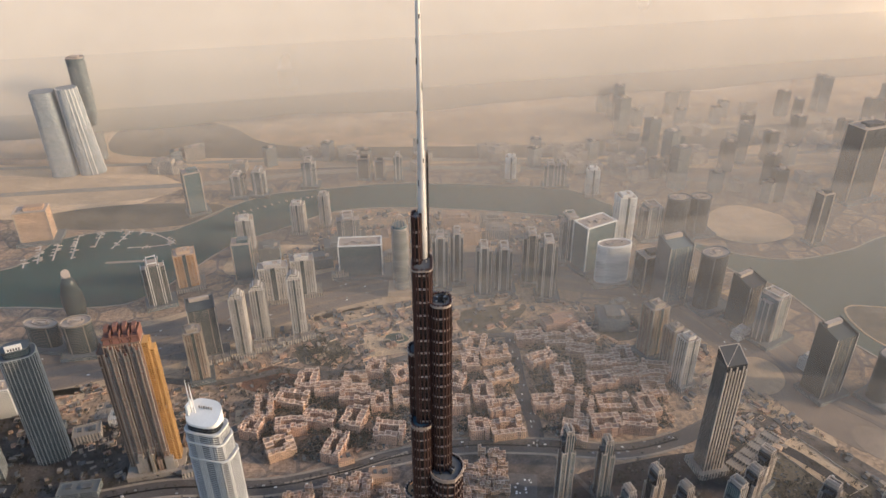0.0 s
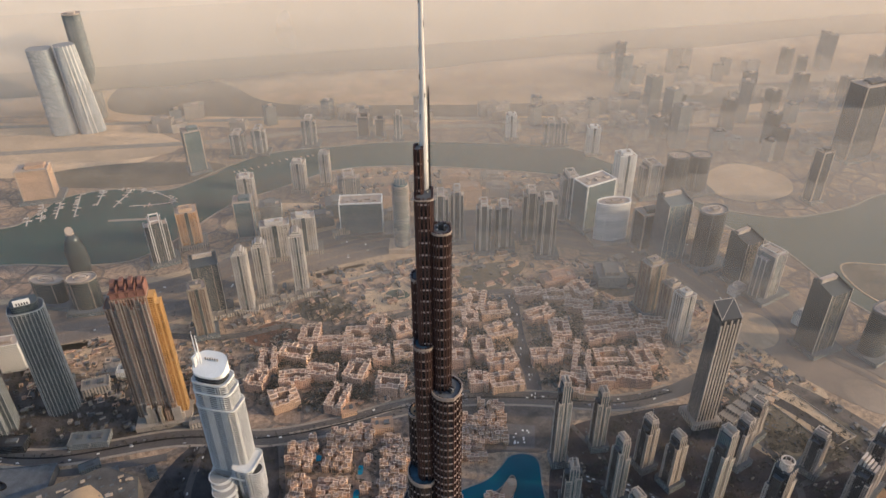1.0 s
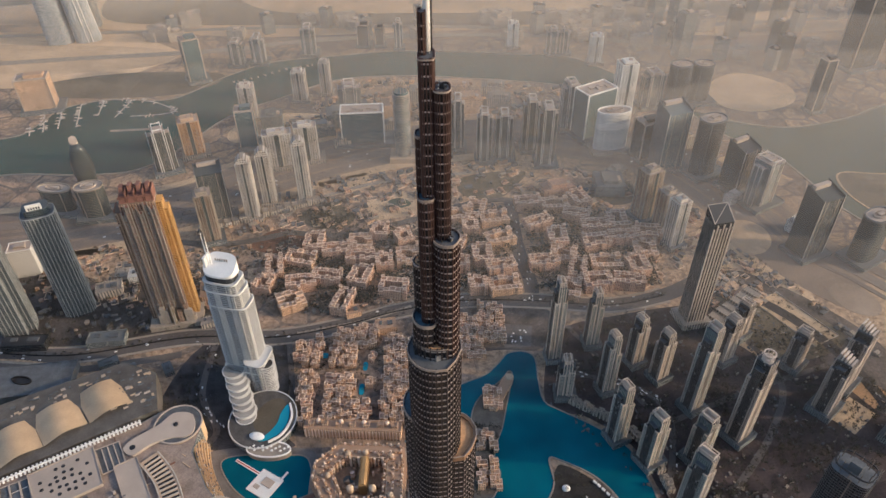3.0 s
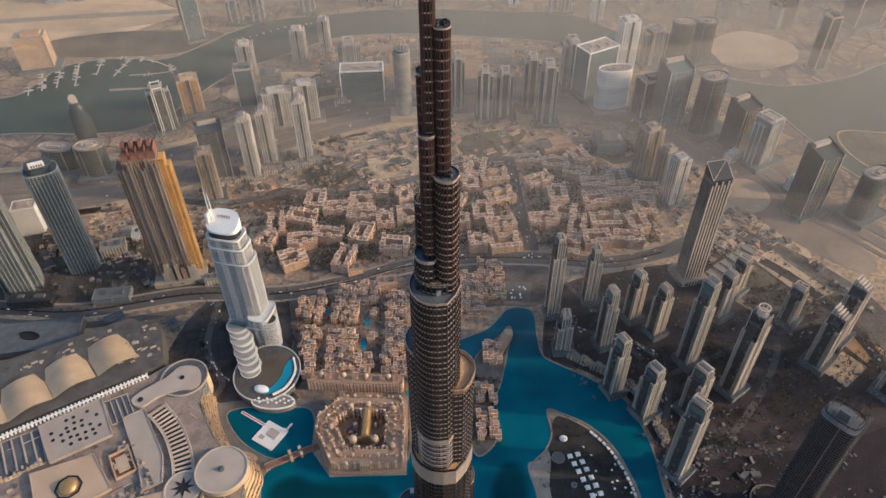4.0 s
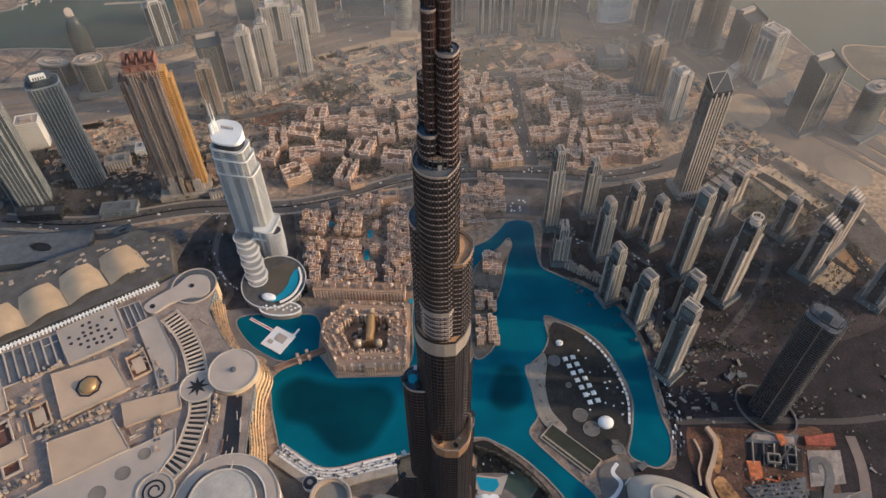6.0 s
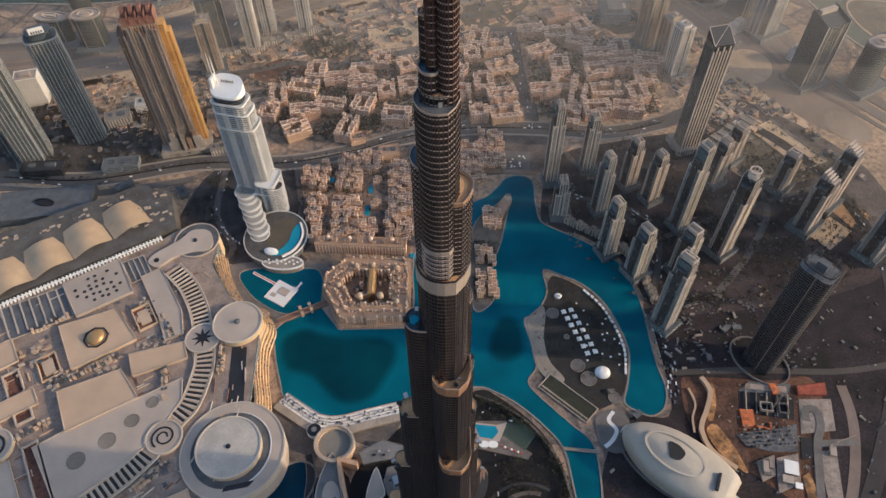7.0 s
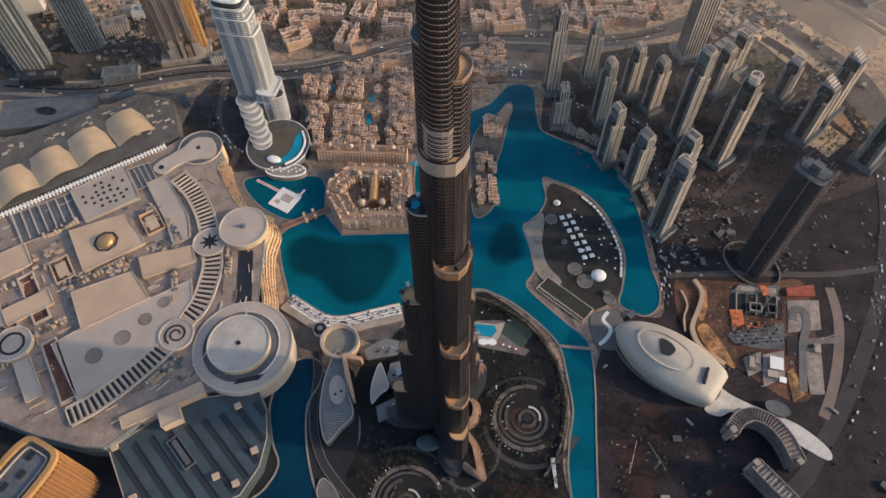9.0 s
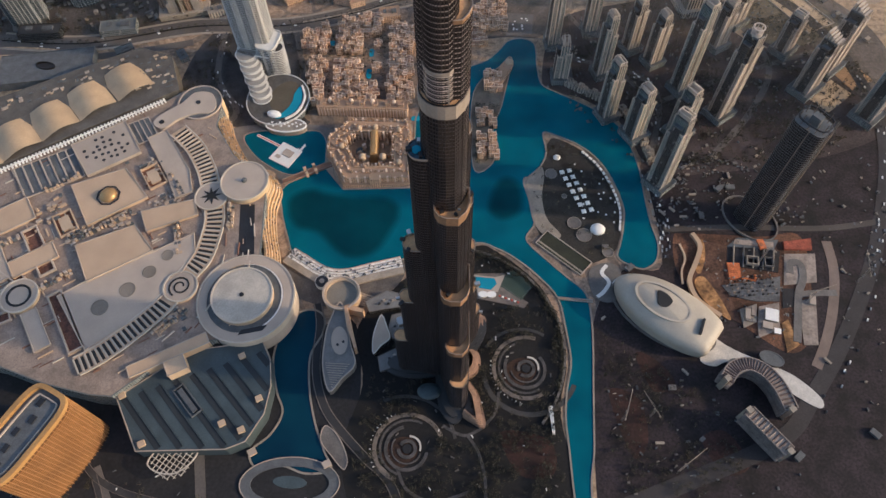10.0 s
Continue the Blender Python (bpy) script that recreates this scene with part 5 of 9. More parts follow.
def lake_tower(x, y, h, w, d, rot, crown, teal, seed):
    """Slab with four lower corner bays, pale piers on every edge, stepped parapets and an open crown."""
    r = random.Random(seed)
    label = {"frame": "beige residential tower with open crown frames", "box": "beige residential tower with stepped roof", "spike": "beige residential tower with roof mast", "dome": "tall beige residential tower with domed top", "slope": "pale residential tower with sloping roof"}[crown]
    t = thing("residential_tower", label + (" and teal glass" if teal else ""), "tower", x, y, 0, rot, G1)
    wall = F_RES_TEAL if teal else F_RES
    pod = rect(w * 1.35, d * 1.4, 0, w * 0.08, 0)
    part("podium", Shape().prism(pod, 0, 11).ring(grow(pod, 0.3), grow(pod, -0.8), 11, 12.4), F_GREY, t)
    part("podium_deck", Shape().prism(grow(pod, -0.8), 11, 11.2), ROOF_DARK, t)
    if seed % 3 == 0:
        part("pool", Shape().prism(oval(w * 0.3, d * 0.2, 14, 0, w * 0.45, d * 0.6, 0.6), 11.2, 11.6), POOLW, t)
    shaft(t, rect(w * 0.5, d * 0.84), 11, h, F_RES_TEAL if teal else F_CORE, None, 3.4, 0.12, 0.3, crown=3, roof=ROOF_DARK)
    shaft(t, rect(w * 0.96, d * 0.46), 11, h * r.choice((0.9, 0.93)), F_CORE, None, 3.4, 0.12, 0.3, crown=3, roof=ROOF_DARK)
    for sx in (-1, 1):
        for sy in (-1, 1):
            hh = h * r.choice((0.74, 0.81, 0.87))
            shaft(t, rect(w * 0.3, d * 0.32, 0, sx * w * 0.29, sy * d * 0.3), 11, hh, wall, TRIM, 3.4, 0.3, 0.45, crown=3, roof=ROOF_DARK)
            for px, py in ((0.15, 0.16), (-0.15, 0.16), (0.15, -0.16)):
                part("pier", Shape().box(sx * w * (0.29 + px), sy * d * (0.3 + py), 11, hh + 3, 1.0, 1.0), TRIM, t)
    for sx in (-0.25, -0.08, 0.08, 0.25):
        for sy in (-1, 1):
            part("pier", Shape().box(sx * w, sy * d * 0.425, 11, h + 4, 1.0, 1.0), TRIM, t)
    # open crown: posts, ring beams and upright blades over a roof room
    if crown in ("frame", "box", "spike"):
        for sx in (-1, 1):
            for sy in (-1, 1):
                part("crown_post", Shape().box(sx * w * 0.22, sy * d * 0.36, h, h + 10, 1.1, 1.1), TRIM, t)
            part("crown_blade", Shape().box(sx * w * 0.11, 0, h, h + r.choice((8, 12, 14)), 0.9, d * 0.62), TRIM, t)
        part("crown_ring", Shape().ring(rect(w * 0.5, d * 0.8), rect(w * 0.42, d * 0.72), h + 8.6, h + 10), TRIM, t)
        part("crown_ring", Shape().ring(rect(w * 0.48, d * 0.78), rect(w * 0.43, d * 0.73), h + 4.6, h + 5.3), TRIM, t)
        plant(t, 0, 0, h, w * 0.2, d * 0.5, 5)
    if crown == "spike":
        part("mast", Shape().lathe([(1.0, h + 6), (0.6, h + 14), (0.15, h + 26)], n=8), STEEL, t)
    elif crown == "dome":
        part("drum", Shape().lathe([(w * 0.27, h), (w * 0.27, h + 6)], n=18), TRIM, t)
        for k in range(8):
            a = math.pi * k / 4
            part("crown_post", Shape().box(w * 0.25 * math.cos(a), w * 0.25 * math.sin(a), h + 6, h + 13, 1.0, 1.0, math.degrees(a)), TRIM, t)
        part("crown_ring", Shape().ring(oval(w * 0.58, w * 0.58, 20), oval(w * 0.48, w * 0.48, 20), h + 12, h + 13.4), TRIM, t)
        plant(t, 0, 0, h + 6, w * 0.22, w * 0.22, 3)
    elif crown == "slope":
        for k in range(5):
            part("crown_step", Shape().box(0, d * (-0.34 + 0.17 * k), h, h + 3 + 2.4 * k, w * 0.48, d * 0.1), TRIM, t)
    return t


for i, ((x, y, h, w, d, rot, crown), wall) in enumerate(zip(TOWERS, WALLS)):
    lake_tower(x, y, h, w * 0.72, d * 0.78, rot, crown, wall is F_TEAL or i in (0, 1, 3, 6, 10, 16), i)

# ---- the dark tower on the building site ----
dk = thing("unfinished_tower", "dark glass tower with bare steel crown above a building site", "tower", 424, 222, 0, -50)
NET = facade("dark_curtain", (0.035, 0.029, 0.03), (0.022, 0.021, 0.024), 2.6, 4.0, 0.7, 0.75, 0.6, 0.25, 0.4, (0.06, 0.05, 0.05))
BARE = plain("site_steel", (0.17, 0.135, 0.115), 0.7, 0.2, var=0.25)
shaft(dk, oval(42, 32, 24, power=0.5), 0, 206, NET, ROOF_DARK, 4.0, 0.2, 0.3, roof=ROOF_DARK, crown=0)
for k in range(12):
    a = math.pi * k / 6
    part("crown_post", Shape().box(19 * math.cos(a), 14 * math.sin(a), 206, 216 + 3 * (k % 3), 0.8, 0.8), BARE, dk)
part("crown_ring", Shape().ring(oval(40, 30, 24, power=0.6), oval(37.5, 27.5, 24, power=0.6), 213, 214.4), DARK, dk)
part("core", Shape().box(0, 0, 206, 219, 12, 9), ROOF_DARK, dk)
# pale strips are added to stand in for the tower's sunlit edges
part("edge_fin", Shape().box(21.4, 2, 0, 210, 0.8, 1.6), BARE, dk, "pale strip standing in for a sunlit edge")
part("edge_fin", Shape().box(4, -16.4, 0, 208, 1.4, 0.8), BARE, dk, "pale strip standing in for a sunlit edge")
# hoist tower up the sunny edge, with its ties
hoist = Shape()
for px, py in ((-1, -1), (1, -1), (1, 1), (-1, 1)):
    hoist.box(20 + px, 14.5 + py, 0, 214, 0.35, 0.35)
for k in range(53):
    hoist.beam((19, 13.5, 4 * k), (21, 15.5, 4 * k + 4), 0.16, 3).beam((21, 13.5, 4 * k), (19, 15.5, 4 * k + 4), 0.16, 3)
tagged(part("hoist_mast", hoist, CONCRETE, dk, "pale lattice hoist mast"), kind="stuff")
for k in range(9):
    part("tie", Shape().beam((14, 11, 22 * k + 14), (20, 14.5, 22 * k + 14), 0.35, 4), BARE, dk)
part("skirt", Shape().ring(oval(86, 62, 28), oval(82, 58, 28), 0, 3), DARKPAVE, dk)

# ---- tall striped tower on the boulevard ----
t = thing("office_tower", "tall tower with white upright ribs and dark slanted crown", "tower", 416, 652, 0, 13)
OFFICE = facade("grey_office_glass", (0.21, 0.19, 0.17), (0.09, 0.085, 0.08), 2.0, 3.6, 0.7, 0.75)
part("wall", Shape().prism(rect(34, 29), 0, 214, rect(32, 27)), OFFICE, t)
part("glass_front", Shape().prism(rect(33.6, 0.4, 0, 0, -14.6), 0, 213, rect(31.8, 0.4, 0, 0, -13.7)), F_DARK, t)
for k in range(7):
    part("rib", Shape().box(-15.6 + 5.2 * k, -14.6, 6, 206 + 7 * (k % 2), 2.0, 2.0), TRIM, t)
for k in range(8):
    part("rib", Shape().box(16.9, -12.2 + 3.5 * k, 6, 208 + 6 * (k % 2), 1.6, 1.2), TRIM, t)
    part("rib", Shape().box(-16.8, -12.2 + 3.5 * k, 6, 208, 0.6, 0.5), OFFICE, t)
part("crown", slanted(rect(32.4, 27.4), 213.5, 216, 232), F_DARK, t, "dark slanted glass crown")
for k in (-1, 1):
    part("crown_edge", Shape().beam((16.4 * k, -13.8, 216), (16.4 * k, 13.8, 232), 0.6, 5), TRIM, t)
part("crown_edge", Shape().beam((-16.4, 13.8, 232), (16.4, 13.8, 232), 0.5, 5).beam((-16.4, -13.8, 216), (16.4, 13.8, 232), 0.5, 5), TRIM, t)
part("podium", Shape().prism(rect(50, 46), 0, 12), F_BEIGE, t)

LINE = plain("pale_line", (0.3, 0.32, 0.32), 0.6, var=0.2)
POST = plain("pale_post", (0.52, 0.51, 0.48), 0.6)
# ---- towers beyond the boulevard, on the mall's far side ----
t = thing("residential_tower", "tall blue glass tower with pale balcony grid", "tower", -638, 690, 0, 25)
shaft(t, oval(50, 40, 24, power=0.6), 0, 208, F_BLUE, LINE, 3.6, 0.35, 0.3, roof=ROOF_DARK, fins=5.0, fin_mat=POST, fin=(0.5, 0.9))
part("crown", Shape().prism(oval(38, 30, 24, power=0.6), 208, 220), F_BLUE, t)
part("sign_wall", Shape().prism(rect(22, 2, 0, 0, -12), 216, 230), WHITE, t)
for i in range(5):
    part("sign_bar", Shape().box(-7 + 3.6 * i, -13.2, 221, 225, 2.0, 0.4), DARK, t)
t = thing("unfinished_tower", "brown unfinished concrete tower with ochre side wing", "tower", -464, 670, 0, 12)
CLAD = plain("grey_brown_columns", (0.26, 0.225, 0.195), 0.85, var=0.25)
RUST = plain("rust_concrete", (0.2, 0.09, 0.065), 0.85, var=0.2)
F_CLAD = facade("half_clad_bays", (0.25, 0.205, 0.17), (0.07, 0.055, 0.045), 2.4, 3.6, 0.55, 0.6)
part("wall", Shape().prism(rect(50, 30, 0, 0, 2), 0, 246), F_BROWN, t)
# the front: deep bays with columns at their edges, each ending at its own height
for k in range(6):
    x, z, dep = -21.5 + 8.6 * k, 230 + 7 * ((k * 2) % 3), 3.5 + 2.5 * (k % 2)
    b = part("bay", Shape().prism(rect(5.6, dep, 0, x, -13 - dep / 2), 24 - 3 * k, z), F_CLAD, t)
    for o in (-2.8, 2.8):
        part("column", Shape().box(x + o, -13 - dep, 14, z + 5, 1.2, 1.4), CLAD, b)
    slab_ = Shape()
    for j in range(int((z - 30) / 7.2)):
        slab_.box(x, -13 - dep - 0.3, 30 + 7.2 * j, 30.6 + 7.2 * j, 5.6, 0.9)
    tagged(part("floor_slab", slab_, RUST, b), kind="stuff")
    part("roof", Shape().prism(rect(5.4, dep - 0.2, 0, x, -13 - dep / 2), z, z + 0.6), RUST, b)
# the flanks: open floors still without cladding
for u, m in ((-1, RUST), (1, CLAD)):
    for k in range(7):
        part("column", Shape().box(u * 25.6, -10 + 4.2 * k, 6, 242, 1.2, 1.2), m, t)
slabs_ = Shape()
for j in range(65):
    slabs_.prism(rect(52, 31.6, 0, 0, 2.2), 10 + 3.6 * j, 10.5 + 3.6 * j)
tagged(part("floor_slab", slabs_, RUST, t), kind="stuff")
OCHRE = plain("ochre_slab", (0.5, 0.3, 0.115), 0.7)
for k, (w, z) in enumerate(((8, 240), (6, 226))):
    x = 30 + 7 * k
    part("side_wing", Shape().prism(rect(w, 20 - 3 * k, 0, x, 2), 0, z), F_GOLD, t, "ochre side wing")
    sl = Shape()
    for j in range(int(z / 3.5)):
        sl.prism(rect(w + 1.6, 21.6 - 3 * k, 0, x, 2), 3.5 * j + 2, 3.5 * j + 2.8)
    tagged(part("balcony_band", sl, OCHRE, t), kind="stuff")
    for v in (-1, 0, 1):
        part("column", Shape().box(x + w / 2 + 0.6, 2 + v * (9 - k), 0, z + 2, 1.0, 1.4), OCHRE, t)
    part("roof", Shape().prism(rect(w, 20 - 3 * k, 0, x, 2), z, z + 1), OCHRE, t)
part("side_wing", Shape().prism(rect(10, 28, 0, -31, 5), 0, 230), F_BROWN, t, "rust-brown bare side wing")
for v in range(5):
    part("column", Shape().box(-36.4, -6 + 5.5 * v, 0, 234, 1.0, 1.2), RUST, t)
# crown: four stepped lobes of bare rust-red concrete
for i in range(4):
    x = -19 + 12.6 * i
    part("crown_lobe", Shape().prism(rect(9.4, 26, 0, x, 3), 246, 258, rect(8.4, 22, 0, x, 4)).prism(rect(6.4, 16, 0, x, 6), 258, 267 + 2 * (i in (1, 2)), rect(5.4, 12, 0, x, 7)), RUST, t)
    part("crown_rib", Shape().box(x + 6.2, 3, 246, 264, 1.4, 25), RUST, t)
part("crown_beam", Shape().box(0, 15, 260, 263, 50, 2).box(0, -9, 254, 256.5, 50, 1.6), RUST, t)
for i in range(16):
    part("unfinished_bay", Shape().box(rng.uniform(-26, 40), -19 - rng.uniform(0, 6), 0, rng.uniform(10, 46), rng.uniform(5, 9), rng.uniform(3, 8)), rng.choice((CLAD, F_BROWN, CONCRETE)), t)
part("podium", Shape().prism(rect(86, 50, 0, 4, -8), 0, 9), CONCRETE, t)
t = thing("residential_tower", "dark glass tower with pale balcony rows", "tower", -722, 640, 0, 20)
shaft(t, cross(58, 46), 0, 206, F_BLUE, LINE, 3.6, 0.35, 0.3, roof=ROOF_DARK, fins=6, fin_mat=POST, fin=(0.5, 0.9))
flats("residential_tower", -800, 720, 215, 44, 40, 20, F_BEIGE, "tan tower with bright side wall", STONE, crown="box")
flats("office_block", -770, 790, 60, 40, 30, 15, F_WHITE, "white slab block with bands", WHITE, "rect")

# ---- mid-distance towers ----
F_SMOKE = facade("smoked_glass", (0.07, 0.085, 0.085), (0.025, 0.036, 0.038), 3.0, 3.8, 0.8, 0.7, 0.6, 0.2, 0.4, (0.04, 0.05, 0.05))


def slabs(t, poly, z0, z1, every, out, thick, material):
    s, o, z = Shape(), grow(poly, out), z0 + every
    while z < z1 - 0.5:
        s.prism(o, z, z + thick)
        z += every
    tagged(part("floor_band", s, material, t), kind="stuff")


def ribbed(t, w, d, h, wall, rib):
    """Dark glass between pale upright ribs, with lower wings and blades above the roof."""
    core, wings = rect(w * 0.6, d), rect(w, d * 0.6)
    part("wall", Shape().prism(core, 0, h), wall, t)
    part("wall", Shape().prism(wings, 0, h * 0.92), wall, t)
    slabs(t, core, 8, h, 3.8, 0.15, 0.4, ROOF)
    slabs(t, wings, 8, h * 0.92, 3.8, 0.15, 0.4, ROOF)
    for k, u in enumerate((-0.29, -0.2, 0.2, 0.29)):
        for v in (-1, 1):
            part("rib", Shape().box(u * w, v * d * 0.51, 6, h + (9 if k in (1, 2) else 4), 1.5, 1.6), rib, t)
    for u in (-1, 1):
        for v in (-0.26, 0.0, 0.26):
            part("rib", Shape().box(u * w * 0.505, v * d, 6, h * 0.92 + 4, 1.3, 1.5), rib, t)
    part("crown_beam", Shape().ring(rect(w * 0.44, d * 0.98), rect(w * 0.38, d * 0.9), h + 6, h + 8), rib, t)
    part("roof", Shape().prism(rect(w * 0.56, d * 0.94), h, h + 0.4), ROOF, t)
    part("roof", Shape().prism(rect(w * 0.96, d * 0.56), h * 0.92, h * 0.92 + 0.4), ROOF, t)
    plant(t, 0, 0, h, w * 0.26, d * 0.4, 5)


def balconied(t, w, d, h, wall, pale, arch=False):
    """Flats with projecting balcony slabs, corner piers, a dark glazed strip and a stepped or arched head."""
    poly = rect(w, d)
    part("wall", Shape().prism(poly, 0, h), wall, t)
    slabs(t, rect(w * 0.8, d), 8, h, 3.6, 1.0, 0.7, pale)
    for v in (-1, 1):
        part("glass_strip", Shape().box(0, v * (d * 0.5 + 0.9), 8, h + 2, w * 0.16, 0.7), F_SMOKE, t)
    for u in (-1, 1):
        for v in (-1, 1):
            part("pier", Shape().box(u * w * 0.47, v * d * 0.47, 0, h + 3, 2.6, 2.6), pale, t)
        part("pier", Shape().box(u * w * 0.1, -d * 0.5 - 1.0, 6, h + 3, 1.1, 1.2).box(u * w * 0.3, -d * 0.5 - 1.0, 6, h + 1, 0.9, 1.0), pale, t)
        part("pier", Shape().box(u * (w * 0.5 + 0.5), d * 0.2, 6, h + 1, 1.0, 1.0).box(u * (w * 0.5 + 0.5), -d * 0.2, 6, h + 1, 1.0, 1.0), pale, t)
    part("roof", Shape().prism(rect(w * 0.94, d * 0.94), h, h + 0.5), ROOF, t)
    if arch:
        for k in range(6):
            c = math.cos(k * 0.25)
            part("arched_head", Shape().prism(rect(w * 0.92 * c, d * 0.8), h + 2.4 * k, h + 2.4 * (k + 1)), pale if k % 2 == 0 else wall, t)
    else:
        part("parapet", Shape().ring(rect(w + 0.6, d + 0.6), rect(w - 1.4, d - 1.4), h, h + 2), pale, t)
        part("head", Shape().prism(rect(w * 0.6, d * 0.6), h, h + 6).ring(rect(w * 0.62, d * 0.62), rect(w * 0.54, d * 0.54), h + 6, h + 8), pale, t)
        plant(t, w * 0.1, 0, h + 6, w * 0.18, d * 0.2, 4)
        plant(t, -w * 0.34, d * 0.2, h, w * 0.12, d * 0.2, 3)


def glass_box(t, w, d, h, wall, edge):
    """A sheer glazed box with fine floor lines and a white frame on every edge."""
    part("wall", Shape().prism(rect(w, d), 0, h), wall, t)
    slabs(t, rect(w, d), 6, h, 4.0, 0.08, 0.3, ROOF_TEAL)
    for u in (-1, 1):
        for v in (-1, 1):
            part("frame_post", Shape().box(u * w * 0.5, v * d * 0.5, 0, h + 2.5, 2.6, 2.6), edge, t)
    part("frame_top", Shape().ring(rect(w + 2, d + 2), rect(w - 3.4, d - 3.4), h + 0.3, h + 3.0), edge, t)
    part("roof", Shape().prism(rect(w - 3, d - 3), h, h + 0.6), ROOF, t)
    for k in range(5):
        plant(t, -w * 0.32 + w * 0.16 * k, (k % 2) * d * 0.2 - d * 0.1, h + 0.6, w * 0.1, d * 0.25, 2.5 + k % 3)


def blade_tower(t, w, d, h, wall, edge):
    """A glass slab whose pale end walls rise past a sloping roof."""
    part("wall", slanted(rect(w * 0.94, d), 0, h - 8, h + 4), wall, t)
    slabs(t, rect(w * 0.94, d), 6, h - 9, 4.0, 0.12, 0.35, ROOF)
    for u in (-1, 1):
        part("end_wall", slanted(rect(1.8, d * 1.06, 0, u * w * 0.48, 0), 0, h - 4, h + 9), edge, t)
        part("edge_trim", Shape().box(u * w * 0.48, -d * 0.535, 0, h - 4, 1.2, 0.8), TRIM_FAR, t, "pale edge trim")
    for v in (-0.25, 0.25):
        part("mullion", Shape().box(v * w, -d * 0.505, 4, h - 8, 0.7, 0.9), ROOF, t)
    part("head", Shape().box(0, d * 0.32, h - 2, h + 8, w * 0.7, d * 0.22), ROOF, t)
    part("roof_beam", Shape().box(0, d * 0.47, h + 4, h + 7, w * 0.96, 1.6), edge, t)


def curved_block(t, w, d, h, wall, pale, power, thick):
    """A rounded block ringed by floor slabs, its roof sunk behind a rim."""
    poly = oval(w, d, 32, power=power)
    part("wall", Shape().prism(poly, 0, h), wall, t)
    slabs(t, poly, 4, h, 3.8, 0.7 if thick > 0.5 else 0.25, thick, pale)
    part("rim", Shape().ring(grow(poly, 0.8), grow(poly, -1.6), h - 0.5, h + 3), pale, t)
    part("roof", Shape().prism(grow(poly, -1.5), h, h + 0.6), ROOF, t)
    part("roof_ring", Shape().ring(oval(w * 0.55, d * 0.5, 24), oval(w * 0.48, d * 0.42, 24), h + 0.6, h + 4), ROOF, t)
    plant(t, w * 0.05, 0, h + 0.6, w * 0.24, d * 0.2, 4)
    for v in (-0.3, 0.3):
        p = turn([(v * w, -d * 0.5 * math.sqrt(max(0.0, 1 - 4 * v * v)) - 0.4)], 0)[0]
        part("pier", Shape().box(p[0], p[1], 0, h + 1, 1.6, 1.6), pale, t)


def far_tower(name, x, y, h, w, d, rot, wall, plan, crown, label):
    t = thing(name, label, "tower", x, y, 0, rot, "mid-distance towers")
    pod = rect(w * 1.4, d * 1.5, 0, w * 0.06, -d * 0.05)
    part("podium", Shape().prism(pod, 0, 8).ring(grow(pod, 0.2), grow(pod, -1.0), 8, 9.2), F_BEIGE if wall in (F_BEIGE, F_GOLD, F_WHITE) else F_GREY, t)
    if plan in ("oval", "round"):
        curved_block(t, w, d, h, wall, WHITE if wall is F_WHITE else CONCRETE if wall is F_GREY or "grey" in label else ROOF_DARK, 0.75 if plan == "round" else 0.9, 1.3 if wall is F_WHITE else 0.6 if wall is F_GREY else 0.3)
    elif wall is F_GREY or label.endswith("white ribs"):
        ribbed(t, w, d, h, F_SMOKE if label.endswith("ribs") else F_GREY, WHITE if label.endswith("white ribs") else TRIM_FAR)
    elif wall in (F_BEIGE, F_GOLD, F_BROWN, F_WHITE):
        balconied(t, w, d, h, wall, {F_GOLD: ROOF_WARM, F_WHITE: WHITE, F_BROWN: CONCRETE}.get(wall, TRIM_FAR), crown == "dome")
        if crown == "spike":
            part("mast", Shape().lathe([(1.2, h + 8), (0.7, h + 16), (0.15, h + 32)], n=8), STEEL, t)
    elif crown == "none":
        glass_box(t, w, d, h, wall, WHITE)
    elif crown == "slope":
        blade_tower(t, w, d, h, wall, F_SMOKE if "dark" in label else ROOF_DARK)
    else:
        glass_box(t, w, d, h, wall, ROOF)
        part("head", Shape().prism(rect(w * 0.6, d * 0.5, 0, w * 0.1, 0), h, h + 9), wall, t)


far_tower("apartment_tower", -460, 954, 122, 52, 26, 20, F_BLUE, "rect", "slope", "white tower with blue glass front")
far_tower("apartment_tower", -455, 884, 110, 32, 30, 20, F_BROWN, "rect", "box", "brown raw concrete apartment tower")
far_tower("apartment_tower", -391, 959, 132, 27, 27, 10, F_BEIGE, "cross", "dome", "slim tan tower with domed top")
far_tower("apartment_tower", -366, 1011, 118, 28, 28, 10, F_BEIGE, "cross", "dome", "slim tan tower with domed top")
far_tower("apartment_tower", -294, 1024, 134, 27, 27, 10, F_BEIGE, "cross", "dome", "slim tan tower with domed top")
far_tower("hotel_block", -621, 1138, 104, 46, 34, 25, F_DARK, "rect", "box", "dark tower with white ribs")
far_tower("hotel_block", -580, 1212, 88, 46, 36, 20, F_GOLD, "rect", "box", "ochre hotel block by the canal")
far_tower("office_tower", -713, 968, 71, 56, 40, 10, F_SMOKE, "oval", "none", "pale grey banded curved office")
far_tower("office_tower", -796, 988, 54, 70, 34, -10, F_SMOKE, "oval", "none", "low grey curved office block")
far_tower("hotel_block", -1038, 1441, 88, 74, 46, 15, F_OLD, "rect", "box", "tan waterside hotel on a podium")
far_tower("office_tower", -682, 1602, 120, 44, 40, 30, F_TEAL, "rect", "box", "hazy teal glass tower")
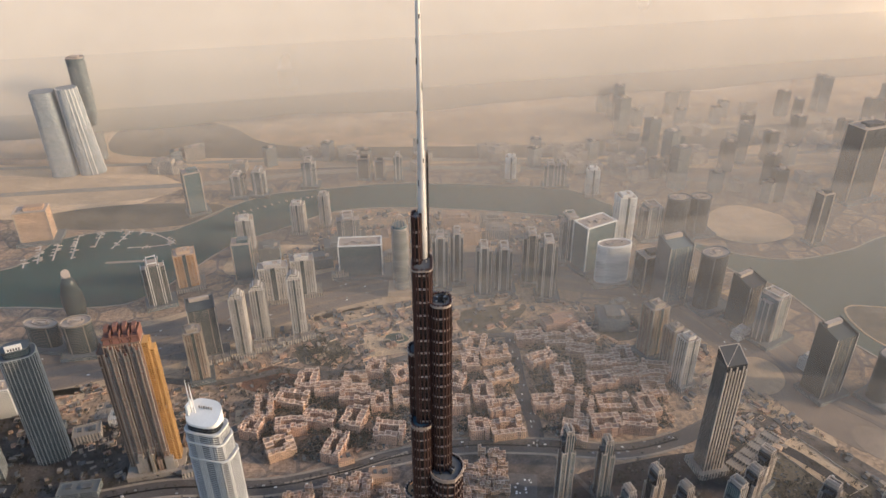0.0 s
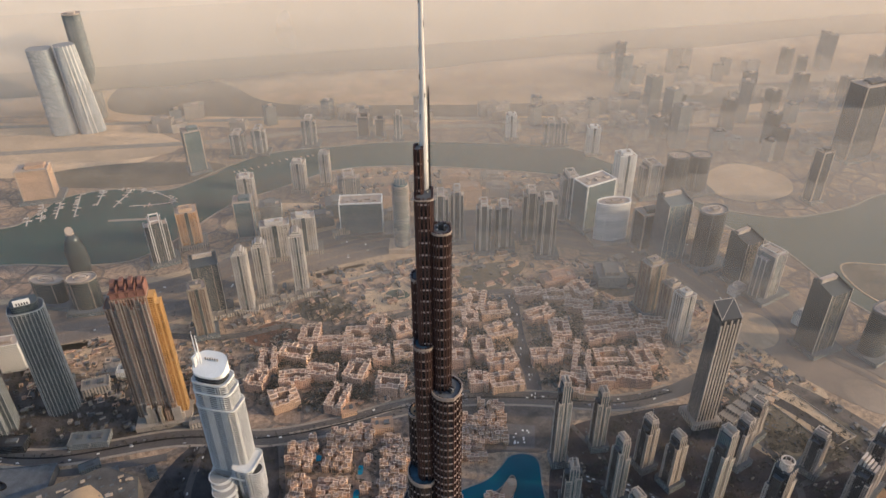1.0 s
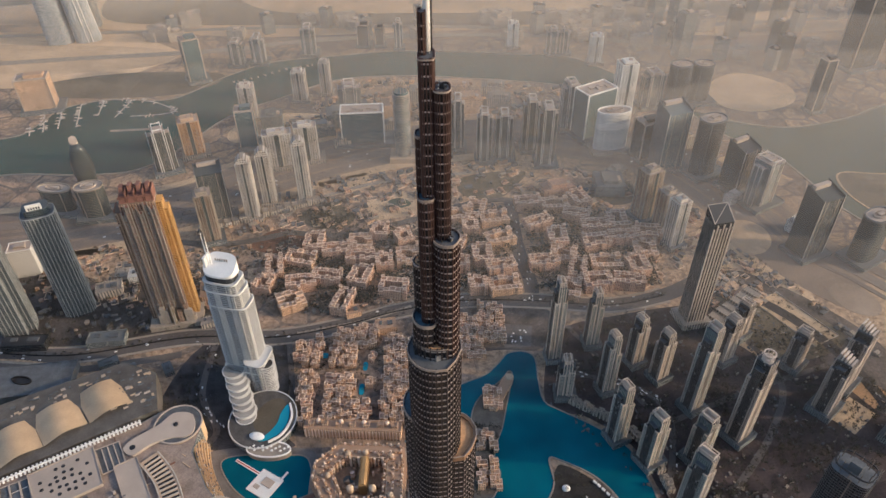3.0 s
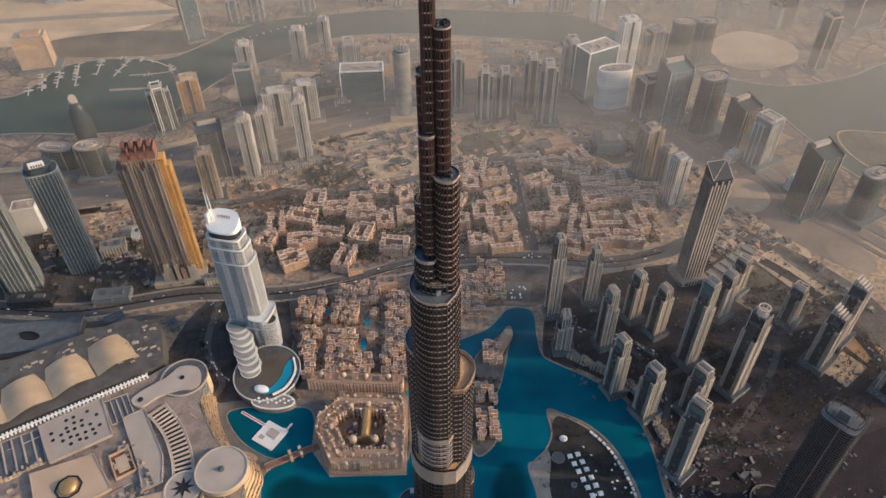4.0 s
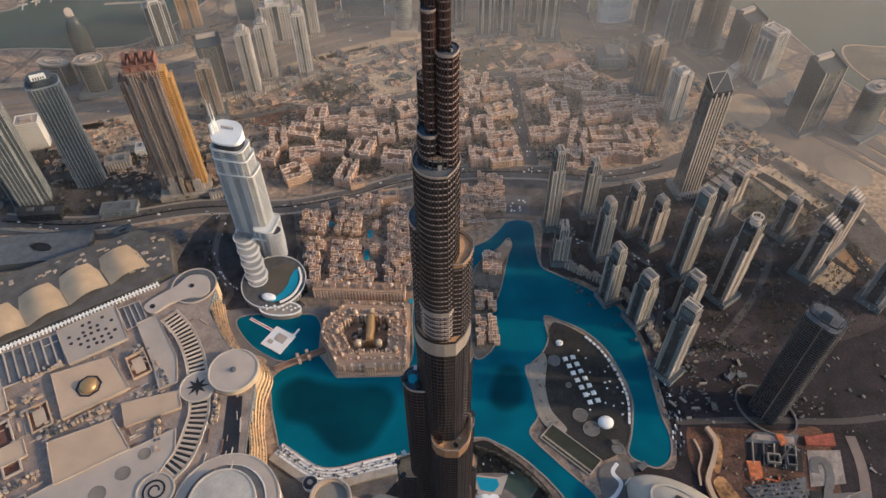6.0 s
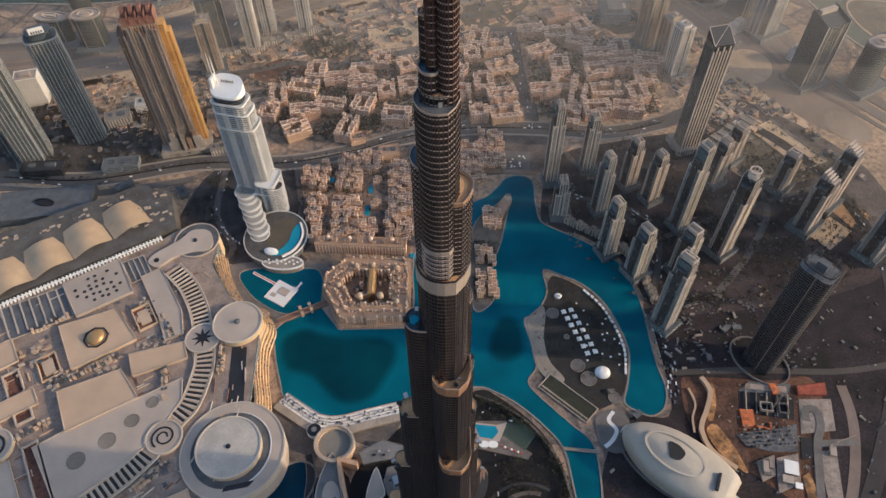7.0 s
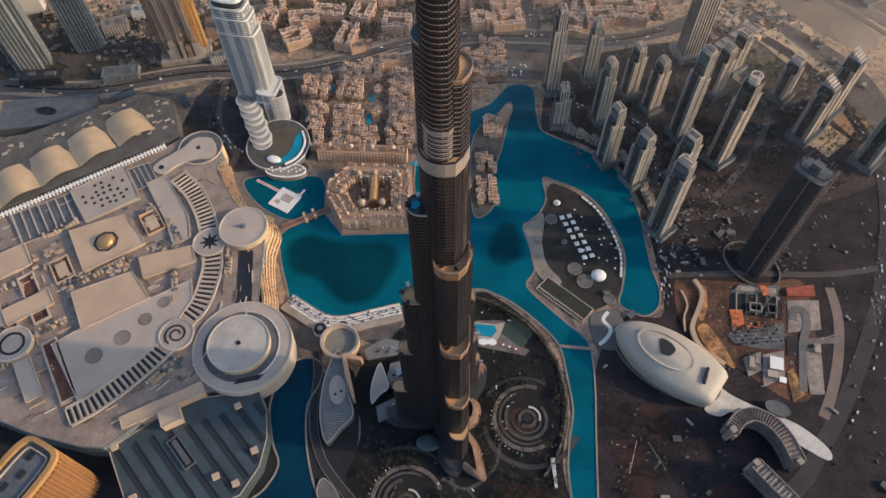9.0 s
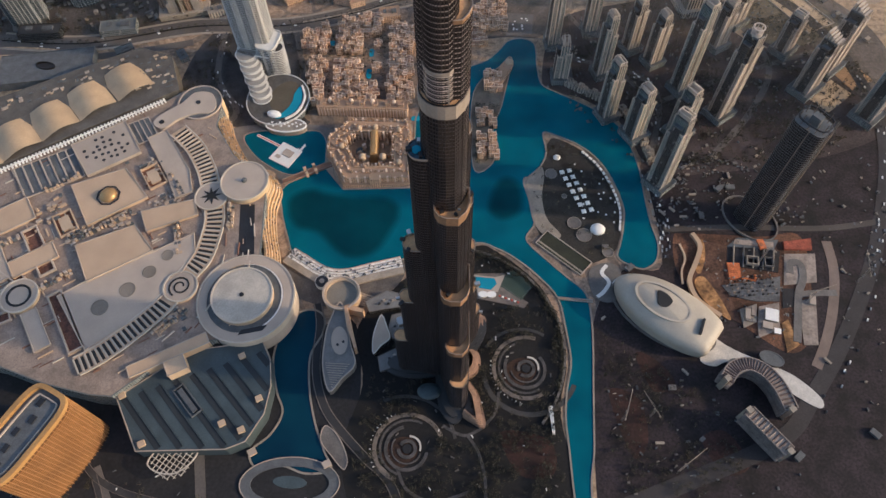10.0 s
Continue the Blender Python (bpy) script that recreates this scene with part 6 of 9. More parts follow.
far_tower("apartment_tower", -589, 1702, 68, 40, 34, 0, F_GREY, "cross", "box", "hazy tower by the canal")
far_tower("apartment_tower", -530, 1713, 76, 38, 34, 0, F_GREY, "cross", "box", "hazy tower by the canal")
far_tower("apartment_tower", -395, 1772, 82, 40, 34, 0, F_GREY, "rect", "box", "hazy tower by the canal")
far_tower("apartment_tower", -489, 1388, 84, 40, 34, 10, F_BEIGE, "rect", "box", "pale tan waterside tower with balconies")
far_tower("office_tower", -459, 1245, 96, 40, 36, 10, F_TEAL, "rect", "box", "teal glass tower with flat roof")
far_tower("apartment_tower", -374, 1478, 80, 34, 30, 0, F_BEIGE, "cross", "box", "tan tower seen through haze")
far_tower("apartment_tower", -312, 1517, 88, 26, 28, 0, F_BEIGE, "rect", "box", "tan tower seen through haze")
far_tower("office_block", -191, 1262, 84, 98, 44, 4, F_TEAL, "rect", "none", "broad dark glass box with white frame")
far_tower("office_block", -240, 1429, 66, 56, 44, 10, F_GREY, "rect", "box", "grey office block with flat roof")
far_tower("office_block", -369, 1153, 86, 62, 30, 12, F_BEIGE, "rect", "box", "tan block with grid front")
far_tower("office_block", -310, 1178, 90, 50, 30, 12, F_BEIGE, "rect", "box", "tan block with grid front")
far_tower("apartment_tower", -6, 1205, 128, 34, 32, 0, F_GREY, "cross", "box", "grey tower with pale ribs")
far_tower("apartment_tower", 31, 1230, 125, 28, 32, 0, F_GREY, "cross", "box", "grey tower with pale ribs")
far_tower("apartment_tower", 89, 1174, 120, 32, 32, 0, F_GREY, "cross", "box", "grey tower with pale ribs")
far_tower("apartment_tower", 134, 1186, 110, 36, 32, 0, F_GREY, "cross", "box", "grey tower with pale ribs")
far_tower("apartment_tower", 198, 1220, 126, 36, 32, 0, F_GREY, "cross", "box", "grey tower with pale ribs")
far_tower("apartment_tower", 226, 1158, 140, 38, 34, 0, F_GREY, "cross", "box", "grey tower with pale ribs")
far_tower("office_tower", 303, 1322, 116, 44, 40, 8, F_GREY, "rect", "box", "grey office tower with flat roof")
far_tower("office_tower", 353, 1291, 118, 84, 50, 30, F_TEAL, "rect", "none", "teal glass box with white frame")
far_tower("hotel_block", 384, 1219, 98, 78, 40, 10, F_WHITE, "oval", "box", "white curved hotel with banded balconies")
far_tower("apartment_tower", 450, 1409, 128, 42, 38, 10, F_WHITE, "rect", "spike", "slim white tower with mast")
far_tower("office_tower", 526, 1433, 90, 56, 36, 14, F_GREY, "rect", "slope", "grey tower with arched top")
far_tower("office_tower", 590, 1432, 112, 56, 44, 10, F_DARK, "oval", "box", "dark rounded tower in haze")
far_tower("office_tower", 655, 1456, 102, 52, 44, 10, F_DARK, "oval", "box", "dark rounded tower in haze")
far_tower("office_tower", 492, 1141, 148, 60, 42, 20, F_TEAL, "rect", "slope", "teal glass tower with white flank")
far_tower("office_tower", 455, 1184, 92, 46, 40, 20, F_DARK, "rect", "box", "dark glass tower with flat roof")
far_tower("office_tower", 566, 1112, 134, 62, 44, 25, F_DARK, "oval", "box", "dark tower seen through haze")
far_tower("office_tower", 620, 1052, 108, 50, 42, 30, F_DARK, "rect", "slope", "dark tower with white roof frame")
far_tower("office_tower", 650, 996, 104, 60, 40, 30, F_GREY, "rect", "box", "grey slab tower by the bay")
far_tower("office_tower", 680, 832, 140, 52, 40, 24, F_SMOKE, "rect", "slope", "dark curved tower with white edges")
far_tower("office_tower", 782, 815, 98, 60, 40, 30, F_SMOKE, "round", "none", "dark curved tower by the bay")
far_tower("unfinished_tower", 402, 950, 112, 38, 34, 25, F_BROWN, "cross", "box", "brown unfinished tower with open floors")
far_tower("unfinished_tower", 429, 905, 92, 30, 30, 25, F_BROWN, "rect", "box", "brown unfinished tower with open floors")
far_tower("apartment_tower", 436, 858, 104, 28, 28, 25, F_BEIGE, "rect", "box", "slim tan tower with flat roof")
far_tower("office_tower", 930, 1396, 138, 30, 28, 20, F_DARK, "rect", "box", "slim dark tower on sand")
far_tower("office_tower", 1160, 1664, 215, 90, 60, 20, F_DARK, "rect", "box", "great dark tower in haze")
far_tower("apartment_tower", -240, 1833, 66, 34, 30, 0, F_DARK, "rect", "box", "far block seen through haze")
far_tower("apartment_tower", -191, 1832, 58, 26, 26, 0, F_DARK, "rect", "box", "far block seen through haze")
far_tower("apartment_tower", -134, 1809, 82, 24, 24, 0, F_GREY, "rect", "box", "far tower seen through haze")
far_tower("apartment_tower", 206, 1812, 74, 30, 28, 0, F_WHITE, "rect", "box", "far pale tower in haze")
far_tower("apartment_tower", 318, 1759, 73, 36, 28, 0, F_GREY, "rect", "box", "far tower seen through haze")
far_tower("apartment_tower", 353, 1758, 73, 26, 26, 0, F_GREY, "rect", "box", "far tower seen through haze")
far_tower("apartment_tower", 430, 1696, 80, 34, 28, 0, F_WHITE, "rect", "box", "far pale tower in haze")
# flame-shaped tower
t = thing("office_tower", "dark leaf-shaped glass tower", "tower", -784, 1094, 0, 30)
part("wall", Shape().lathe([(17, 0), (20, 28), (19, 56), (14, 80), (8, 96)], n=24, sx=1.1, sy=0.8), F_SMOKE, t, smooth=True)
s, z = Shape(), 5.0
while z < 76:
    r = 17.2 + 0.107 * z if z <= 28 else 20.2 - (z - 28) * 0.036 if z < 56 else 19.2 - (z - 56) * 0.21
    s.lathe([(r, z), (r, z + 0.4)], n=24, sx=1.1, sy=0.8)
    z += 4
tagged(part("floor_band", s, ROOF_TEAL, t), kind="stuff")
part("slant_top", slanted(oval(16.5, 12, 20), 95, 98, 112), ROOF, t, "pale slanted top")
# round tower with looped crown
t = thing("office_tower", "pale round tower with looped open crown", "tower", -93, 1184)
part("wall", Shape().lathe([(17.5, 0), (18.5, 60), (17, 150), (15.5, 168)], n=24), F_TEAL, t)
s, z = Shape(), 6.0
while z < 164:
    s.lathe([(18.9, z), (18.9, z + 0.9)], n=24)
    z += 4
tagged(part("floor_band", s, ROOF, t), kind="stuff")
s = Shape()
for a in range(0, 180, 30):
    pts = [(15.5 * math.cos(b) * math.cos(radians(a)), 15.5 * math.cos(b) * math.sin(radians(a)), 160 + 32 * math.sin(b)) for b in [math.pi * i / 12 for i in range(13)]]
    for p, q in zip(pts, pts[1:]):
        s.beam(p, q, 0.6, 5)
tagged(part("crown_loop", s, ROOF, t), kind="stuff")
part("podium", Shape().prism(rect(60, 50), 0, 12), STONE, t)
# the pair of great hazy towers on the sand
F_PALE = facade("pale_glass", (0.4, 0.41, 0.41), (0.2, 0.23, 0.245), 3.0, 4.0, 0.7, 0.7)
t = thing("office_tower", "great pale twisted glass tower in haze", "tower", -1140, 1894, 0, 12)
part("wall", Shape().prism(oval(80, 70, 20, power=0.6, x=-38), 0, 262, oval(66, 58, 20, power=0.6, x=-46)), F_PALE, t)
part("wall", Shape().prism(oval(76, 70, 20, 15, power=0.6, x=40), 0, 268, oval(58, 54, 20, 25, power=0.6, x=24)), F_PALE, t)
s = Shape()
for k in range(9):
    a = -160 + 20 * k
    s.beam((40 + 38 * math.cos(radians(a)), 36 * math.sin(radians(a)), 0), (24 + 30 * math.cos(radians(a)), 28 * math.sin(radians(a)), 270), 1.4, 4)
tagged(part("rib", s, WHITE, t), kind="stuff")
flats("office_tower", -1128, 2014, 330, 50, 50, 10, F_GREY, "slim hazy tower behind the pair", None, "round")

# far blocks fading into the dust
GF = "distant blocks in haze"
protos = []
for i, (h, w, d, wall) in enumerate(((60, 34, 30, F_GREY), (95, 36, 32, F_DARK), (42, 60, 30, F_BEIGE), (130, 40, 36, F_GREY), (28, 50, 40, F_BEIGE))):
    t = thing("distant_block", "far block fading into the dust", "tower", 3000 + 100 * i, 3900, 0, 0, GF)
    part("wall", Shape().prism(rect(w, d), 0, h).ring(rect(w + 0.8, d + 0.8), rect(w - 1, d - 1), h - 0.5, h + 1.5), wall, t)
    part("roof_plant", Shape().box(w * 0.1, 0, h, h + 5, w * 0.4, d * 0.4), ROOF, t)
    protos.append(t)
for i in range(150):
    x, y = rng.uniform(560, 1900), rng.uniform(1480, 2500)
    if i > 115:
        x, y = rng.uniform(-900, 600), rng.uniform(1860, 2050)
    if not inside((x, y), bay_poly) and not inside((x, y), [(640, 1420), (690, 1620), (837, 1690), (970, 1558), (940, 1420)]):
        copy_thing(protos[rng.randrange(5) if i <= 115 else rng.choice((0, 2, 4))], pose(x, y, 0, 0, 0, rng.choice((0, 20, 35, 70))))

# ---- low quarters ----
def walled(poly, h):
    return Shape().prism(poly, 0, h).ring(grow(poly, 0.2), grow(poly, -0.7), h, h + 1.3)


# paler than the house plaster, brightness of sunlit rims put into the colour
RIM = plain("lit_rim_plaster", (0.72, 0.54, 0.41), 0.8, var=0.15)


def courtyard_block(w, d, h, wall, seed):
    """Plastered flats round a court: many joined units of uneven height with pale parapets, stair turrets and roof rooms."""
    r = random.Random(seed)
    t = thing("apartment_block", "sand-plastered low apartment block round a courtyard", "apartment block", 3000 + 120 * seed, 4200, 0, 0, "low sand-coloured blocks")
    rims = Shape()

    def unit(poly, hh, name="wall"):
        part(name, Shape().prism(poly, 0, hh), wall, t)
        rims.ring(grow(poly, 0.25), grow(poly, -0.75), hh, hh + 1.2)

    k = min(w, d) * 0.27
    nx, ny = round(w / 9), max(2, round((d - 2 * k) / 9))
    for sy in (-1, 1):
        for j in range(nx):
            u = w / nx
            hh, dd = h + r.choice((-3.4, 0, 0, 0, 0, 3.4)), k * r.uniform(0.7, 1.25)
            unit(rect(u * 1.01, dd, 0, -w / 2 + u * (j + 0.5), sy * (d / 2 - dd / 2 + r.uniform(-1.5, 1.5))), hh)
            if r.random() < 0.55:
                unit(rect(u * 0.4, dd * 0.35, 0, -w / 2 + u * (j + r.uniform(0.3, 0.7)), sy * (d / 2 - dd * 0.5)), hh + 2.6, "roof_room")
    for sx in (-1, 1):
        for j in range(ny):
            u = (d - 2 * k) / ny
            hh, ww = h + r.choice((-6.8, -3.4, 0, 0, 0)), k * r.uniform(0.7, 1.25)
            unit(rect(ww, u * 1.01, 0, sx * (w / 2 - ww / 2 + r.uniform(-1.5, 1.5)), -d / 2 + k + u * (j + 0.5)), hh)
    for sx, sy in ((-1, -1), (1, 1)):
        unit(rect(5, 5, 0, sx * w * 0.44, sy * d * 0.44), h + 4, "turret")
    tagged(part("parapet", rims, RIM, t), kind="stuff")
    part("court", Shape().prism(rect(w * 0.42, d * 0.42), 0.2, 0.6), DARKPAVE, t)
    return t


blocks = [courtyard_block(46, 40, 18, F_OLD, 1), courtyard_block(36, 50, 21, F_PINK, 2), courtyard_block(56, 36, 16, F_OLD, 3), courtyard_block(32, 32, 22, F_PINK, 4), courtyard_block(44, 48, 15, F_OLD, 5), courtyard_block(54, 30, 19, F_PINK, 6)]
CLUSTERS = [[(-330, 700), (-320, 800), (-230, 880), (-100, 900), (-20, 870), (-20, 730), (-120, 710), (-200, 680)], [(20, 730), (20, 960), (110, 1000), (115, 730)], [(185, 730), (170, 990), (290, 1000), (400, 880), (380, 740), (280, 715)]]
spots = []
for poly in CLUSTERS:
    xs, ys = [p[0] for p in poly], [p[1] for p in poly]
    for _ in range(900):
        p = (rng.uniform(min(xs), max(xs)), rng.uniform(min(ys), max(ys)))
        if inside(p, poly) and all(math.hypot(p[0] - q[0], p[1] - q[1]) > 47 for q in spots):
            spots.append(p)
for p in spots:
    copy_thing(rng.choice(blocks), pose(p[0], p[1], 0, 0, 0, rng.choice((-12, 0, 8, 80, 95, 25)) + rng.uniform(-6, 6)))


def house(w, d, h, wall, seed):
    """A small plastered house of two or three joined blocks with wind towers."""
    r = random.Random(seed)
    t = thing("town_house", "sand-plastered old-town house with flat roofs and wind tower", "house", 3000 + 60 * seed, 4400, 0, 0, "old-town houses")
    rims = Shape()
    for x, y, a, b, hh in ((0, 0, w, d * 0.55, h), (-w * 0.25, d * 0.32, w * 0.5, d * 0.5, h - 3.2), (w * 0.28, -d * 0.3, w * 0.42, d * 0.45, h + 3.2), (-w * 0.2, -d * 0.35, w * 0.4, d * 0.3, h - 6)):
        part("wall", Shape().prism(rect(a, b, 0, x, y), 0, hh), wall, t)
        rims.ring(rect(a + 0.4, b + 0.4, 0, x, y), rect(a - 1.2, b - 1.2, 0, x, y), hh, hh + 1.0)
    part("wind_tower", walled(rect(3.2, 3.2, 0, w * 0.3, d * 0.12), h + 4.6), wall, t)
    tagged(part("parapet", rims, RIM, t), kind="stuff")
    if seed % 2:
        part("dome", Shape().lathe([(2.6 * math.cos(a), h + 2.6 * math.sin(a)) for a in (0, 0.4, 0.8, 1.2, 1.5)], -w * 0.2, -d * 0.1, 12), wall, t, smooth=True)
    return t


houses = [house(15, 14, 9, F_OLD, 1), house(12, 16, 11, F_OLD, 2), house(18, 12, 8, F_PINK, 3), house(12, 12, 13, F_OLD, 4), house(16, 15, 10, F_OLD, 5)]
OLD = [(-245, 590), (-205, 425), (-60, 418), (-62, 600), (-120, 640), (-200, 615)]
taken = []
for i in range(13):
    for j in range(16):
        p = (-238 + 14.5 * i + rng.uniform(-2, 2) + (8 if j % 2 else 0) * 0.4, 446 + 13.5 * j + rng.uniform(-2, 2))
        if inside(p, OLD) and not (-142 < p[0] < -118 and 480 < p[1] < 590) and i not in (3, 9) and not (j == 7 and i < 7):
            taken.append(p)
for p in taken + [(62 + 14 * i + rng.uniform(-3, 3), 606 + 15 * j + rng.uniform(-3, 3)) for i in range(3) for j in range(6)] + [(-40 + 12 * i + rng.uniform(-3, 3), 575 + 15 * j + rng.uniform(-3, 3)) for i in range(9) for j in range(6)] + [(50 + 14 * i + rng.uniform(-3, 3), 335 + 16 * j + rng.uniform(-3, 3)) for i in range(2) for j in range(6) if j != 3] + [(64 + 12 * i, 470 + 14 * j) for i in range(2) for j in range(3)]:
    copy_thing(rng.choice(houses), pose(p[0], p[1], 0, 0, 0, rng.choice((0, 90, 180, 270)) + rng.uniform(-7, 7)))
t = thing("palace_front", "long sand-coloured palace front with pilasters and domes", "palace", -134, 424, 0, -3)
part("wall", walled(rect(140, 18), 19), F_OLD, t)
for k in range(29):
    part("pilaster", Shape().box(-68 + 4.86 * k, -9.6, 0, 17, 1.3, 1.2), RIM, t)
for k in range(7):
    part("roof_room", walled(rect(8, 8, 0, -60 + 20 * k, 0), 23 + 2 * (k % 2)), F_OLD, t)
for k in range(4):
    part("dome", Shape().lathe([(3.4, 19), (3.4, 23)] + [(3.4 * math.cos(a), 23 + 3.4 * math.sin(a)) for a in (0.4, 0.8, 1.2, 1.5)], -50 + 33 * k, 3, 14), RIM, t, smooth=True)
for x, y, w, d in ((-130, 505, 9, 22), (-128, 552, 8, 18), (-195, 575, 9, 12), (-52, 410, 14, 10)):
    tagged(part("pool", Shape().prism(oval(w, d, 16, 0, x, y, 0.6), 0.1, 0.8), POOLW, None, "small blue courtyard pool"), category="pool")

# ---- the waterside souk ----
souk = thing("souk", "sand-coloured waterside souk with domes round an open court", "market hall", -116, 342)
OCT = [(-64, 22), (-34, 52), (52, 48), (56, 20), (56, -56), (-36, -58), (-52, -24), (-64, -4)]
OCT = OCT if area(OCT) > 0 else OCT[::-1]
part("wall", Shape().ring(OCT, grow(OCT, -21), 0, 16), F_OLD, souk)
part("parapet", Shape().ring(grow(OCT, 0.5), grow(OCT, -0.8), 16, 17.5).ring(grow(OCT, -20), grow(OCT, -21.4), 16, 17.5), STONE, souk)
part("arcade", Shape().ring(grow(OCT, 5), grow(OCT, 0.2), 0, 7), F_OLD, souk)
part("vault", Shape().prism(rect(11, 46, 0, 4, 6), 0, 20).prism(rect(10, 45, 0, 4, 6), 20, 23, rect(4, 43, 0, 4, 6)), BRASS, souk, "golden vaulted hall")
part("court", Shape().prism(grow(OCT, -21), 0.4, 0.8), plain("souk_court", (0.3, 0.2, 0.13), 0.85, var=0.3, big=0.1), souk)
for i in range(26):
    a = rng.uniform(0, 6.28)
    q = rng.uniform(10, 30)
    part("court_stall", Shape().box(q * math.cos(a), q * math.sin(a), 0.8, rng.uniform(3, 9), rng.uniform(2.5, 6), rng.uniform(2, 4), rng.choice((0, 45, 90))), rng.choice((F_OLD, RIM, ROOF_WARM)), souk)
part("fountain", Shape().lathe([(7, 0.8), (7, 2), (6, 2.2), (1, 3)], -18, 4, 20), ROOF_TEAL, souk)
for ring_, n_ in ((OCT, 11), (grow(OCT, -12), 8), (grow(OCT, -24), 6)):
    for i in range(len(ring_)):
        a, b = Vector(ring_[i]), Vector(ring_[(i + 1) % len(ring_)])
        k = max(1, round((b - a).length / 5.5))
        for j in range(k):
            p = a.lerp(b, (j + 0.5) / k)
            part("turret", Shape().box(p.x, p.y, 0, 17.5 + 2.2 * ((i + j) % 3), 2.6, 2.6, math.degrees(math.atan2(b.y - a.y, b.x - a.x))), RIM if (i + j) % 2 else F_OLD, souk)
for i in range(80):
    a = rng.random() * len(OCT)
    k = int(a)
    p = Vector(OCT[k]).lerp(Vector(OCT[(k + 1) % len(OCT)]), a - k)
    q = p * rng.uniform(0.56, 0.95)
    part("roof_block", Shape().box(q.x, q.y, 10, rng.uniform(16.5, 20), rng.uniform(2.5, 5), rng.uniform(2.5, 4.5), math.degrees(math.atan2(p.y, p.x))), F_OLD, souk)
for x, y, r in ((-12, -20, 5), (18, -20, 5), (40, 30, 4), (-20, 34, 4), (-44, 0, 4), (42, -30, 4), (4, 36, 4)):
    part("dome", Shape().lathe([(r, 14), (r, 20)] + [(r * math.cos(a), 20 + r * math.sin(a)) for a in (0.3, 0.6, 0.9, 1.2, 1.5)], x, y, 16), STONE, souk, smooth=True)
part("gate", Shape().prism(rect(14, 10, 0, 8, -58), 0, 21), F_OLD, souk)
patch("pavement", turn([(-72, 24), (-38, 60), (60, 56), (62, -64), (-40, -66), (-70, -26)], 0, -116, 342), 0.7, PAVING, "pale stone island of the souk", "pavement", False)

# ---- opera house: a boat-shaped shell ----
opera = thing("opera_house", "cream boat-shaped opera house with sculpted roof", "opera house", 283, 70, 0, -38)
SHELL = plain("cream_shell", (0.44, 0.385, 0.315), 0.6, var=0.08, big=0.05)
s, n, m = Shape(), 44, 9
prof = [(1.0, 0.0), (1.03, 8), (1.04, 16), (1.0, 22), (0.9, 25), (0.74, 27.5), (0.55, 30), (0.36, 32.5), (0.18, 34)]
for k, z in prof:
    for i in range(n):
        a = 2 * math.pi * i / n
        c, q = math.cos(a), math.sin(a)
        # pointed at one end, blunt at the other
        x = 78 * c if c < 0 else 62 * min(1.0, c * 1.25)
        y = 36 * math.copysign(abs(q) ** (0.85 if c >= 0 else 1.25), q)
        s.v.append((x * k - 2 * (1 - k) * 10, y * k, z))
s.f = [(j * n + i, j * n + (i + 1) % n, (j + 1) * n + (i + 1) % n, (j + 1) * n + i) for j in range(len(prof) - 1) for i in range(n)]
s.f.append(tuple((len(prof) - 1) * n + i for i in range(n)))
part("shell", s, SHELL, opera, smooth=True)
part("roof_fold", Shape().ring(oval(78, 44, 32, 0, -14, 0), oval(72, 38, 32, 0, -14, 0), 26.5, 31.5), SHELL, opera)
# opening and slot are solid shapes, the dark inside put into their colour
part("roof_well", Shape().prism(curve([(-26, 8), (-14, 10), (-4, 5), (-6, -6), (-16, -9), (-22, -2)][::-1], True), 30.5, 35), BLACK, opera, "black shape for a shaded roof opening")
part("roof_slot", Shape().prism(rect(3, 22, 14, 42, 0), 22, 31.5), DARK, opera, "dark box for a shaded slot")
part("sill", Shape().ring(oval(150, 78, 40, 0, -6, 0), oval(144, 72, 40, 0, -6, 0), 0, 2), DARKPAVE, opera)

# ---- park island furniture ----
for i in range(7):
    for j in range(2):
        x, y = 166 + 4.2 * i + 11 * j, 303 - 11.5 * i + 3 * j
        t = thing("pavilion_tent", "white square pavilion tent on a lawn", "tent", x, y, 0.5, 12, "white tents on the park island")
        part("post", Shape().box(-2.8, -2.8, 0, 2.6, 0.2, 0.2).box(2.8, -2.8, 0, 2.6, 0.2, 0.2).box(-2.8, 2.8, 0, 2.6, 0.2, 0.2).box(2.8, 2.8, 0, 2.6, 0.2, 0.2), STEEL, t)
        part("canopy", Shape().prism(rect(6.6, 6.6), 2.6, 3.2).prism(rect(6.6, 6.6), 3.2, 4.6, rect(0.6, 0.6)), WHITE, t)
for x, y, r, h, lab in ((208, 205, 9.5, 6, "white shell pavilion on the park island"), (161, 332, 5, 3, "white round kiosk on the park island")):
    t = thing("pavilion", lab, "pavilion", x, y, 0.5)
    part("roof", Shape().lathe([(r, 0), (r, h * 0.3), (r * 0.8, h * 0.75), (r * 0.4, h)], n=24, sx=1.1), WHITE, t, smooth=True)
for x, y, r in ((150, 302, 9), (176, 216, 10), (188, 196, 11), (218, 168, 8), (166, 262, 4)):
    t = thing("round_terrace", "grey round terrace edged in stone", "terrace", x, y, 0.5)
    part("floor", Shape().lathe([(r, 0), (r, 0.5)], n=28), DARKPAVE, t)
    part("edge", Shape().ring(oval(2 * r, 2 * r, 28), oval(2 * r - 1.2, 2 * r - 1.2, 28), 0.5, 1.2), QUAY, t)
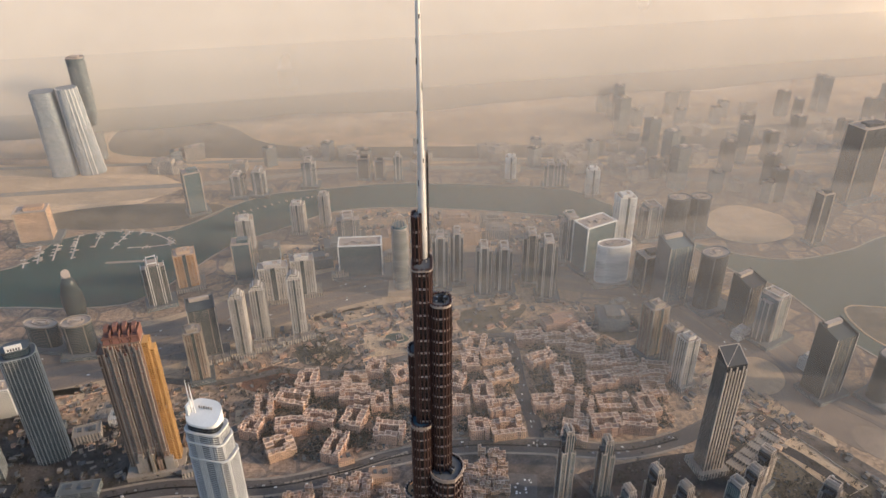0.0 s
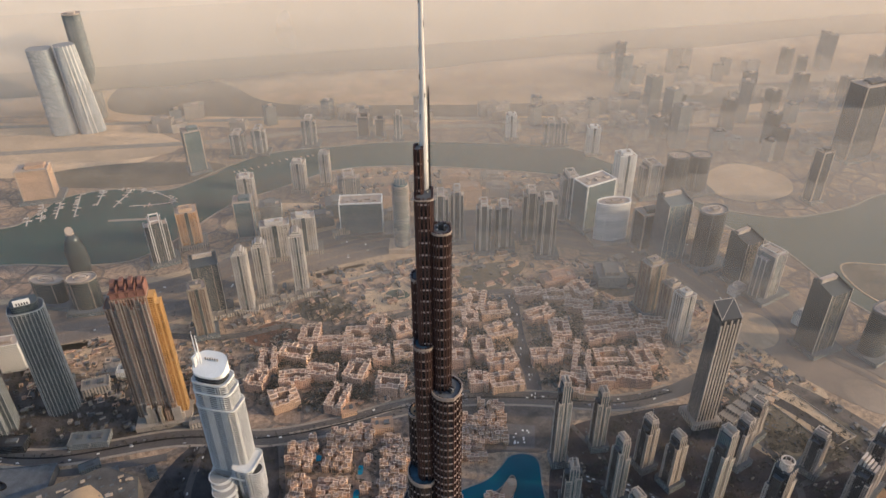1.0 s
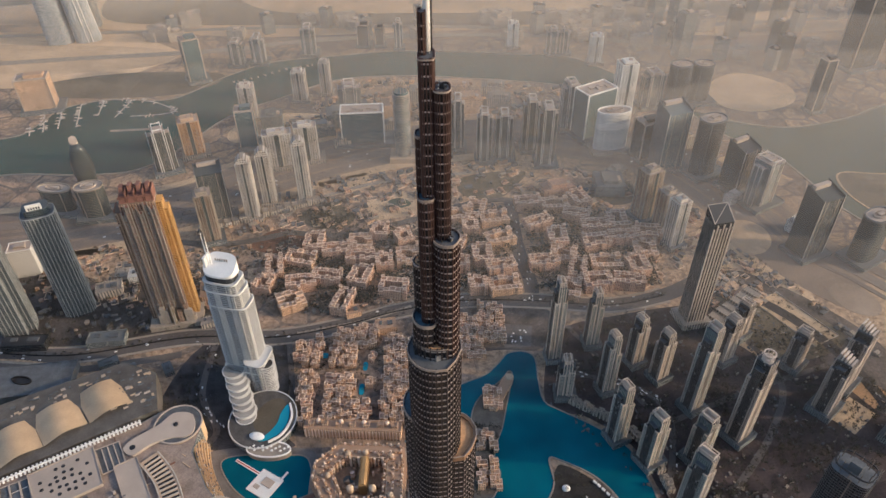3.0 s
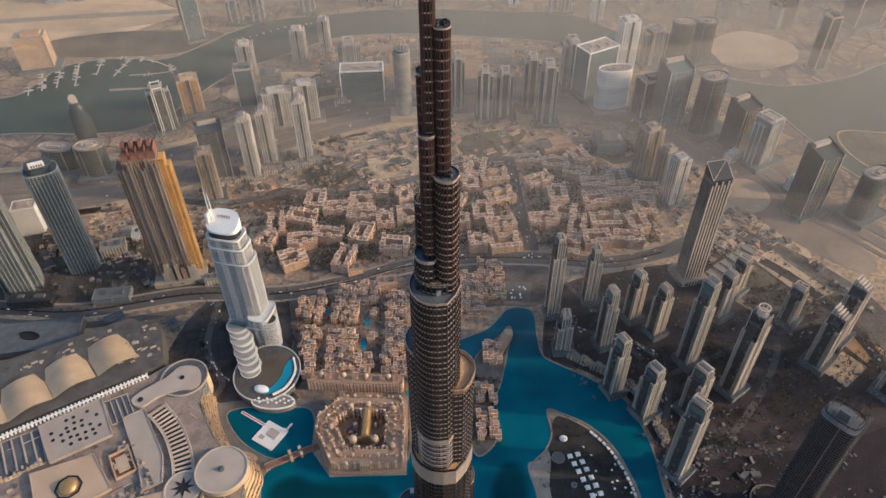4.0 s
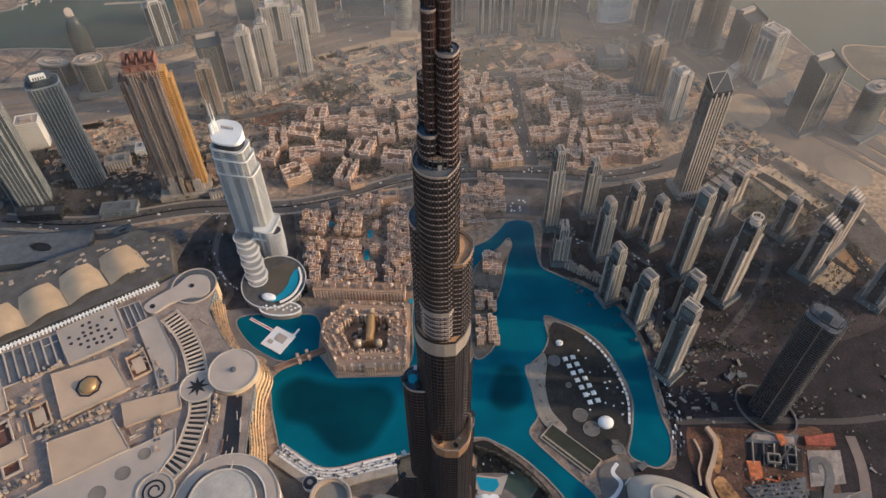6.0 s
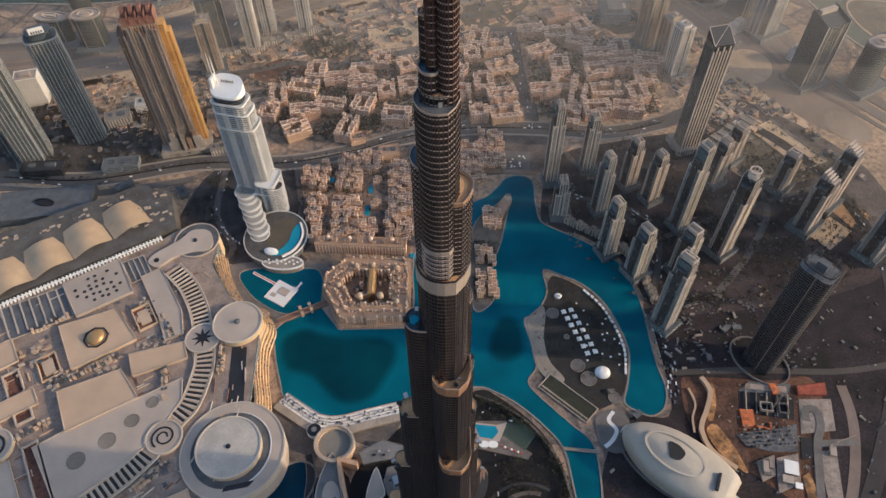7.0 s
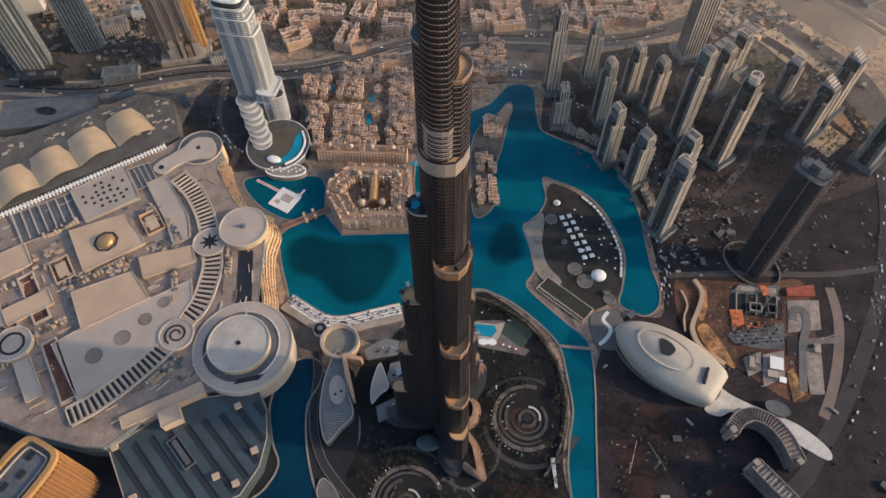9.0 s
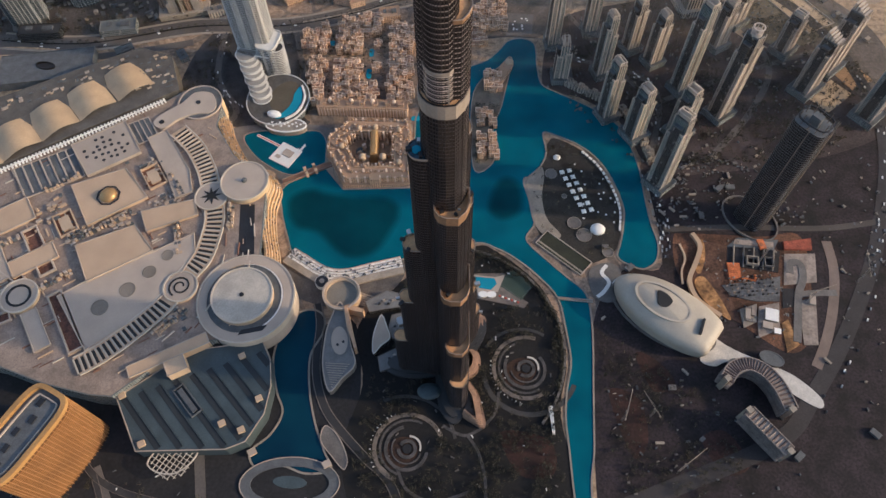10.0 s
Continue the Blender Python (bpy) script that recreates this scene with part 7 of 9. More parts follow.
for i in range(18):
    x, y = rng.uniform(185, 240), rng.uniform(200, 320)
    if inside((x, y), [(190, 215), (182, 330), (200, 345), (225, 310), (240, 270), (242, 215)]):
        t = thing("parasol", "small white parasol on a lawn", "parasol", x, y, 0.5, 0, "parasols on the park island")
        part("pole", Shape().lathe([(0.08, 0), (0.08, 2.4)], n=6), STEEL, t)
        part("shade", Shape().lathe([(1.6, 2.3), (1.6, 2.4), (0.1, 3.0)], n=8), WHITE, t)
ln = curve([(243, 205), (247, 240), (240, 278), (224, 316), (202, 344)], False, 10)
for i in range(0, len(ln) - 1, 2):
    t = thing("market_stall", "white market stall along the island's quay", "stall", ln[i][0] - 4, ln[i][1], 0.5, math.degrees(math.atan2(ln[i + 1][1] - ln[i][1], ln[i + 1][0] - ln[i][0])), "stalls along the quay")
    part("body", Shape().prism(rect(5, 2.4), 0, 2.2), WHITE, t)
    part("roof", Shape().prism(rect(5.4, 3), 2.2, 2.5), WHITE, t)
patch("pavement", [(120, 215), (114, 255), (108, 292), (124, 300), (136, 316), (140, 300), (134, 262), (138, 225), (156, 196), (140, 190)], 0.62, PAVING, "pale stepped island shore", "pavement")
t = thing("lawn_terrace", "sunken lawn terrace with white rim by the water", "terrace", 157, 168, 0.4, -42)
part("rim", Shape().ring(rect(78, 27), rect(76, 25), 0, 1.6), ROOF, t)
part("lawn", Shape().prism(rect(75, 24), 0, 0.7), GRASS, t)
part("path", Shape().prism(rect(75, 2.4, 0, 0, -8), 0.7, 0.9), PAVING, t)

# ---- jetty platform and bridges ----
t = thing("event_platform", "white square floating platform with red gangway", "platform", -247, 340, 0.25, -31)
part("deck", Shape().prism(rect(36, 36), 0, 1.6), WHITE, t)
part("stage", Shape().prism(rect(16, 12, 0, 2, 4), 1.6, 2.6).prism(rect(8, 6, 0, -8, -8), 1.6, 2.2), ROOF, t)
part("gangway", Shape().prism(rect(46, 4.4, 0, -38, 9), 0.4, 1.2), WHITE, t)
part("carpet", Shape().prism(rect(44, 1.8, 0, -38, 9), 1.2, 1.3), RED, t)
part("mast", Shape().box(14, 16, 1.6, 9, 0.8, 0.8).box(14, 24, 0.4, 1.4, 3, 14), WHITE, t)
t = thing("footbridge", "brown footbridge with two pairs of gate towers", "bridge", -210, 306, 0, 26)
part("deck", Shape().prism(rect(76, 9), 0.4, 3.2), plain("bridge_planks", (0.2, 0.11, 0.075), 0.8, var=0.3), t)
part("parapet", Shape().prism(rect(76, 0.7, 0, 0, 4.2), 3.2, 4.4).prism(rect(76, 0.7, 0, 0, -4.2), 3.2, 4.4), PAVING, t)
for x in (-2, 12):
    for y in (-5, 5):
        part("gate_tower", Shape().box(x, y, 0, 9, 3.6, 3.6).box(x, y, 9, 9.8, 4.2, 4.2), STONE, t)
t = thing("footbridge", "slim pale footbridge over the channel", "bridge", 166, 95, 0, -6)
part("deck", Shape().prism(rect(46, 4), 1.4, 2.4), PAVING, t)
part("rail", Shape().prism(rect(46, 0.2, 0, 0, 1.9), 2.4, 3.5).prism(rect(46, 0.2, 0, 0, -1.9), 2.4, 3.5), STEEL, t)

# ---- terrace, rotunda and wedge pavilion between mall and tower ----
tl = curve([(-220, 170), (-205, 160), (-170, 138), (-141, 135), (-106, 144), (-66, 154)], False, 8)
t = thing("lakeside_terrace", "white stepped terrace along the lake", "terrace")
part("step", Shape().strip(tl, 17, 0, 2.0), plain("terrace_marble", (0.72, 0.68, 0.62), 0.7, var=0.25, big=0.15), t)
bench = Shape()
for p, q in zip(tl, tl[1:]):
    for _ in range(2):
        m = Vector(p).lerp(Vector(q), rng.random())
        bench.box(m.x + rng.uniform(-6, 6), m.y + rng.uniform(-7, 7), 2.0, rng.uniform(2.4, 4.2), rng.uniform(1, 3.5), rng.uniform(0.8, 2), rng.uniform(0, 180))
tagged(part("terrace_furniture", bench, ROOF_DARK, t), kind="stuff")
for o in (-4, 0, 4):
    part("step", Shape().strip(offset_line(tl, o), 0.8, 2.0, 2.5), ROOF, t)
part("step", Shape().strip(offset_line(tl, -13), 10, 0, 3.2), PAVING, t)
part("edge", Shape().strip(offset_line(tl, 8.5), 1.2, 0, 2.8), ROOF, t)
t = thing("round_kiosk", "round kiosk with dark glazed roof", "kiosk", -172, 122)
part("wall", Shape().lathe([(9.5, 0), (9.5, 7)], n=28), WHITE, t)
part("roof", Shape().lathe([(8.8, 7), (8.8, 7.6), (3.5, 8.4)], n=28), DARK, t)
part("cap", Shape().lathe([(3.4, 8.4), (3.4, 9.2), (1, 9.6)], n=20), ROOF, t)
t = thing("rotunda", "round stone-rimmed hall with shallow sand roof", "rotunda", -143, 100)
part("wall", Shape().ring(oval(50, 48, 36), oval(41, 39, 36), 0, 16), STONE, t)
part("roof", Shape().prism(oval(41, 39, 36), 0, 12), plain("rotunda_roof", (0.2, 0.18, 0.15), 0.8), t)
part("rim", Shape().ring(oval(51, 49, 36), oval(46, 44, 36), 16, 18), ROOF, t)
t = thing("leaf_pavilion", "long leaf-shaped pavilion with grey ribbed roof", "pavilion")
LEAFY = curve([(-146, 88), (-156, 62), (-160, 38), (-160, 0), (-149, -33), (-134, -16), (-119, 2), (-126, 28), (-132, 52), (-138, 78)], True, 4)
LEAFY = LEAFY if area(LEAFY) > 0 else LEAFY[::-1]
GREY_ROOF = plain("pavilion_roof", (0.17, 0.165, 0.16), 0.75, var=0.2, big=0.08)
part("wall", Shape().prism(LEAFY, 0, 12), DARKPAVE, t)
part("roof", Shape().prism(grow(LEAFY, -0.8), 12, 12.8), GREY_ROOF, t)
part("roof_edge", Shape().ring(grow(LEAFY, 0.4), grow(LEAFY, -1.2), 12, 13.6), ROOF, t)
for k in range(12):
    part("roof_rib", Shape().strip([(-157 + 1.0 * k, 4 - 3.1 * k), (-126 - 1.8 * k, 2 - 3.0 * k)], 0.6, 12.8, 13.3), ROOF, t)
inset = oval(22, 40, 28, 8, -141, 34)
part("roof_inset", Shape().prism(inset, 12.8, 13.3), ROOF, t, "pale oval roof field")
part("roof_inset_rim", Shape().ring(grow(inset, 0.8), grow(inset, -0.4), 12.8, 13.8), GREY_ROOF, t)
for x, y in ((-143, 28), (-136, 32)):
    part("vent", Shape().lathe([(1.7, 13.3), (1.7, 14.6)], x, y, 12), DARK, t)
# golden light on the screen walls is put into this colour
LIT = plain("lit_wall", (0.5, 0.31, 0.19), 0.8, var=0.15, big=0.1)
part("screen_wall", Shape().prism([(-138, 80), (-132, 52), (-121, 20), (-118, 22), (-127, 54), (-134, 82)], 0, 19), LIT, t, "tall screen wall in a painted sunlit tone")
part("screen_wall", Shape().prism([(-134, 84), (-112, 76), (-113, 71), (-132, 76)], 0, 17), LIT, t, "tall screen wall in a painted sunlit tone")
for k in range(6):
    part("step", Shape().prism(rect(22, 2.4, -20, -112, 88 + 3 * k), 0, 1.2 + 0.7 * k), PAVING, t)
t = thing("sail_pavilion", "pointed sail-shaped pavilion with pale roof", "pavilion")
SAIL = curve([(-89, 70), (-81, 52), (-77, 37), (-88, 27), (-97, 16), (-99, 34), (-96, 52)], True, 3)
SAIL = SAIL if area(SAIL) > 0 else SAIL[::-1]
part("wall", Shape().prism(SAIL, 0, 12), F_DARK, t)
part("roof", Shape().prism(grow(SAIL, -0.6), 12, 12.7), ROOF, t)
part("roof_edge", Shape().ring(grow(SAIL, 0.4), grow(SAIL, -0.7), 12, 13.4), TRIM_FAR, t)
for pts in ([(-76, 72), (-52, 78), (-44, 60), (-50, 44), (-74, 38), (-80, 54)], [(-112, 92), (-84, 108), (-56, 100), (-60, 84), (-88, 80), (-106, 76)], [(-92, 14), (-60, 30), (-40, 24), (-60, 6), (-88, -6)]):
    t = thing("foot_pavilion", "dark flat-roofed pavilion by the tower's foot", "pavilion")
    poly = pts if area(pts) > 0 else pts[::-1]
    part("wall", Shape().prism(poly, 0, 7), F_DARK, t)
    part("roof", Shape().prism(grow(poly, -0.5), 7, 7.5), GREY_ROOF, t)
    part("roof_edge", Shape().ring(grow(poly, 0.3), grow(poly, -0.7), 7, 8), DARKPAVE, t)
    c = (sum(q[0] for q in poly) / len(poly), sum(q[1] for q in poly) / len(poly))
    for k in range(4):
        part("roof_plant", Shape().box(c[0] - 9 + 6 * k, c[1] + (k % 2) * 5 - 2, 7.5, 9.2, 3.4, 2.2, 20), ROOF if k % 2 else DARK, t)
t = thing("garden_wall", "dark ring-shaped garden wall round the tower's grounds", "wall")
part("ring", Shape().strip([(150 * math.cos(a) - 4, 150 * math.sin(a) + 26) for a in [radians(-40 + 5 * i) for i in range(24)]], 3, 0, 3), DARKPAVE, t)
# pool terrace and sports court beside the tower
t = thing("pool_terrace", "blue tower pool on a pale terrace", "pool")
part("terrace", Shape().prism([(30, 100), (98, 84), (104, 92), (68, 116), (74, 136), (28, 136)], 0, 1.0), RING_STONE, t)
part("apron", Shape().prism([(29, 134), (36, 106), (64, 108), (75, 134), (62, 130)], 1.0, 1.4), ROOF, t)
part("water", Shape().prism([(33, 131), (39, 114), (55, 111), (63, 120), (60, 128)], 1.4, 1.7), POOLW, t)
part("shade_roof", Shape().prism(oval(13, 9, 20, 0, 44, 103), 1.0, 4.6).prism(oval(13, 9, 20, 0, 55, 103), 1.0, 4.4), WHITE, t, "white cloud-shaped pool bar roof")
for k in range(7):
    part("parasol", Shape().lathe([(0.15, 1.0), (0.15, 3.2), (1.7, 3.1), (0.1, 3.9)], 66 + 4 * k, 101 - 1.6 * k, 8), WHITE if k % 2 else RED, t)
t = thing("sports_court", "green sports court with white lines", "court", 89, 119, 0.15, -38)
part("surface", Shape().prism(rect(38, 30), 0, 0.9), plain("court_green", (0.035, 0.06, 0.045), 0.8), t)
part("line", Shape().ring(rect(35, 27), rect(34.4, 26.4), 0.9, 0.94), DARKPAVE, t)
# sunken round gardens of curling terraces
RING_PATH = plain("garden_ring", (0.075, 0.068, 0.066), 0.85, var=0.4, big=0.1)
RUSSET = plain("russet_planting", (0.04, 0.02, 0.013), 0.95, var=0.5, big=0.08, small=0.4)
for x, y, r, a0 in ((95, 0, 43, 70), (-52, -100, 43, 20)):
    t = thing("circular_garden", "round sunken garden of curling terraces", "garden", x, y, 0.15)
    part("bed", Shape().lathe([(r, 0), (r, 0.3)], n=40), LAWN, t)
    part("bed", Shape().prism(oval(r * 1.1, r * 0.8, 28, 30, -r * 0.2, -r * 0.1), 0.3, 0.5), RUSSET, t, "russet planting")
    for k, (q, w, span) in enumerate(((r, 5, 230), (r * 0.82, 2.6, 190), (r * 0.62, 4, 250), (r * 0.44, 1.6, 200), (r * 0.24, 4, 330))):
        arc = [(q * math.cos(radians(b)) * (1 - 0.12 * i / 40), q * math.sin(radians(b)) * (1 - 0.12 * i / 40)) for i, b in enumerate([a0 + 40 * k + span * j / 40 for j in range(41)])]
        part("terrace", Shape().strip(arc, w, 0, 0.7 + 0.25 * k), RING_PATH if k else RING_STONE, t)
    part("crescent", Shape().strip([(r * 0.3 * math.cos(radians(b)) + 3, r * 0.3 * math.sin(radians(b)) + 2) for b in range(-20, 100, 8)], 2.2, 0.5, 1.8), TRIM_FAR, t, "pale stone crescent")
    # the well is a solid drum, its inner shade put into the black
    part("well", Shape().lathe([(r * 0.13, 0), (r * 0.13, 2.0)], n=20), BLACK, t)
    for k in range(15):
        b = radians(a0 + 90 + 7 * k)
        part("lantern", Shape().box((r + 1.5) * math.cos(b), (r + 1.5) * math.sin(b), 0, rng.uniform(1.2, 3), rng.uniform(0.8, 2.2), 0.9, math.degrees(b)), WHITE if k % 3 else ROOF_DARK, t)
t = thing("long_kiosk", "long white kiosk roof among garden trees", "kiosk", 123, -66, 0.1, 2)
part("roof", Shape().prism([(-1.6, -18), (1.6, -18), (2.6, 17), (-2.8, 17)], 2.6, 3.2), WHITE, t)
part("wall", Shape().box(0, 0, 0, 2.6, 2.4, 30), DARKPAVE, t)
t = thing("leaf_terrace", "grey leaf-shaped terrace beside the basin", "terrace")
LEAF_T = curve([(-152, -72), (-156, -90), (-140, -110), (-126, -124), (-123, -110), (-136, -84)], True, 4)
LEAF_T = LEAF_T if area(LEAF_T) > 0 else LEAF_T[::-1]
part("paving", Shape().prism(LEAF_T, 0, 1.6), DARKPAVE, t)
part("edge", Shape().ring(grow(LEAF_T, 0.5), grow(LEAF_T, -0.6), 1.6, 2.3), ROOF, t)
DRIVE = curve([(-176, 92), (-170, 60), (-171, 14), (-166, -20), (-153, -52), (-131, -80), (-102, -110), (-78, -131), (-63, -156), (-50, -200)], False, 6)
tagged(part("road", Shape().strip(DRIVE, 8, 0, 0.7), plain("drive_asphalt", (0.035, 0.034, 0.036), 0.85), None, "dark drive curving round the tower's gardens"), category="road", kind="structure")
for o in (5, -5):
    tagged(part("kerb", Shape().strip(offset_line(DRIVE, o), 1.1, 0, 1.0), RING_STONE, None, "pale kerb of the curving drive"), category="kerb", kind="structure")
for k, pts in enumerate(([(-102, -110), (-70, -112), (-52, -146), (-20, -160), (20, -150)], [(-10, -72), (20, -84), (52, -60), (60, -30)], [(20, -84), (34, -108), (40, -150), (30, -220)])):
    ln = curve(pts, False, 8)
    tagged(part("path", Shape().strip(ln, 3.6, 0, 0.55 + 0.03 * k), RING_PATH, None, "grey winding garden path"), category="path", kind="structure")
# front basin end
t = thing("basin_terrace", "curved terrace at the basin's end", "terrace", -188, -140)
part("apron", Shape().ring(oval(116, 60, 40), oval(92, 40, 40), 0, 1.4), ROOF_DARK, t)
part("pool", Shape().prism(oval(40, 14, 24, -4, 0, 2), 0, 0.9), ROOF_TEAL, t)
part("rim", Shape().ring(oval(118, 62, 40), oval(116, 60, 40), 1.4, 2.2), ROOF, t)
for x, y in ((-236, -104), (-146, -118)):
    t = thing("gate_house", "small stone gate house by the basin", "pavilion", x, y, 0, 30)
    part("body", Shape().box(0, 0, 0, 5, 9, 7), STONE, t)
    part("roof", Shape().prism(rect(10, 8), 5, 5.8), ROOF, t)

# ---- the plaza and half-built blocks by the opera ----
t = thing("plaza", "white paved plaza with swirling edges", "plaza")
part("paving", Shape().prism(curve([(316, 12), (337, 39), (354, 29), (371, 19), (398, 6), (430, -12), (455, -40), (448, -52), (410, -26), (380, -6), (352, 8), (332, 2)][::-1], True), 0.2, 1.2), plain("plaza_stone", (0.55, 0.51, 0.46), 0.7, var=0.2, big=0.06), t)
part("swirl", Shape().strip(curve([(214, 148), (206, 136), (214, 122), (206, 108), (196, 100)], False), 5, 0.2, 1.1), WHITE, t)
part("swirl", Shape().strip(curve([(228, 128), (220, 118), (228, 104), (222, 96)], False), 4, 0.2, 1.1), WHITE, t)
part("forecourt", Shape().prism(curve([(190, 140), (216, 152), (232, 138), (226, 100), (206, 92), (190, 106)][::-1], True), 0.2, 0.9), DARKPAVE, t)
for x, y, w, d in ((360, 0, 26, 18), (404, 10, 30, 18)):
    t = thing("oval_pavilion", "dark oval pavilion in the plaza", "pavilion", x, y, 0, -25)
    part("wall", Shape().prism(oval(w, d, 24), 0, 6), DARK, t)
    part("roof", Shape().ring(oval(w + 1, d + 1, 24), oval(w - 2, d - 2, 24), 6, 7).prism(oval(w - 2, d - 2, 24), 6, 6.5), ROOF_DARK, t)
RAW = plain("brown_raw_concrete", (0.12, 0.085, 0.075), 0.9, var=0.35, big=0.08, small=0.4)
RAW_EDGE = plain("pale_slab_edge", (0.26, 0.21, 0.18), 0.85, var=0.3, big=0.1)
for line, depth, h in ((curve([(334, -24), (346, -10), (364, -5), (382, -14), (395, -34), (402, -62)], False, 6), 17, 28), ([(350, -64), (362, -80), (374, -96), (386, -112)], 16, 32)):
    t = thing("unfinished_block", "half-built brown concrete block with open cells", "apartment block")
    outer, inner = offset_line(line, depth / 2), offset_line(line, -depth / 2)
    for k in range(int(h / 4)):
        part("floor_slab", Shape().strip(line, depth + 0.6, 4 * k + 3.5, 4 * k + 4), RAW_EDGE, t)
    part("core", Shape().strip(line, depth * 0.5, 0, h - 1), RAW, t)
    # dividing walls between the cells, open to the sky on the top floor
    for i in range(len(line) - 1):
        (ax, ay), (bx, by) = outer[i], inner[i]
        (cx, cy), (dx, dy) = outer[i + 1], inner[i + 1]
        n = max(1, round(math.hypot(cx - ax, cy - ay) / 5))
        for j in range(n):
            f = j / n
            part("cell_wall", Shape().beam((ax + (cx - ax) * f, ay + (cy - ay) * f, h - 0.5), (bx + (dx - bx) * f, by + (dy - by) * f, h - 0.5), 1.7, 4), RAW_EDGE if j % 2 else RAW, t)
    part("roof_edge", Shape().strip(offset_line(line, depth / 2 - 0.6), 1.2, h - 1.5, h + 1.6).strip(offset_line(line, -depth / 2 + 0.6), 1.2, h - 1.5, h + 1.2), RAW_EDGE, t)
    for e in (0, -1):
        part("stair_core", Shape().prism(rect(7, 7, 30, line[e][0], line[e][1]), 0, h + 4), CONCRETE, t)
# the building pit: ochre slopes behind a curved wall, a dark basement, a floor of columns, huts and a ramp
OCHRE_EARTH = plain("ochre_slope", (0.32, 0.165, 0.07), 0.95, var=0.7, big=0.05, small=0.25, bump=0.5)
BROWN_EARTH = plain("brown_dug_earth", (0.1, 0.05, 0.033), 0.95, var=0.6, big=0.06, small=0.3, bump=0.5)
SHUTTER = plain("orange_shuttering", (0.48, 0.13, 0.045), 0.85, var=0.5, big=0.2)
PALE_SAND = plain("pale_site_sand", (0.3, 0.24, 0.2), 0.95, var=0.35, big=0.05, small=0.3)
GREY_FLOOR = plain("grey_cast_floor", (0.12, 0.118, 0.12), 0.9, var=0.35, big=0.08, small=0.4)
# basement and shaft are flat sheets, the shade of depth put into this colour
DEEP = plain("painted_basement_shade", (0.022, 0.021, 0.024), 0.9, var=0.4, big=0.1)
t = thing("foundation", "half-cast concrete basement in an orange pit", "building site", 0, 0, 0.3)
part("slope", Shape().prism([(328, 126), (352, 78), (378, 60), (372, 100), (364, 118), (377, 150), (384, 178), (352, 186)], 0, 0.5), BROWN_EARTH, t, "brown trodden earth slope")
part("slope", Shape().prism(curve([(329, 122), (334, 98), (352, 76), (366, 66), (360, 92), (352, 112), (341, 130)], True), 0, 0.9), OCHRE_EARTH, t, "ochre earth bank")
part("slope", Shape().prism(curve([(344, 182), (352, 186), (350, 160), (340, 136), (334, 140)], True), 0, 0.9), OCHRE_EARTH, t, "ochre earth bank")
part("retaining_wall", Shape().strip(curve([(338, 196), (345, 175), (334, 148), (325, 132), (321, 117), (328, 93), (353, 70)], False), 6, 0, 5), ROOF_WARM, t, "pale ochre curved wall")
part("retaining_wall", Shape().strip(curve([(318, 180), (322, 158), (314, 138), (312, 118)], False), 2.4, 0, 3), ROOF_WARM, t, "pale ochre curved wall")
part("basement", Shape().prism([(377, 147), (444, 135), (454, 168), (384, 178)], 0, 0.8), DEEP, t, "dark sheet for a shaded open basement")
for k in range(5):
    f = 0.12 + 0.19 * k
    part("core_wall", Shape().beam((377 + 67 * f, 147 - 12 * f, 2.5), (384 + 70 * f, 178 - 10 * f, 2.5), 0.9, 4), ROOF_DARK if k % 2 else CONCRETE, t)
part("core_wall", Shape().ring(rect(16, 13, -8, 412, 152), rect(13, 10, -8, 412, 152), 0.5, 6), CONCRETE, t)
part("core_wall", Shape().ring(rect(12, 14, -8, 434, 150), rect(10, 12, -8, 434, 150), 0.5, 5), DARKPAVE, t)
part("shuttering", Shape().prism([(376, 124), (392, 127), (394, 149), (377, 150)], 0, 2.6), SHUTTER, t, "orange shuttering panels")
part("shuttering", Shape().strip([(392, 127), (410, 122), (412, 131)], 3, 0, 2.4), SHUTTER, t, "orange shuttering panels")
part("raft", Shape().prism([(364, 116), (412, 122), (445, 129), (435, 92), (404, 92), (373, 100)], 0, 1.6), GREY_FLOOR, t, "grey cast floor")
for i in range(12):
    for j in range(6):
        x, y = 372 + 6.2 * i - 0.6 * j, 98 + 5.4 * j + 0.5 * i
        if (i * 7 + j * 3) % 6 and x - 364 > 1.2 * j and x < 437:
            part("column", Shape().box(x, y, 1.6, 4 + (i + j) % 3, 2.6 if i < 6 else 1.6, 1.6, 8), (PALE_SAND, BLACK, DARKPAVE)[(i + 2 * j) % 3], t)
part("slab", Shape().prism([(406, 84), (434, 90), (426, 52), (396, 40), (400, 62)], 0, 1.8), PALE_SAND, t, "pale yard of cast concrete")
part("slab", Shape().prism([(380, 80), (404, 88), (398, 62), (380, 54)], 0, 2.2), CONCRETE, t)
part("slab", Shape().prism([(383, 176), (446, 170), (456, 186), (400, 190)], 0, 1.4), ROOF_DARK, t)
part("slab", Shape().prism([(392, 180), (446, 173), (448, 182), (396, 187)], 1.4, 2.0), PALE_SAND, t)
part("panel_pack", Shape().prism(rect(9, 15, 10, 430, 178), 1.5, 4.5), SHUTTER, t, "stack of red panels")
part("roof_panel", Shape().prism([(460, 170), (497, 169), (500, 187), (461, 182)], 0, 3.6), plain("rust_red_roof", (0.3, 0.07, 0.04), 0.85, var=0.35, big=0.15), t, "flat rust-red roof")
part("slab", Shape().prism([(459, 164), (501, 164), (492, 120), (447, 116)], 0, 0.8), PALE_SAND, t, "pale levelled sand")
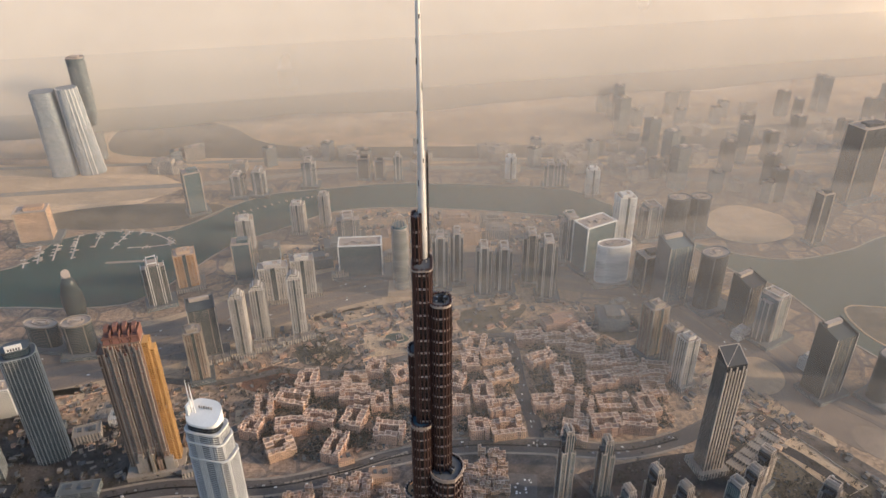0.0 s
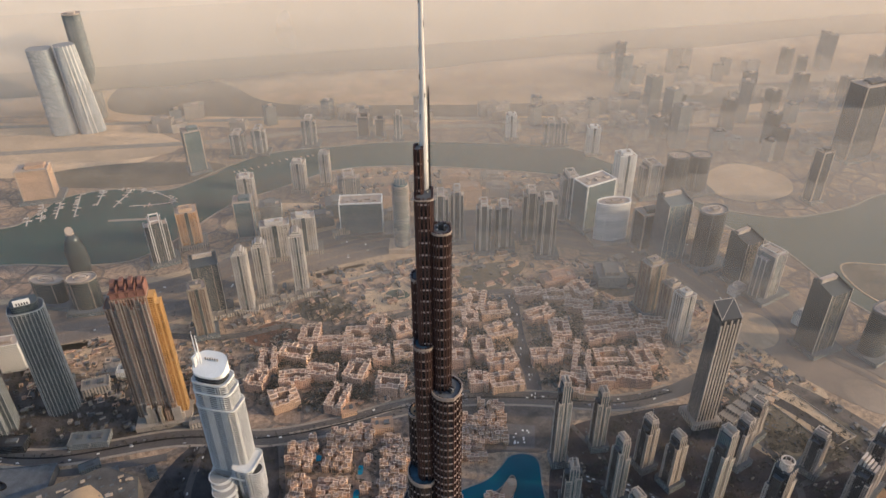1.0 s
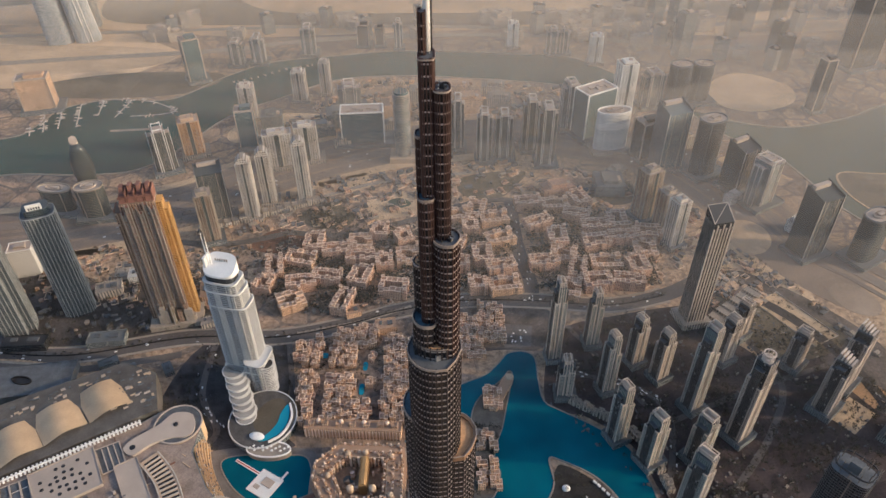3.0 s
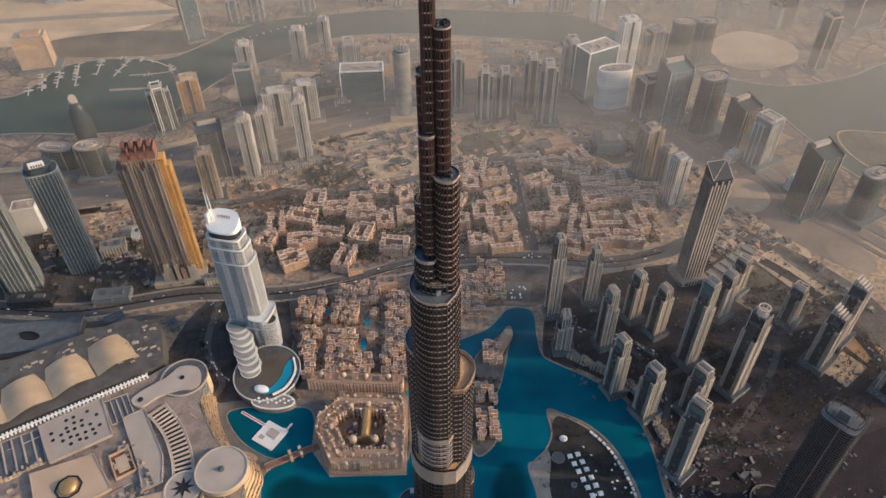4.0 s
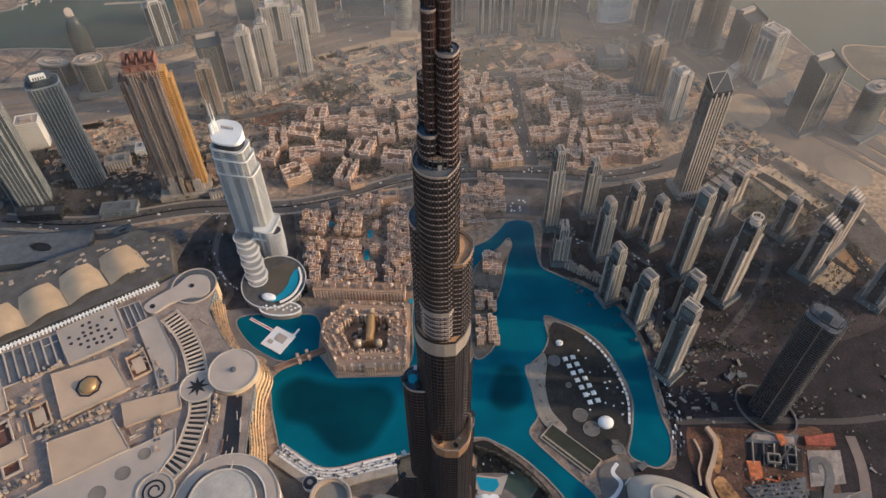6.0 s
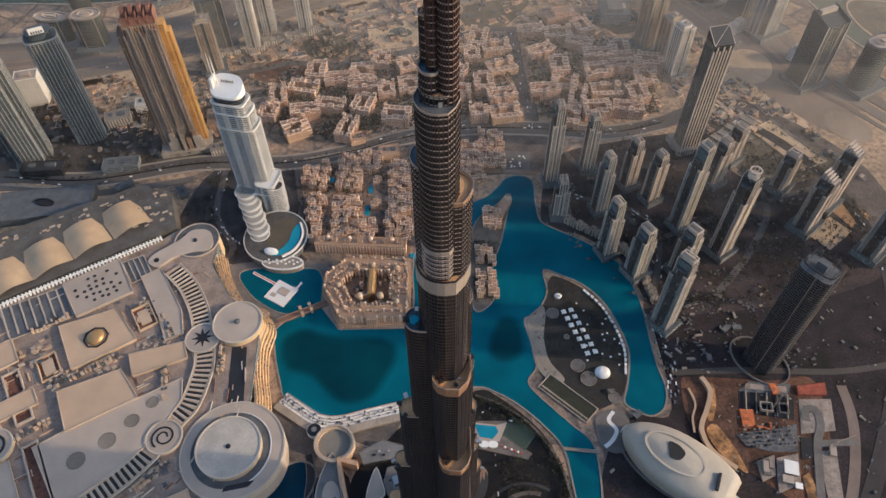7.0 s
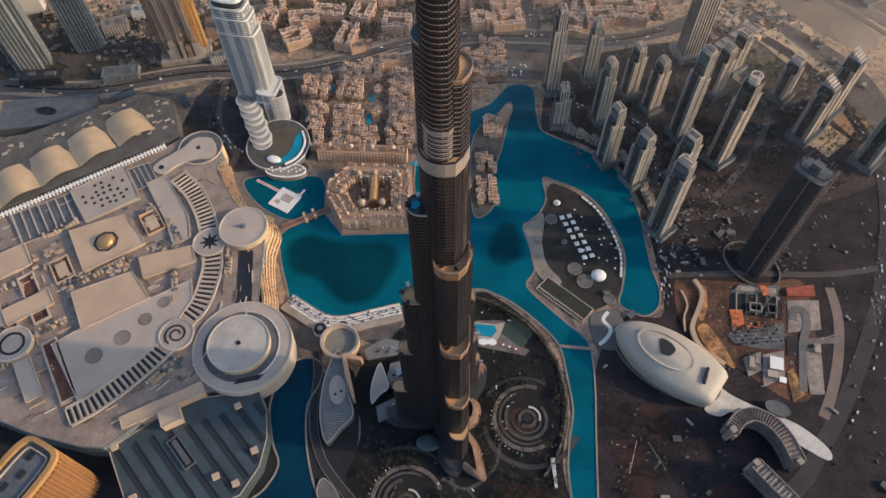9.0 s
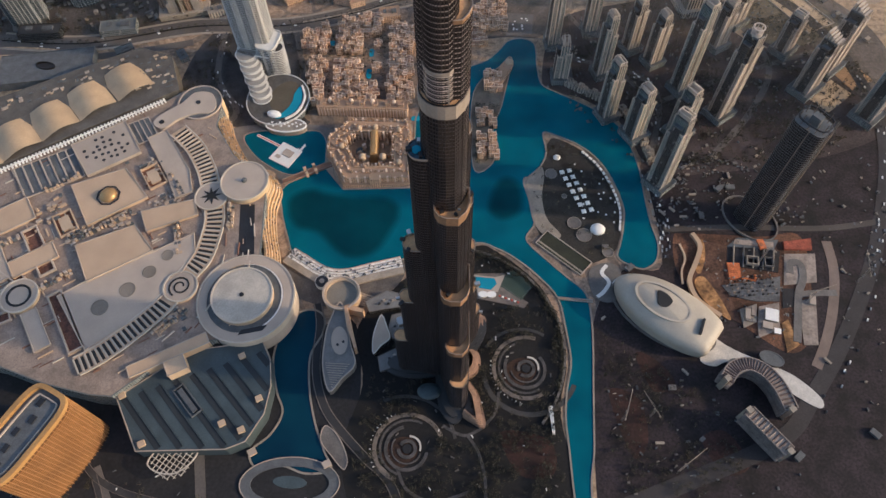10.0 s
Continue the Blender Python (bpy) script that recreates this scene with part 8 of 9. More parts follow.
part("ramp", Shape().strip(curve([(459, 134), (462, 147), (470, 151), (477, 144), (474, 124), (463, 103), (454, 70), (444, 34)], False, 6), 10, 0.2, 1.5), DARKPAVE, t, "dark curling ramp")
part("ramp", Shape().strip([(464, 102), (490, 104), (514, 104)], 9, 0.2, 1.3), DARKPAVE, t, "dark branch of the ramp")
part("pit", Shape().prism([(437, 82), (452, 84), (459, 110), (444, 111)], 0, 1.0), DEEP, t, "dark sheet for a shaded square shaft")
part("bank", Shape().prism([(430, 60), (440, 66), (446, 30), (428, 20)], 0, 1.2), OCHRE_EARTH, t, "ochre earth bank")
part("bank", Shape().prism([(460, 92), (484, 96), (470, 30), (452, 30)], 0, 0.9), PALE_SAND, t, "pale levelled sand")
for x, y, w, d, h, m in ((418, 70, 16, 17, 5, WHITE), (388, 72, 6, 14, 4, ROOF), (396, 76, 5, 12, 4, PALE_SAND), (410, 56, 12, 9, 4, ROOF), (421, 48, 8, 7, 3, WHITE), (388, 64, 9, 4, 3, DARKPAVE), (478, 92, 7, 12, 3, ROOF)):
    hut = thing("site_cabin", "pale flat-roofed site cabin in the pit", "site cabin", x, y, 2.0 if y < 90 and x < 440 else 1.0, -14, "site cabins in the pit")
    part("wall", Shape().prism(rect(w, d), 0, h), CONCRETE, hut)
    part("roof", Shape().prism(rect(w + 0.6, d + 0.6), h, h + 0.4), m, hut)
huts = []
for i, (w, d, h, m) in enumerate(((10, 2.5, 2.7, CONCRETE), (6, 4, 3, DARKPAVE), (9, 6, 4, DARKPAVE), (6, 2.6, 2.7, PAVING), (12, 7, 4, ROOF_DARK))):
    t = thing("site_hut", "low site hut or store on building ground", "site hut", 3000 + 40 * i, 4600, 0, 0, "site huts and stores")
    part("body", Shape().prism(rect(w, d), 0, h), m, t)
    part("roof", Shape().prism(rect(w + 0.5, d + 0.5), h, h + 0.3), m, t)
    huts.append(t)
for i in range(44):
    x, y = rng.uniform(200, 640), rng.uniform(-150, 420)
    if i % 2:
        x, y = rng.uniform(285, 420), rng.uniform(200, 330)
    if 220 < x < 350 and 0 < y < 140 or 305 < x < 480 and 20 < y < 195 or inside((x, y), lake_poly) or math.hypot(x - 425, y - 215) < 50:
        continue
    if any(math.hypot(x - q[0], y - q[1]) < 34 for q in TOWERS):
        continue
    copy_thing(huts[rng.choice((0, 0, 1, 1, 2, 3, 3, 4))], pose(x, y, 0, 0, 0, rng.choice((0, 5, 92, 40, 130))))

# the boulevard's line, used by its kerbs, trees and traffic
SWEEP = [(-757, 588), (-608, 580), (-430, 618), (-281, 618), (-167, 646), (-80, 679), (31, 703), (153, 702), (290, 690), (389, 715)]

# ---- district grounds, streets and low clutter ----
patch("district_ground", [(150, 470), (185, 620), (300, 665), (460, 685), (640, 620), (700, 420), (560, 330), (300, 296), (286, 330), (264, 400), (205, 452)], 0.16, plain("district_soil", (0.058, 0.042, 0.04), 0.95, var=0.5, big=0.03, small=0.3), "dark ground between the lake towers", "ground")
# forecourt asphalt darkened further, its shade being put into the colour
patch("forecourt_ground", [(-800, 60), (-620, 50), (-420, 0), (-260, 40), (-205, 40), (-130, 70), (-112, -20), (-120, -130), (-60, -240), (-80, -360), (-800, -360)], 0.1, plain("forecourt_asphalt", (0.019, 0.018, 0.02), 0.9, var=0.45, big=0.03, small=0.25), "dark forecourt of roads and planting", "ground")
patch("forecourt_ground", [(-440, 430), (-400, 600), (-260, 605), (-240, 440), (-220, 400), (-330, 395), (-400, 445)], 0.17, plain("hotel_forecourt", (0.055, 0.05, 0.05), 0.9, var=0.6, big=0.04), "dark forecourt beside the white hotel", "ground")
patch("site_ground", [(-375, 870), (-340, 915), (-285, 905), (-268, 868), (-320, 840), (-365, 850)], 0.32, EARTH, "orange dug earth of a small site", "earth")
patch("pavement", [(-165, 1005), (-100, 1055), (-48, 1010), (-60, 960), (-150, 940)], 0.34, SAND, "walled pale sand compound", "sand", False)
patch("water", [(-120, 1010), (-92, 1022), (-70, 1000), (-100, 985)], 0.4, BAYW, "small pond in a compound", "pond")
for pts, w in (([(300, 330), (330, 440), (300, 500), (200, 540), (160, 600)], 9), ([(330, 440), (470, 500), (640, 560)], 9), ([(390, 330), (470, 420), (520, 520), (480, 640)], 10), ([(205, 640), (270, 520), (300, 470)], 8),
               ([(-620, -60), (-520, -170), (-380, -190), (-250, -180), (-110, -220)], 16), ([(-300, -105), (-285, -200), (-300, -320)], 12), ([(-420, -120), (-380, -190)], 10), ([(-380, 600), (-375, 500), (-335, 430), (-350, 400)], 10), ([(-260, 610), (-240, 520), (-225, 430)], 9)):
    road(pts, w, 0.48 + 0.006 * len(pts) + 0.004 * w, "narrow dark service street")
road([(-250, 625), (-140, 655), (-60, 690)], 6, 0.62, "pale pavement beside the boulevard", PAVING)
for o in (17.5, -17.5):
    road(offset_line(curve(SWEEP, False, 4), o), 4.5, 0.6, "pale kerbed pavement along the boulevard", PAVING, "pavement")

HW = [(-1400, 830), (-846, 905), (-699, 940), (-524, 1010), (-414, 1100), (-240, 1195), (-73, 1255), (157, 1290), (435, 1213), (547, 1118), (629, 956), (677, 822), (749, 735)]
for o, w in ((-90, 26), (90, 20)):
    tagged(part("verge", Shape().strip(offset_line(curve(HW[:8], False, 8), o), w, -0.3, 0.36), SAND, None, "sandy verge along the highway"), category="verge", kind="structure")
for x, y, w, d, rot, m, lab in ((-585, 800, 62, 44, 12, PAVING, "pale walled car park"), (-700, 830, 90, 46, 12, SAND, "bare sand plot by the highway"), (-250, 940, 40, 26, 20, SAND, "bare sand plot by a road"), (-330, 780, 70, 40, 10, SAND, "bare sand plot among low blocks"), (-180, 840, 60, 34, 15, SAND, "bare sand plot among low blocks"),
                                (-215, 1075, 110, 60, 22, SAND, "bare sand plot by the highway"), (-60, 1100, 90, 60, 15, SAND, "bare sand plot by the highway"), (240, 1040, 84, 46, 15, EARTH, "reddish fenced plot"), (-130, 885, 70, 40, 15, PAVING, "pale car park among low blocks"), (520, 600, 70, 44, 38, SAND, "bare sand plot by the towers"), (600, 450, 60, 40, 38, SAND, "bare sand plot by the towers")):
    patch("plot", rect(w, d, rot, x, y), 0.36, m, lab, "plot", False)
MIDRISE = [(240, 1045, 70, 34, 15, 16, F_PINK), (350, 1050, 60, 60, 0, 26, F_GREY), (380, 1110, 40, 26, 30, 14, F_BEIGE), (-20, 1400, 80, 40, 5, 30, F_BEIGE), (60, 1420, 70, 50, 5, 36, F_OLD), (140, 1440, 60, 40, -5, 28, F_BEIGE), (-120, 1400, 70, 50, 10, 34, F_OLD), (-60, 1480, 60, 40, 0, 30, F_BEIGE), (30, 1500, 70, 40, 0, 34, F_OLD)]
MIDRISE += [(130, 1510, 60, 40, 0, 26, F_BEIGE), (-300, 1300, 70, 40, 15, 24, F_GREY), (-420, 1330, 50, 40, 10, 40, F_GREY), (-260, 1350, 60, 50, 10, 36, F_GREY), (-120, 1320, 60, 30, 5, 20, F_BEIGE), (-240, 1240, 40, 20, 12, 16, F_BEIGE), (560, 1230, 40, 36, 20, 30, F_BEIGE), (600, 1180, 40, 30, 20, 20, F_WHITE), (690, 900, 30, 24, 30, 24, F_WHITE), (600, 1000, 34, 20, 30, 18, F_WHITE)]
for x, y, w, d, rot, h, wall in MIDRISE:
    t = thing("office_block", "mid-rise city block with flat roof", "block", x, y, 0, rot, "mid-rise blocks")
    part("wall", walled(rect(w, d), h), wall, t)
    part("wall", walled(rect(w * 0.5, d * 0.7), h + 7), wall, t)
    part("roof_plant", Shape().box(w * 0.3, 0, h, h + 3, w * 0.2, d * 0.3), ROOF, t)

patch("district_ground", [(-800, 600), (-620, 600), (-440, 630), (-390, 660), (-380, 790), (-480, 790), (-640, 760), (-800, 790)], 0.15, plain("tower_district_soil", (0.08, 0.068, 0.06), 0.95, var=0.45, big=0.03, small=0.25), "dark ground round the tall boulevard towers", "ground")
for k in range(26):
    p = curve([(290, 320), (276, 385), (248, 424), (205, 454), (176, 474)], False, 6)
    a = Vector(p[min(len(p) - 1, int(k * (len(p) - 1) / 25))])
    b = Vector(p[min(len(p) - 1, int(k * (len(p) - 1) / 25) + 1)]) if int(k * (len(p) - 1) / 25) + 1 < len(p) else a + Vector((-1, 0.7))
    q = a + Vector((9, 7))
    t = thing("quay_house", "low pale terrace house along the quay", "house", q.x, q.y, 0, math.degrees(math.atan2(b.y - a.y, b.x - a.x)) + rng.uniform(-4, 4), "low houses along the quay")
    part("wall", walled(rect(8, 11), 6 + 3 * (k % 3)), F_BEIGE, t)
    part("roof_room", walled(rect(3.5, 4), 9 + 3 * (k % 3)), F_BEIGE, t)
road(SWEEP, 3.0, 0.75, "planted median of the boulevard", LAWN, "median")
for x, y, w, d, h, rot, wall in ((-560, 610, 60, 26, 12, 8, F_GREY), (-690, 600, 70, 24, 14, 4, F_DARK), (-600, 730, 44, 30, 16, 20, F_BEIGE), (-560, 770, 36, 26, 14, 10, F_WHITE), (-400, 650, 30, 20, 10, 20, F_BEIGE), (-420, 720, 26, 40, 16, 14, F_BROWN), (-670, 740, 50, 28, 10, 20, F_GREY), (-360, 640, 22, 16, 9, 20, F_BEIGE), (-160, 672, 26, 22, 10, 20, F_OLD), (-100, 636, 34, 24, 12, 10, F_OLD)):
    t = thing("podium_block", "low flat-roofed block beside the towers", "block", x, y, 0, rot, "low blocks by the boulevard")
    part("wall", walled(rect(w, d), h), wall, t)
    part("roof_plant", Shape().box(w * 0.2, 0, h, h + 3, w * 0.25, d * 0.35), ROOF_DARK, t)
    part("roof_plant", Shape().box(-w * 0.25, d * 0.1, h, h + 2, w * 0.15, d * 0.3), ROOF_DARK, t)

# long low row in front of the slim towers, and a flat dark hall behind the tents
t = thing("arcade_row", "long pale low row of shops", "shops")
for k in range(14):
    p = Vector((-452, 926)).lerp(Vector((-268, 1010)), k / 13)
    part("wall", walled(rect(13.5, 16, 24, p.x, p.y), 9 + 3 * (k % 3 == 0)), F_BEIGE, t)
t = thing("flat_hall", "dark flat-roofed hall with oval well", "hall", -655, 515, 0, 8)
part("wall", walled(rect(150, 64), 14), ROOF_DARK, t)
# the oval well has a flat black floor in place of shaded depth
part("roof_well", Shape().ring(oval(34, 16, 24, -20), oval(30, 12, 24, -20), 14, 16).prism(oval(30, 12, 24, -20), 14, 14.3), BLACK, t)
for x, y, w, d, h in ((-470, 520, 26, 20, 10), (-440, 545, 14, 24, 8), (-500, 545, 20, 14, 9), (-455, 490, 12, 18, 8), (-540, 560, 30, 16, 7)):
    t = thing("service_block", "pale flat-roofed service block", "service block", x, y, 0, 32)
    part("wall", walled(rect(w, d), h), F_GREY, t)
    part("roof_plant", Shape().box(0, 0, h, h + 2.5, w * 0.4, d * 0.3), ROOF_DARK, t)
t = thing("sheds", "row of pale flat sheds by the boulevard", "sheds", 500, 680, 0, 38)
for k in range(6):
    part("shed", walled(rect(16, 26, 0, -50 + 20 * k, 0), 8 + (k % 2) * 2), F_BEIGE, t)

# ---- lanes, beds and shelters on the dark forecourt behind the mall ----
LANE = plain("forecourt_lane", (0.045, 0.042, 0.042), 0.85, var=0.3, big=0.05)
for k, (pts, w) in enumerate((([(-470, -60), (-420, -130), (-340, -160), (-240, -172), (-120, -210)], 7), ([(-420, -130), (-400, -180), (-410, -260)], 6), ([(-300, -175), (-330, -210), (-310, -260), (-250, -270), (-220, -230), (-250, -190)], 5), ([(-180, -178), (-160, -230), (-110, -250)], 6), ([(-520, -60), (-500, -150), (-520, -240)], 7))):
    ln = curve(pts, False, 8)
    tagged(part("lane", Shape().strip(ln, w, 0, 0.62 + 0.02 * k), LANE, None, "grey lane curving through the forecourt"), category="lane", kind="structure")
    for o in (w / 2 + 0.4, -w / 2 - 0.4):
        tagged(part("kerb", Shape().strip(offset_line(ln, o), 0.5, 0, 0.95), RING_STONE, None, "pale kerb beside a lane"), category="kerb", kind="structure")
for i in range(70):
    x, y = rng.uniform(-520, -110), rng.uniform(-300, -125)
    t = thing("shelter", "small pale shelter on the forecourt", "shelter", x, y, 0.1, rng.choice((15, 30, 60, 105)), "shelters on the forecourt")
    w = rng.uniform(1.5, 4.5)
    part("roof", Shape().prism(rect(w, 1.4), 2.3, 2.6), WHITE if i % 3 == 0 else ROOF_DARK, t)
    part("wall", Shape().box(0, 0.4, 0, 2.3, w * 0.9, 0.25), DARKPAVE, t)

# ---- marina ----
def boat(w, l, seed):
    t = thing("boat", "small white motor boat moored at a pontoon", "boat", 3000 + 30 * seed, 4700, 0, 0, "boats in the marina")
    part("hull", Shape().prism([(-w / 2, -l / 2), (w / 2, -l / 2), (w / 2, l * 0.2), (0, l / 2), (-w / 2, l * 0.2)], 0, 1.6), TRIM_FAR, t)
    part("cabin", Shape().prism(rect(w * 0.7, l * 0.4, 0, 0, -l * 0.08), 1.6, 3.2), ROOF, t)
    return t


boats = [boat(2.8, 9, 0), boat(3.6, 12, 1), boat(2.4, 7.5, 2)]
FINGERS = [[(-1026, 1340), (-1008, 1296)], [(-1020, 1408), (-984, 1317)], [(-985, 1432), (-954, 1332)], [(-948, 1464), (-912, 1340)], [(-896, 1486), (-880, 1398)], [(-822, 1490), (-834, 1389)]]
FINGERS += [curve([(-860, 1486), (-820, 1488), (-786, 1478)], False, 4), curve([(-792, 1480), (-750, 1467), (-700, 1432), (-690, 1418), (-723, 1404), (-796, 1394)], False, 5)]
for finger in FINGERS:
    t = thing("pontoon", "long pale floating pontoon in the marina", "pontoon", 0, 0, 0, 0, "marina pontoons")
    part("deck", Shape().strip(finger, 3.0, 0.1, 1.0), TRIM_FAR, t)
    for (ax, ay), (bx, by) in zip(finger, finger[1:]):
        d = Vector((bx - ax, by - ay))
        n, ang, steps = Vector((-d.y, d.x)).normalized(), math.degrees(math.atan2(d.y, d.x)), max(1, int(d.length / 8))
        for j in range(steps):
            p = Vector((ax, ay)) + d * ((j + 0.5) / steps)
            for side in (-1, 1):
                if rng.random() < 0.3:
                    q = p + n * side * 6.5
                    copy_thing(rng.choice(boats), pose(q.x, q.y, 0.2, 0, 0, ang + (0 if side > 0 else 180)))
ln = curve([(-600, 1610), (-540, 1640), (-470, 1690), (-400, 1715)], False, 8)
for i in range(0, len(ln), 2):
    copy_thing(boats[i % 3], pose(ln[i][0] + 22, ln[i][1] - 22, 0.2, 0, 0, 50))
for x, y, r in ((-150, 270, 0), (-95, 284, 90), (-84, 284, 90), (-72, 284, 95), (60, 480, 20), (-120, 220, 40)):
    if y > 280:
        copy_thing(boats[2], pose(x, y, 0.3, 0, 0, r))

# ---- planting: trees and palms, too many to count ----
def grove(spots, label, high=7.0):
    """Trees with tapered stems, limbs and ragged crowns of many small leaf clumps."""
    wood, crown = Shape(), Shape()
    for x, y in spots:
        h = high * rng.uniform(0.7, 1.3)
        r = h * rng.uniform(0.32, 0.5)
        wood.prism([(x + 0.22 * math.cos(a), y + 0.22 * math.sin(a)) for a in (0, 2.1, 4.2)], 0, h * 0.6, [(x + 0.1 * math.cos(a), y + 0.1 * math.sin(a)) for a in (0, 2.1, 4.2)])
        for _ in range(3):
            a = rng.uniform(0, 6.28)
            wood.beam((x, y, h * 0.5), (x + r * 0.6 * math.cos(a), y + r * 0.6 * math.sin(a), h * 0.8), 0.08, 3)
        for _ in range(13):
            a, q = rng.uniform(0, 6.28), r * math.sqrt(rng.random())
            c = Vector((x + q * math.cos(a), y + q * math.sin(a), h * (0.55 + 0.45 * rng.random() * (1 - (q / r) ** 2 * 0.6))))
            k, s = len(crown.v), r * rng.uniform(0.2, 0.42)
            for _ in range(4):
                v = Vector((rng.gauss(0, 1), rng.gauss(0, 1), rng.gauss(0, 0.7))).normalized() * s
                crown.v.append(tuple(c + v))
            crown.f += [(k, k + 1, k + 2), (k, k + 2, k + 3), (k, k + 3, k + 1), (k + 1, k + 3, k + 2)]
    t = thing("trees", label, "trees", kind="stuff")
    tagged(part("trunk", wood, BARK, t), kind="stuff")
    tagged(part("crown", crown, LEAF, t), kind="stuff")


def scatter(poly, n, clear=(), free=True):
    xs, ys, out = [p[0] for p in poly], [p[1] for p in poly], []
    while len(out) < n:
        p = (rng.uniform(min(xs), max(xs)), rng.uniform(min(ys), max(ys)))
        if inside(p, poly) and (noise.noise(Vector((p[0] * 0.03, p[1] * 0.03, 3))) > -0.15 or rng.random() < 0.2) and not any(math.hypot(p[0] - c[0], p[1] - c[1]) < c[2] for c in clear):
            out.append(p)
    return out


round_tower = [(BX, BY, 30)] + [(BX + q * math.cos(radians(a)), BY + q * math.sin(radians(a)), 22) for a in WINGS for q in (20, 40, 58, 70)] + [(56, 108, 30), (92, 106, 22), (-143, 100, 30), (-140, 40, 30), (-95, 70, 20), (95, 0, 34), (-52, -98, 34), (-140, 20, 34), (-20, -40, 26)]
grove(scatter([(-100, -10), (-60, 120), (31, 174), (66, 166), (118, 116), (142, 55), (144, 0), (132, -60), (134, -220), (-60, -240), (-120, -120)], 1500, round_tower), "dark dense garden trees round the tower", 7)
ringed = [(150 * math.cos(a) * 0.98 - 4, 150 * math.sin(a) * 0.98 + 26) for a in [radians(-20 + 1.6 * i) for i in range(64)]]
grove([(x + rng.uniform(-3, 3), y + rng.uniform(-3, 3)) for x, y in ringed for _ in range(2)], "belt of dark trees along the channel", 8)
grove(scatter([(190, -150), (192, 60), (235, 20), (300, -20), (350, -80), (330, -160)], 420), "dark scrubby trees on waste ground", 6)
grove(scatter([(122, 215), (120, 292), (150, 362), (163, 366), (222, 316), (243, 250), (226, 170), (180, 160)], 110, [(160 + 5 * i, 300 - 11 * i, 13) for i in range(8)] + [(208, 205, 14), (157, 168, 34)]), "trees on the park island", 6)
grove(scatter([(160, 470), (190, 620), (300, 660), (460, 680), (640, 610), (690, 430), (560, 335), (305, 300), (270, 400)], 1300, [(q[0], q[1], 34) for q in TOWERS]), "street trees between the lake towers", 8.5)
grove(scatter([(-330, 690), (-320, 810), (-230, 890), (-100, 910), (-10, 880), (-20, 730), (-200, 680)], 520, [(p[0], p[1], 22) for p in spots]), "trees between low sand-coloured blocks", 11)
grove(scatter([(20, 725), (20, 960), (290, 1000), (400, 880), (380, 735)], 520, [(p[0], p[1], 22) for p in spots] + [(148, 700 + 30 * i, 17) for i in range(11)]), "trees between rose-coloured blocks", 11)
grove(scatter([(-700, -60), (-420, -130), (-240, -160), (-60, -240), (-80, -330), (-700, -330)], 420), "dark roadside trees behind the mall", 7)
grove(scatter([(-440, 440), (-400, 600), (-260, 600), (-240, 445), (-330, 400)], 150, [(-300, 500, 70)]), "trees beside the white hotel", 7)
grove(scatter([(-250, 430), (-200, 420), (-60, 420), (-60, 620), (-250, 610)], 160, [(p[0], p[1], 9) for p in taken]), "palms between old-town houses", 7)
grove(scatter([(-298, 967), (-236, 1004), (-185, 966), (-202, 921), (-268, 922)], 200), "trees on a planted roundabout", 8)
grove(scatter([(-420, 830), (-200, 860), (-60, 930), (-80, 1000), (-420, 900)], 160), "trees along the local road", 7)
grove(scatter([(290, 1000), (340, 1090), (400, 1080), (400, 1010)], 160), "dark trees round a far block", 9)

grove([(x + rng.uniform(-1, 1), y + rng.uniform(-1, 1)) for x, y in curve(SWEEP, False, 12)], "row of trees on the boulevard's median", 7)
grove(scatter([(-800, 600), (-620, 600), (-440, 630), (-390, 660), (-380, 790), (-480, 790), (-640, 760), (-800, 790)], 320, [(-640, 668, 40), (-480, 690, 50), (-722, 640, 40)]), "trees round the tall boulevard towers", 8)
grove(scatter([(-560, 880), (-540, 1000), (-300, 1080), (-60, 1180), (-60, 1000), (-300, 900)], 90), "sparse trees on dusty plots", 7)

# ---- traffic, too much to count ----
LANES = [(SWEEP, 13, 80, 0.5), ([(137, 1010), (140, 859), (154, 755), (153, 702)], 10, 30, 0.54), (HW[1:11], 62, 130, 0.76),
         ([(480, 720), (560, 690), (640, 560), (660, 380), (600, 200), (540, 60), (450, -60)], 9, 80, 0.5), ([(-620, -60), (-520, -170), (-380, -190), (-250, -180), (-110, -220)], 8, 50, 0.56), ([(300, 330), (330, 440), (300, 500), (200, 540)], 8, 40, 0.54), ([(-380, 600), (-375, 500), (-335, 430)], 12, 34, 0.54), ([(288, 300), (300, 220), (296, 160)], 9, 50, 0.2)]
paints = [WHITE, plain("silver_car", (0.4, 0.4, 0.4), 0.3, 0.6), plain("dark_car", (0.03, 0.03, 0.035), 0.3)]
cars = [Shape(), Shape(), Shape()]
for pts, wide, n, z in LANES:
    ln = curve(pts, False, 10)
    for _ in range(n):
        i = rng.randrange(len(ln) - 1)
        a, b = Vector(ln[i]), Vector(ln[i + 1])
        p, ang = a.lerp(b, rng.random()), math.degrees(math.atan2(b.y - a.y, b.x - a.x))
        o = Vector((-(b - a).y, (b - a).x)).normalized() * rng.uniform(-wide, wide)
        c = rng.choice(cars)
        c.box(p.x + o.x, p.y + o.y, z + 0.25, z + 1.0, 4.6, 1.9, ang)
        c.prism(rect(2.8, 1.75, ang, p.x + o.x, p.y + o.y), z + 1.0, z + 1.6, rect(1.9, 1.5, ang, p.x + o.x, p.y + o.y))
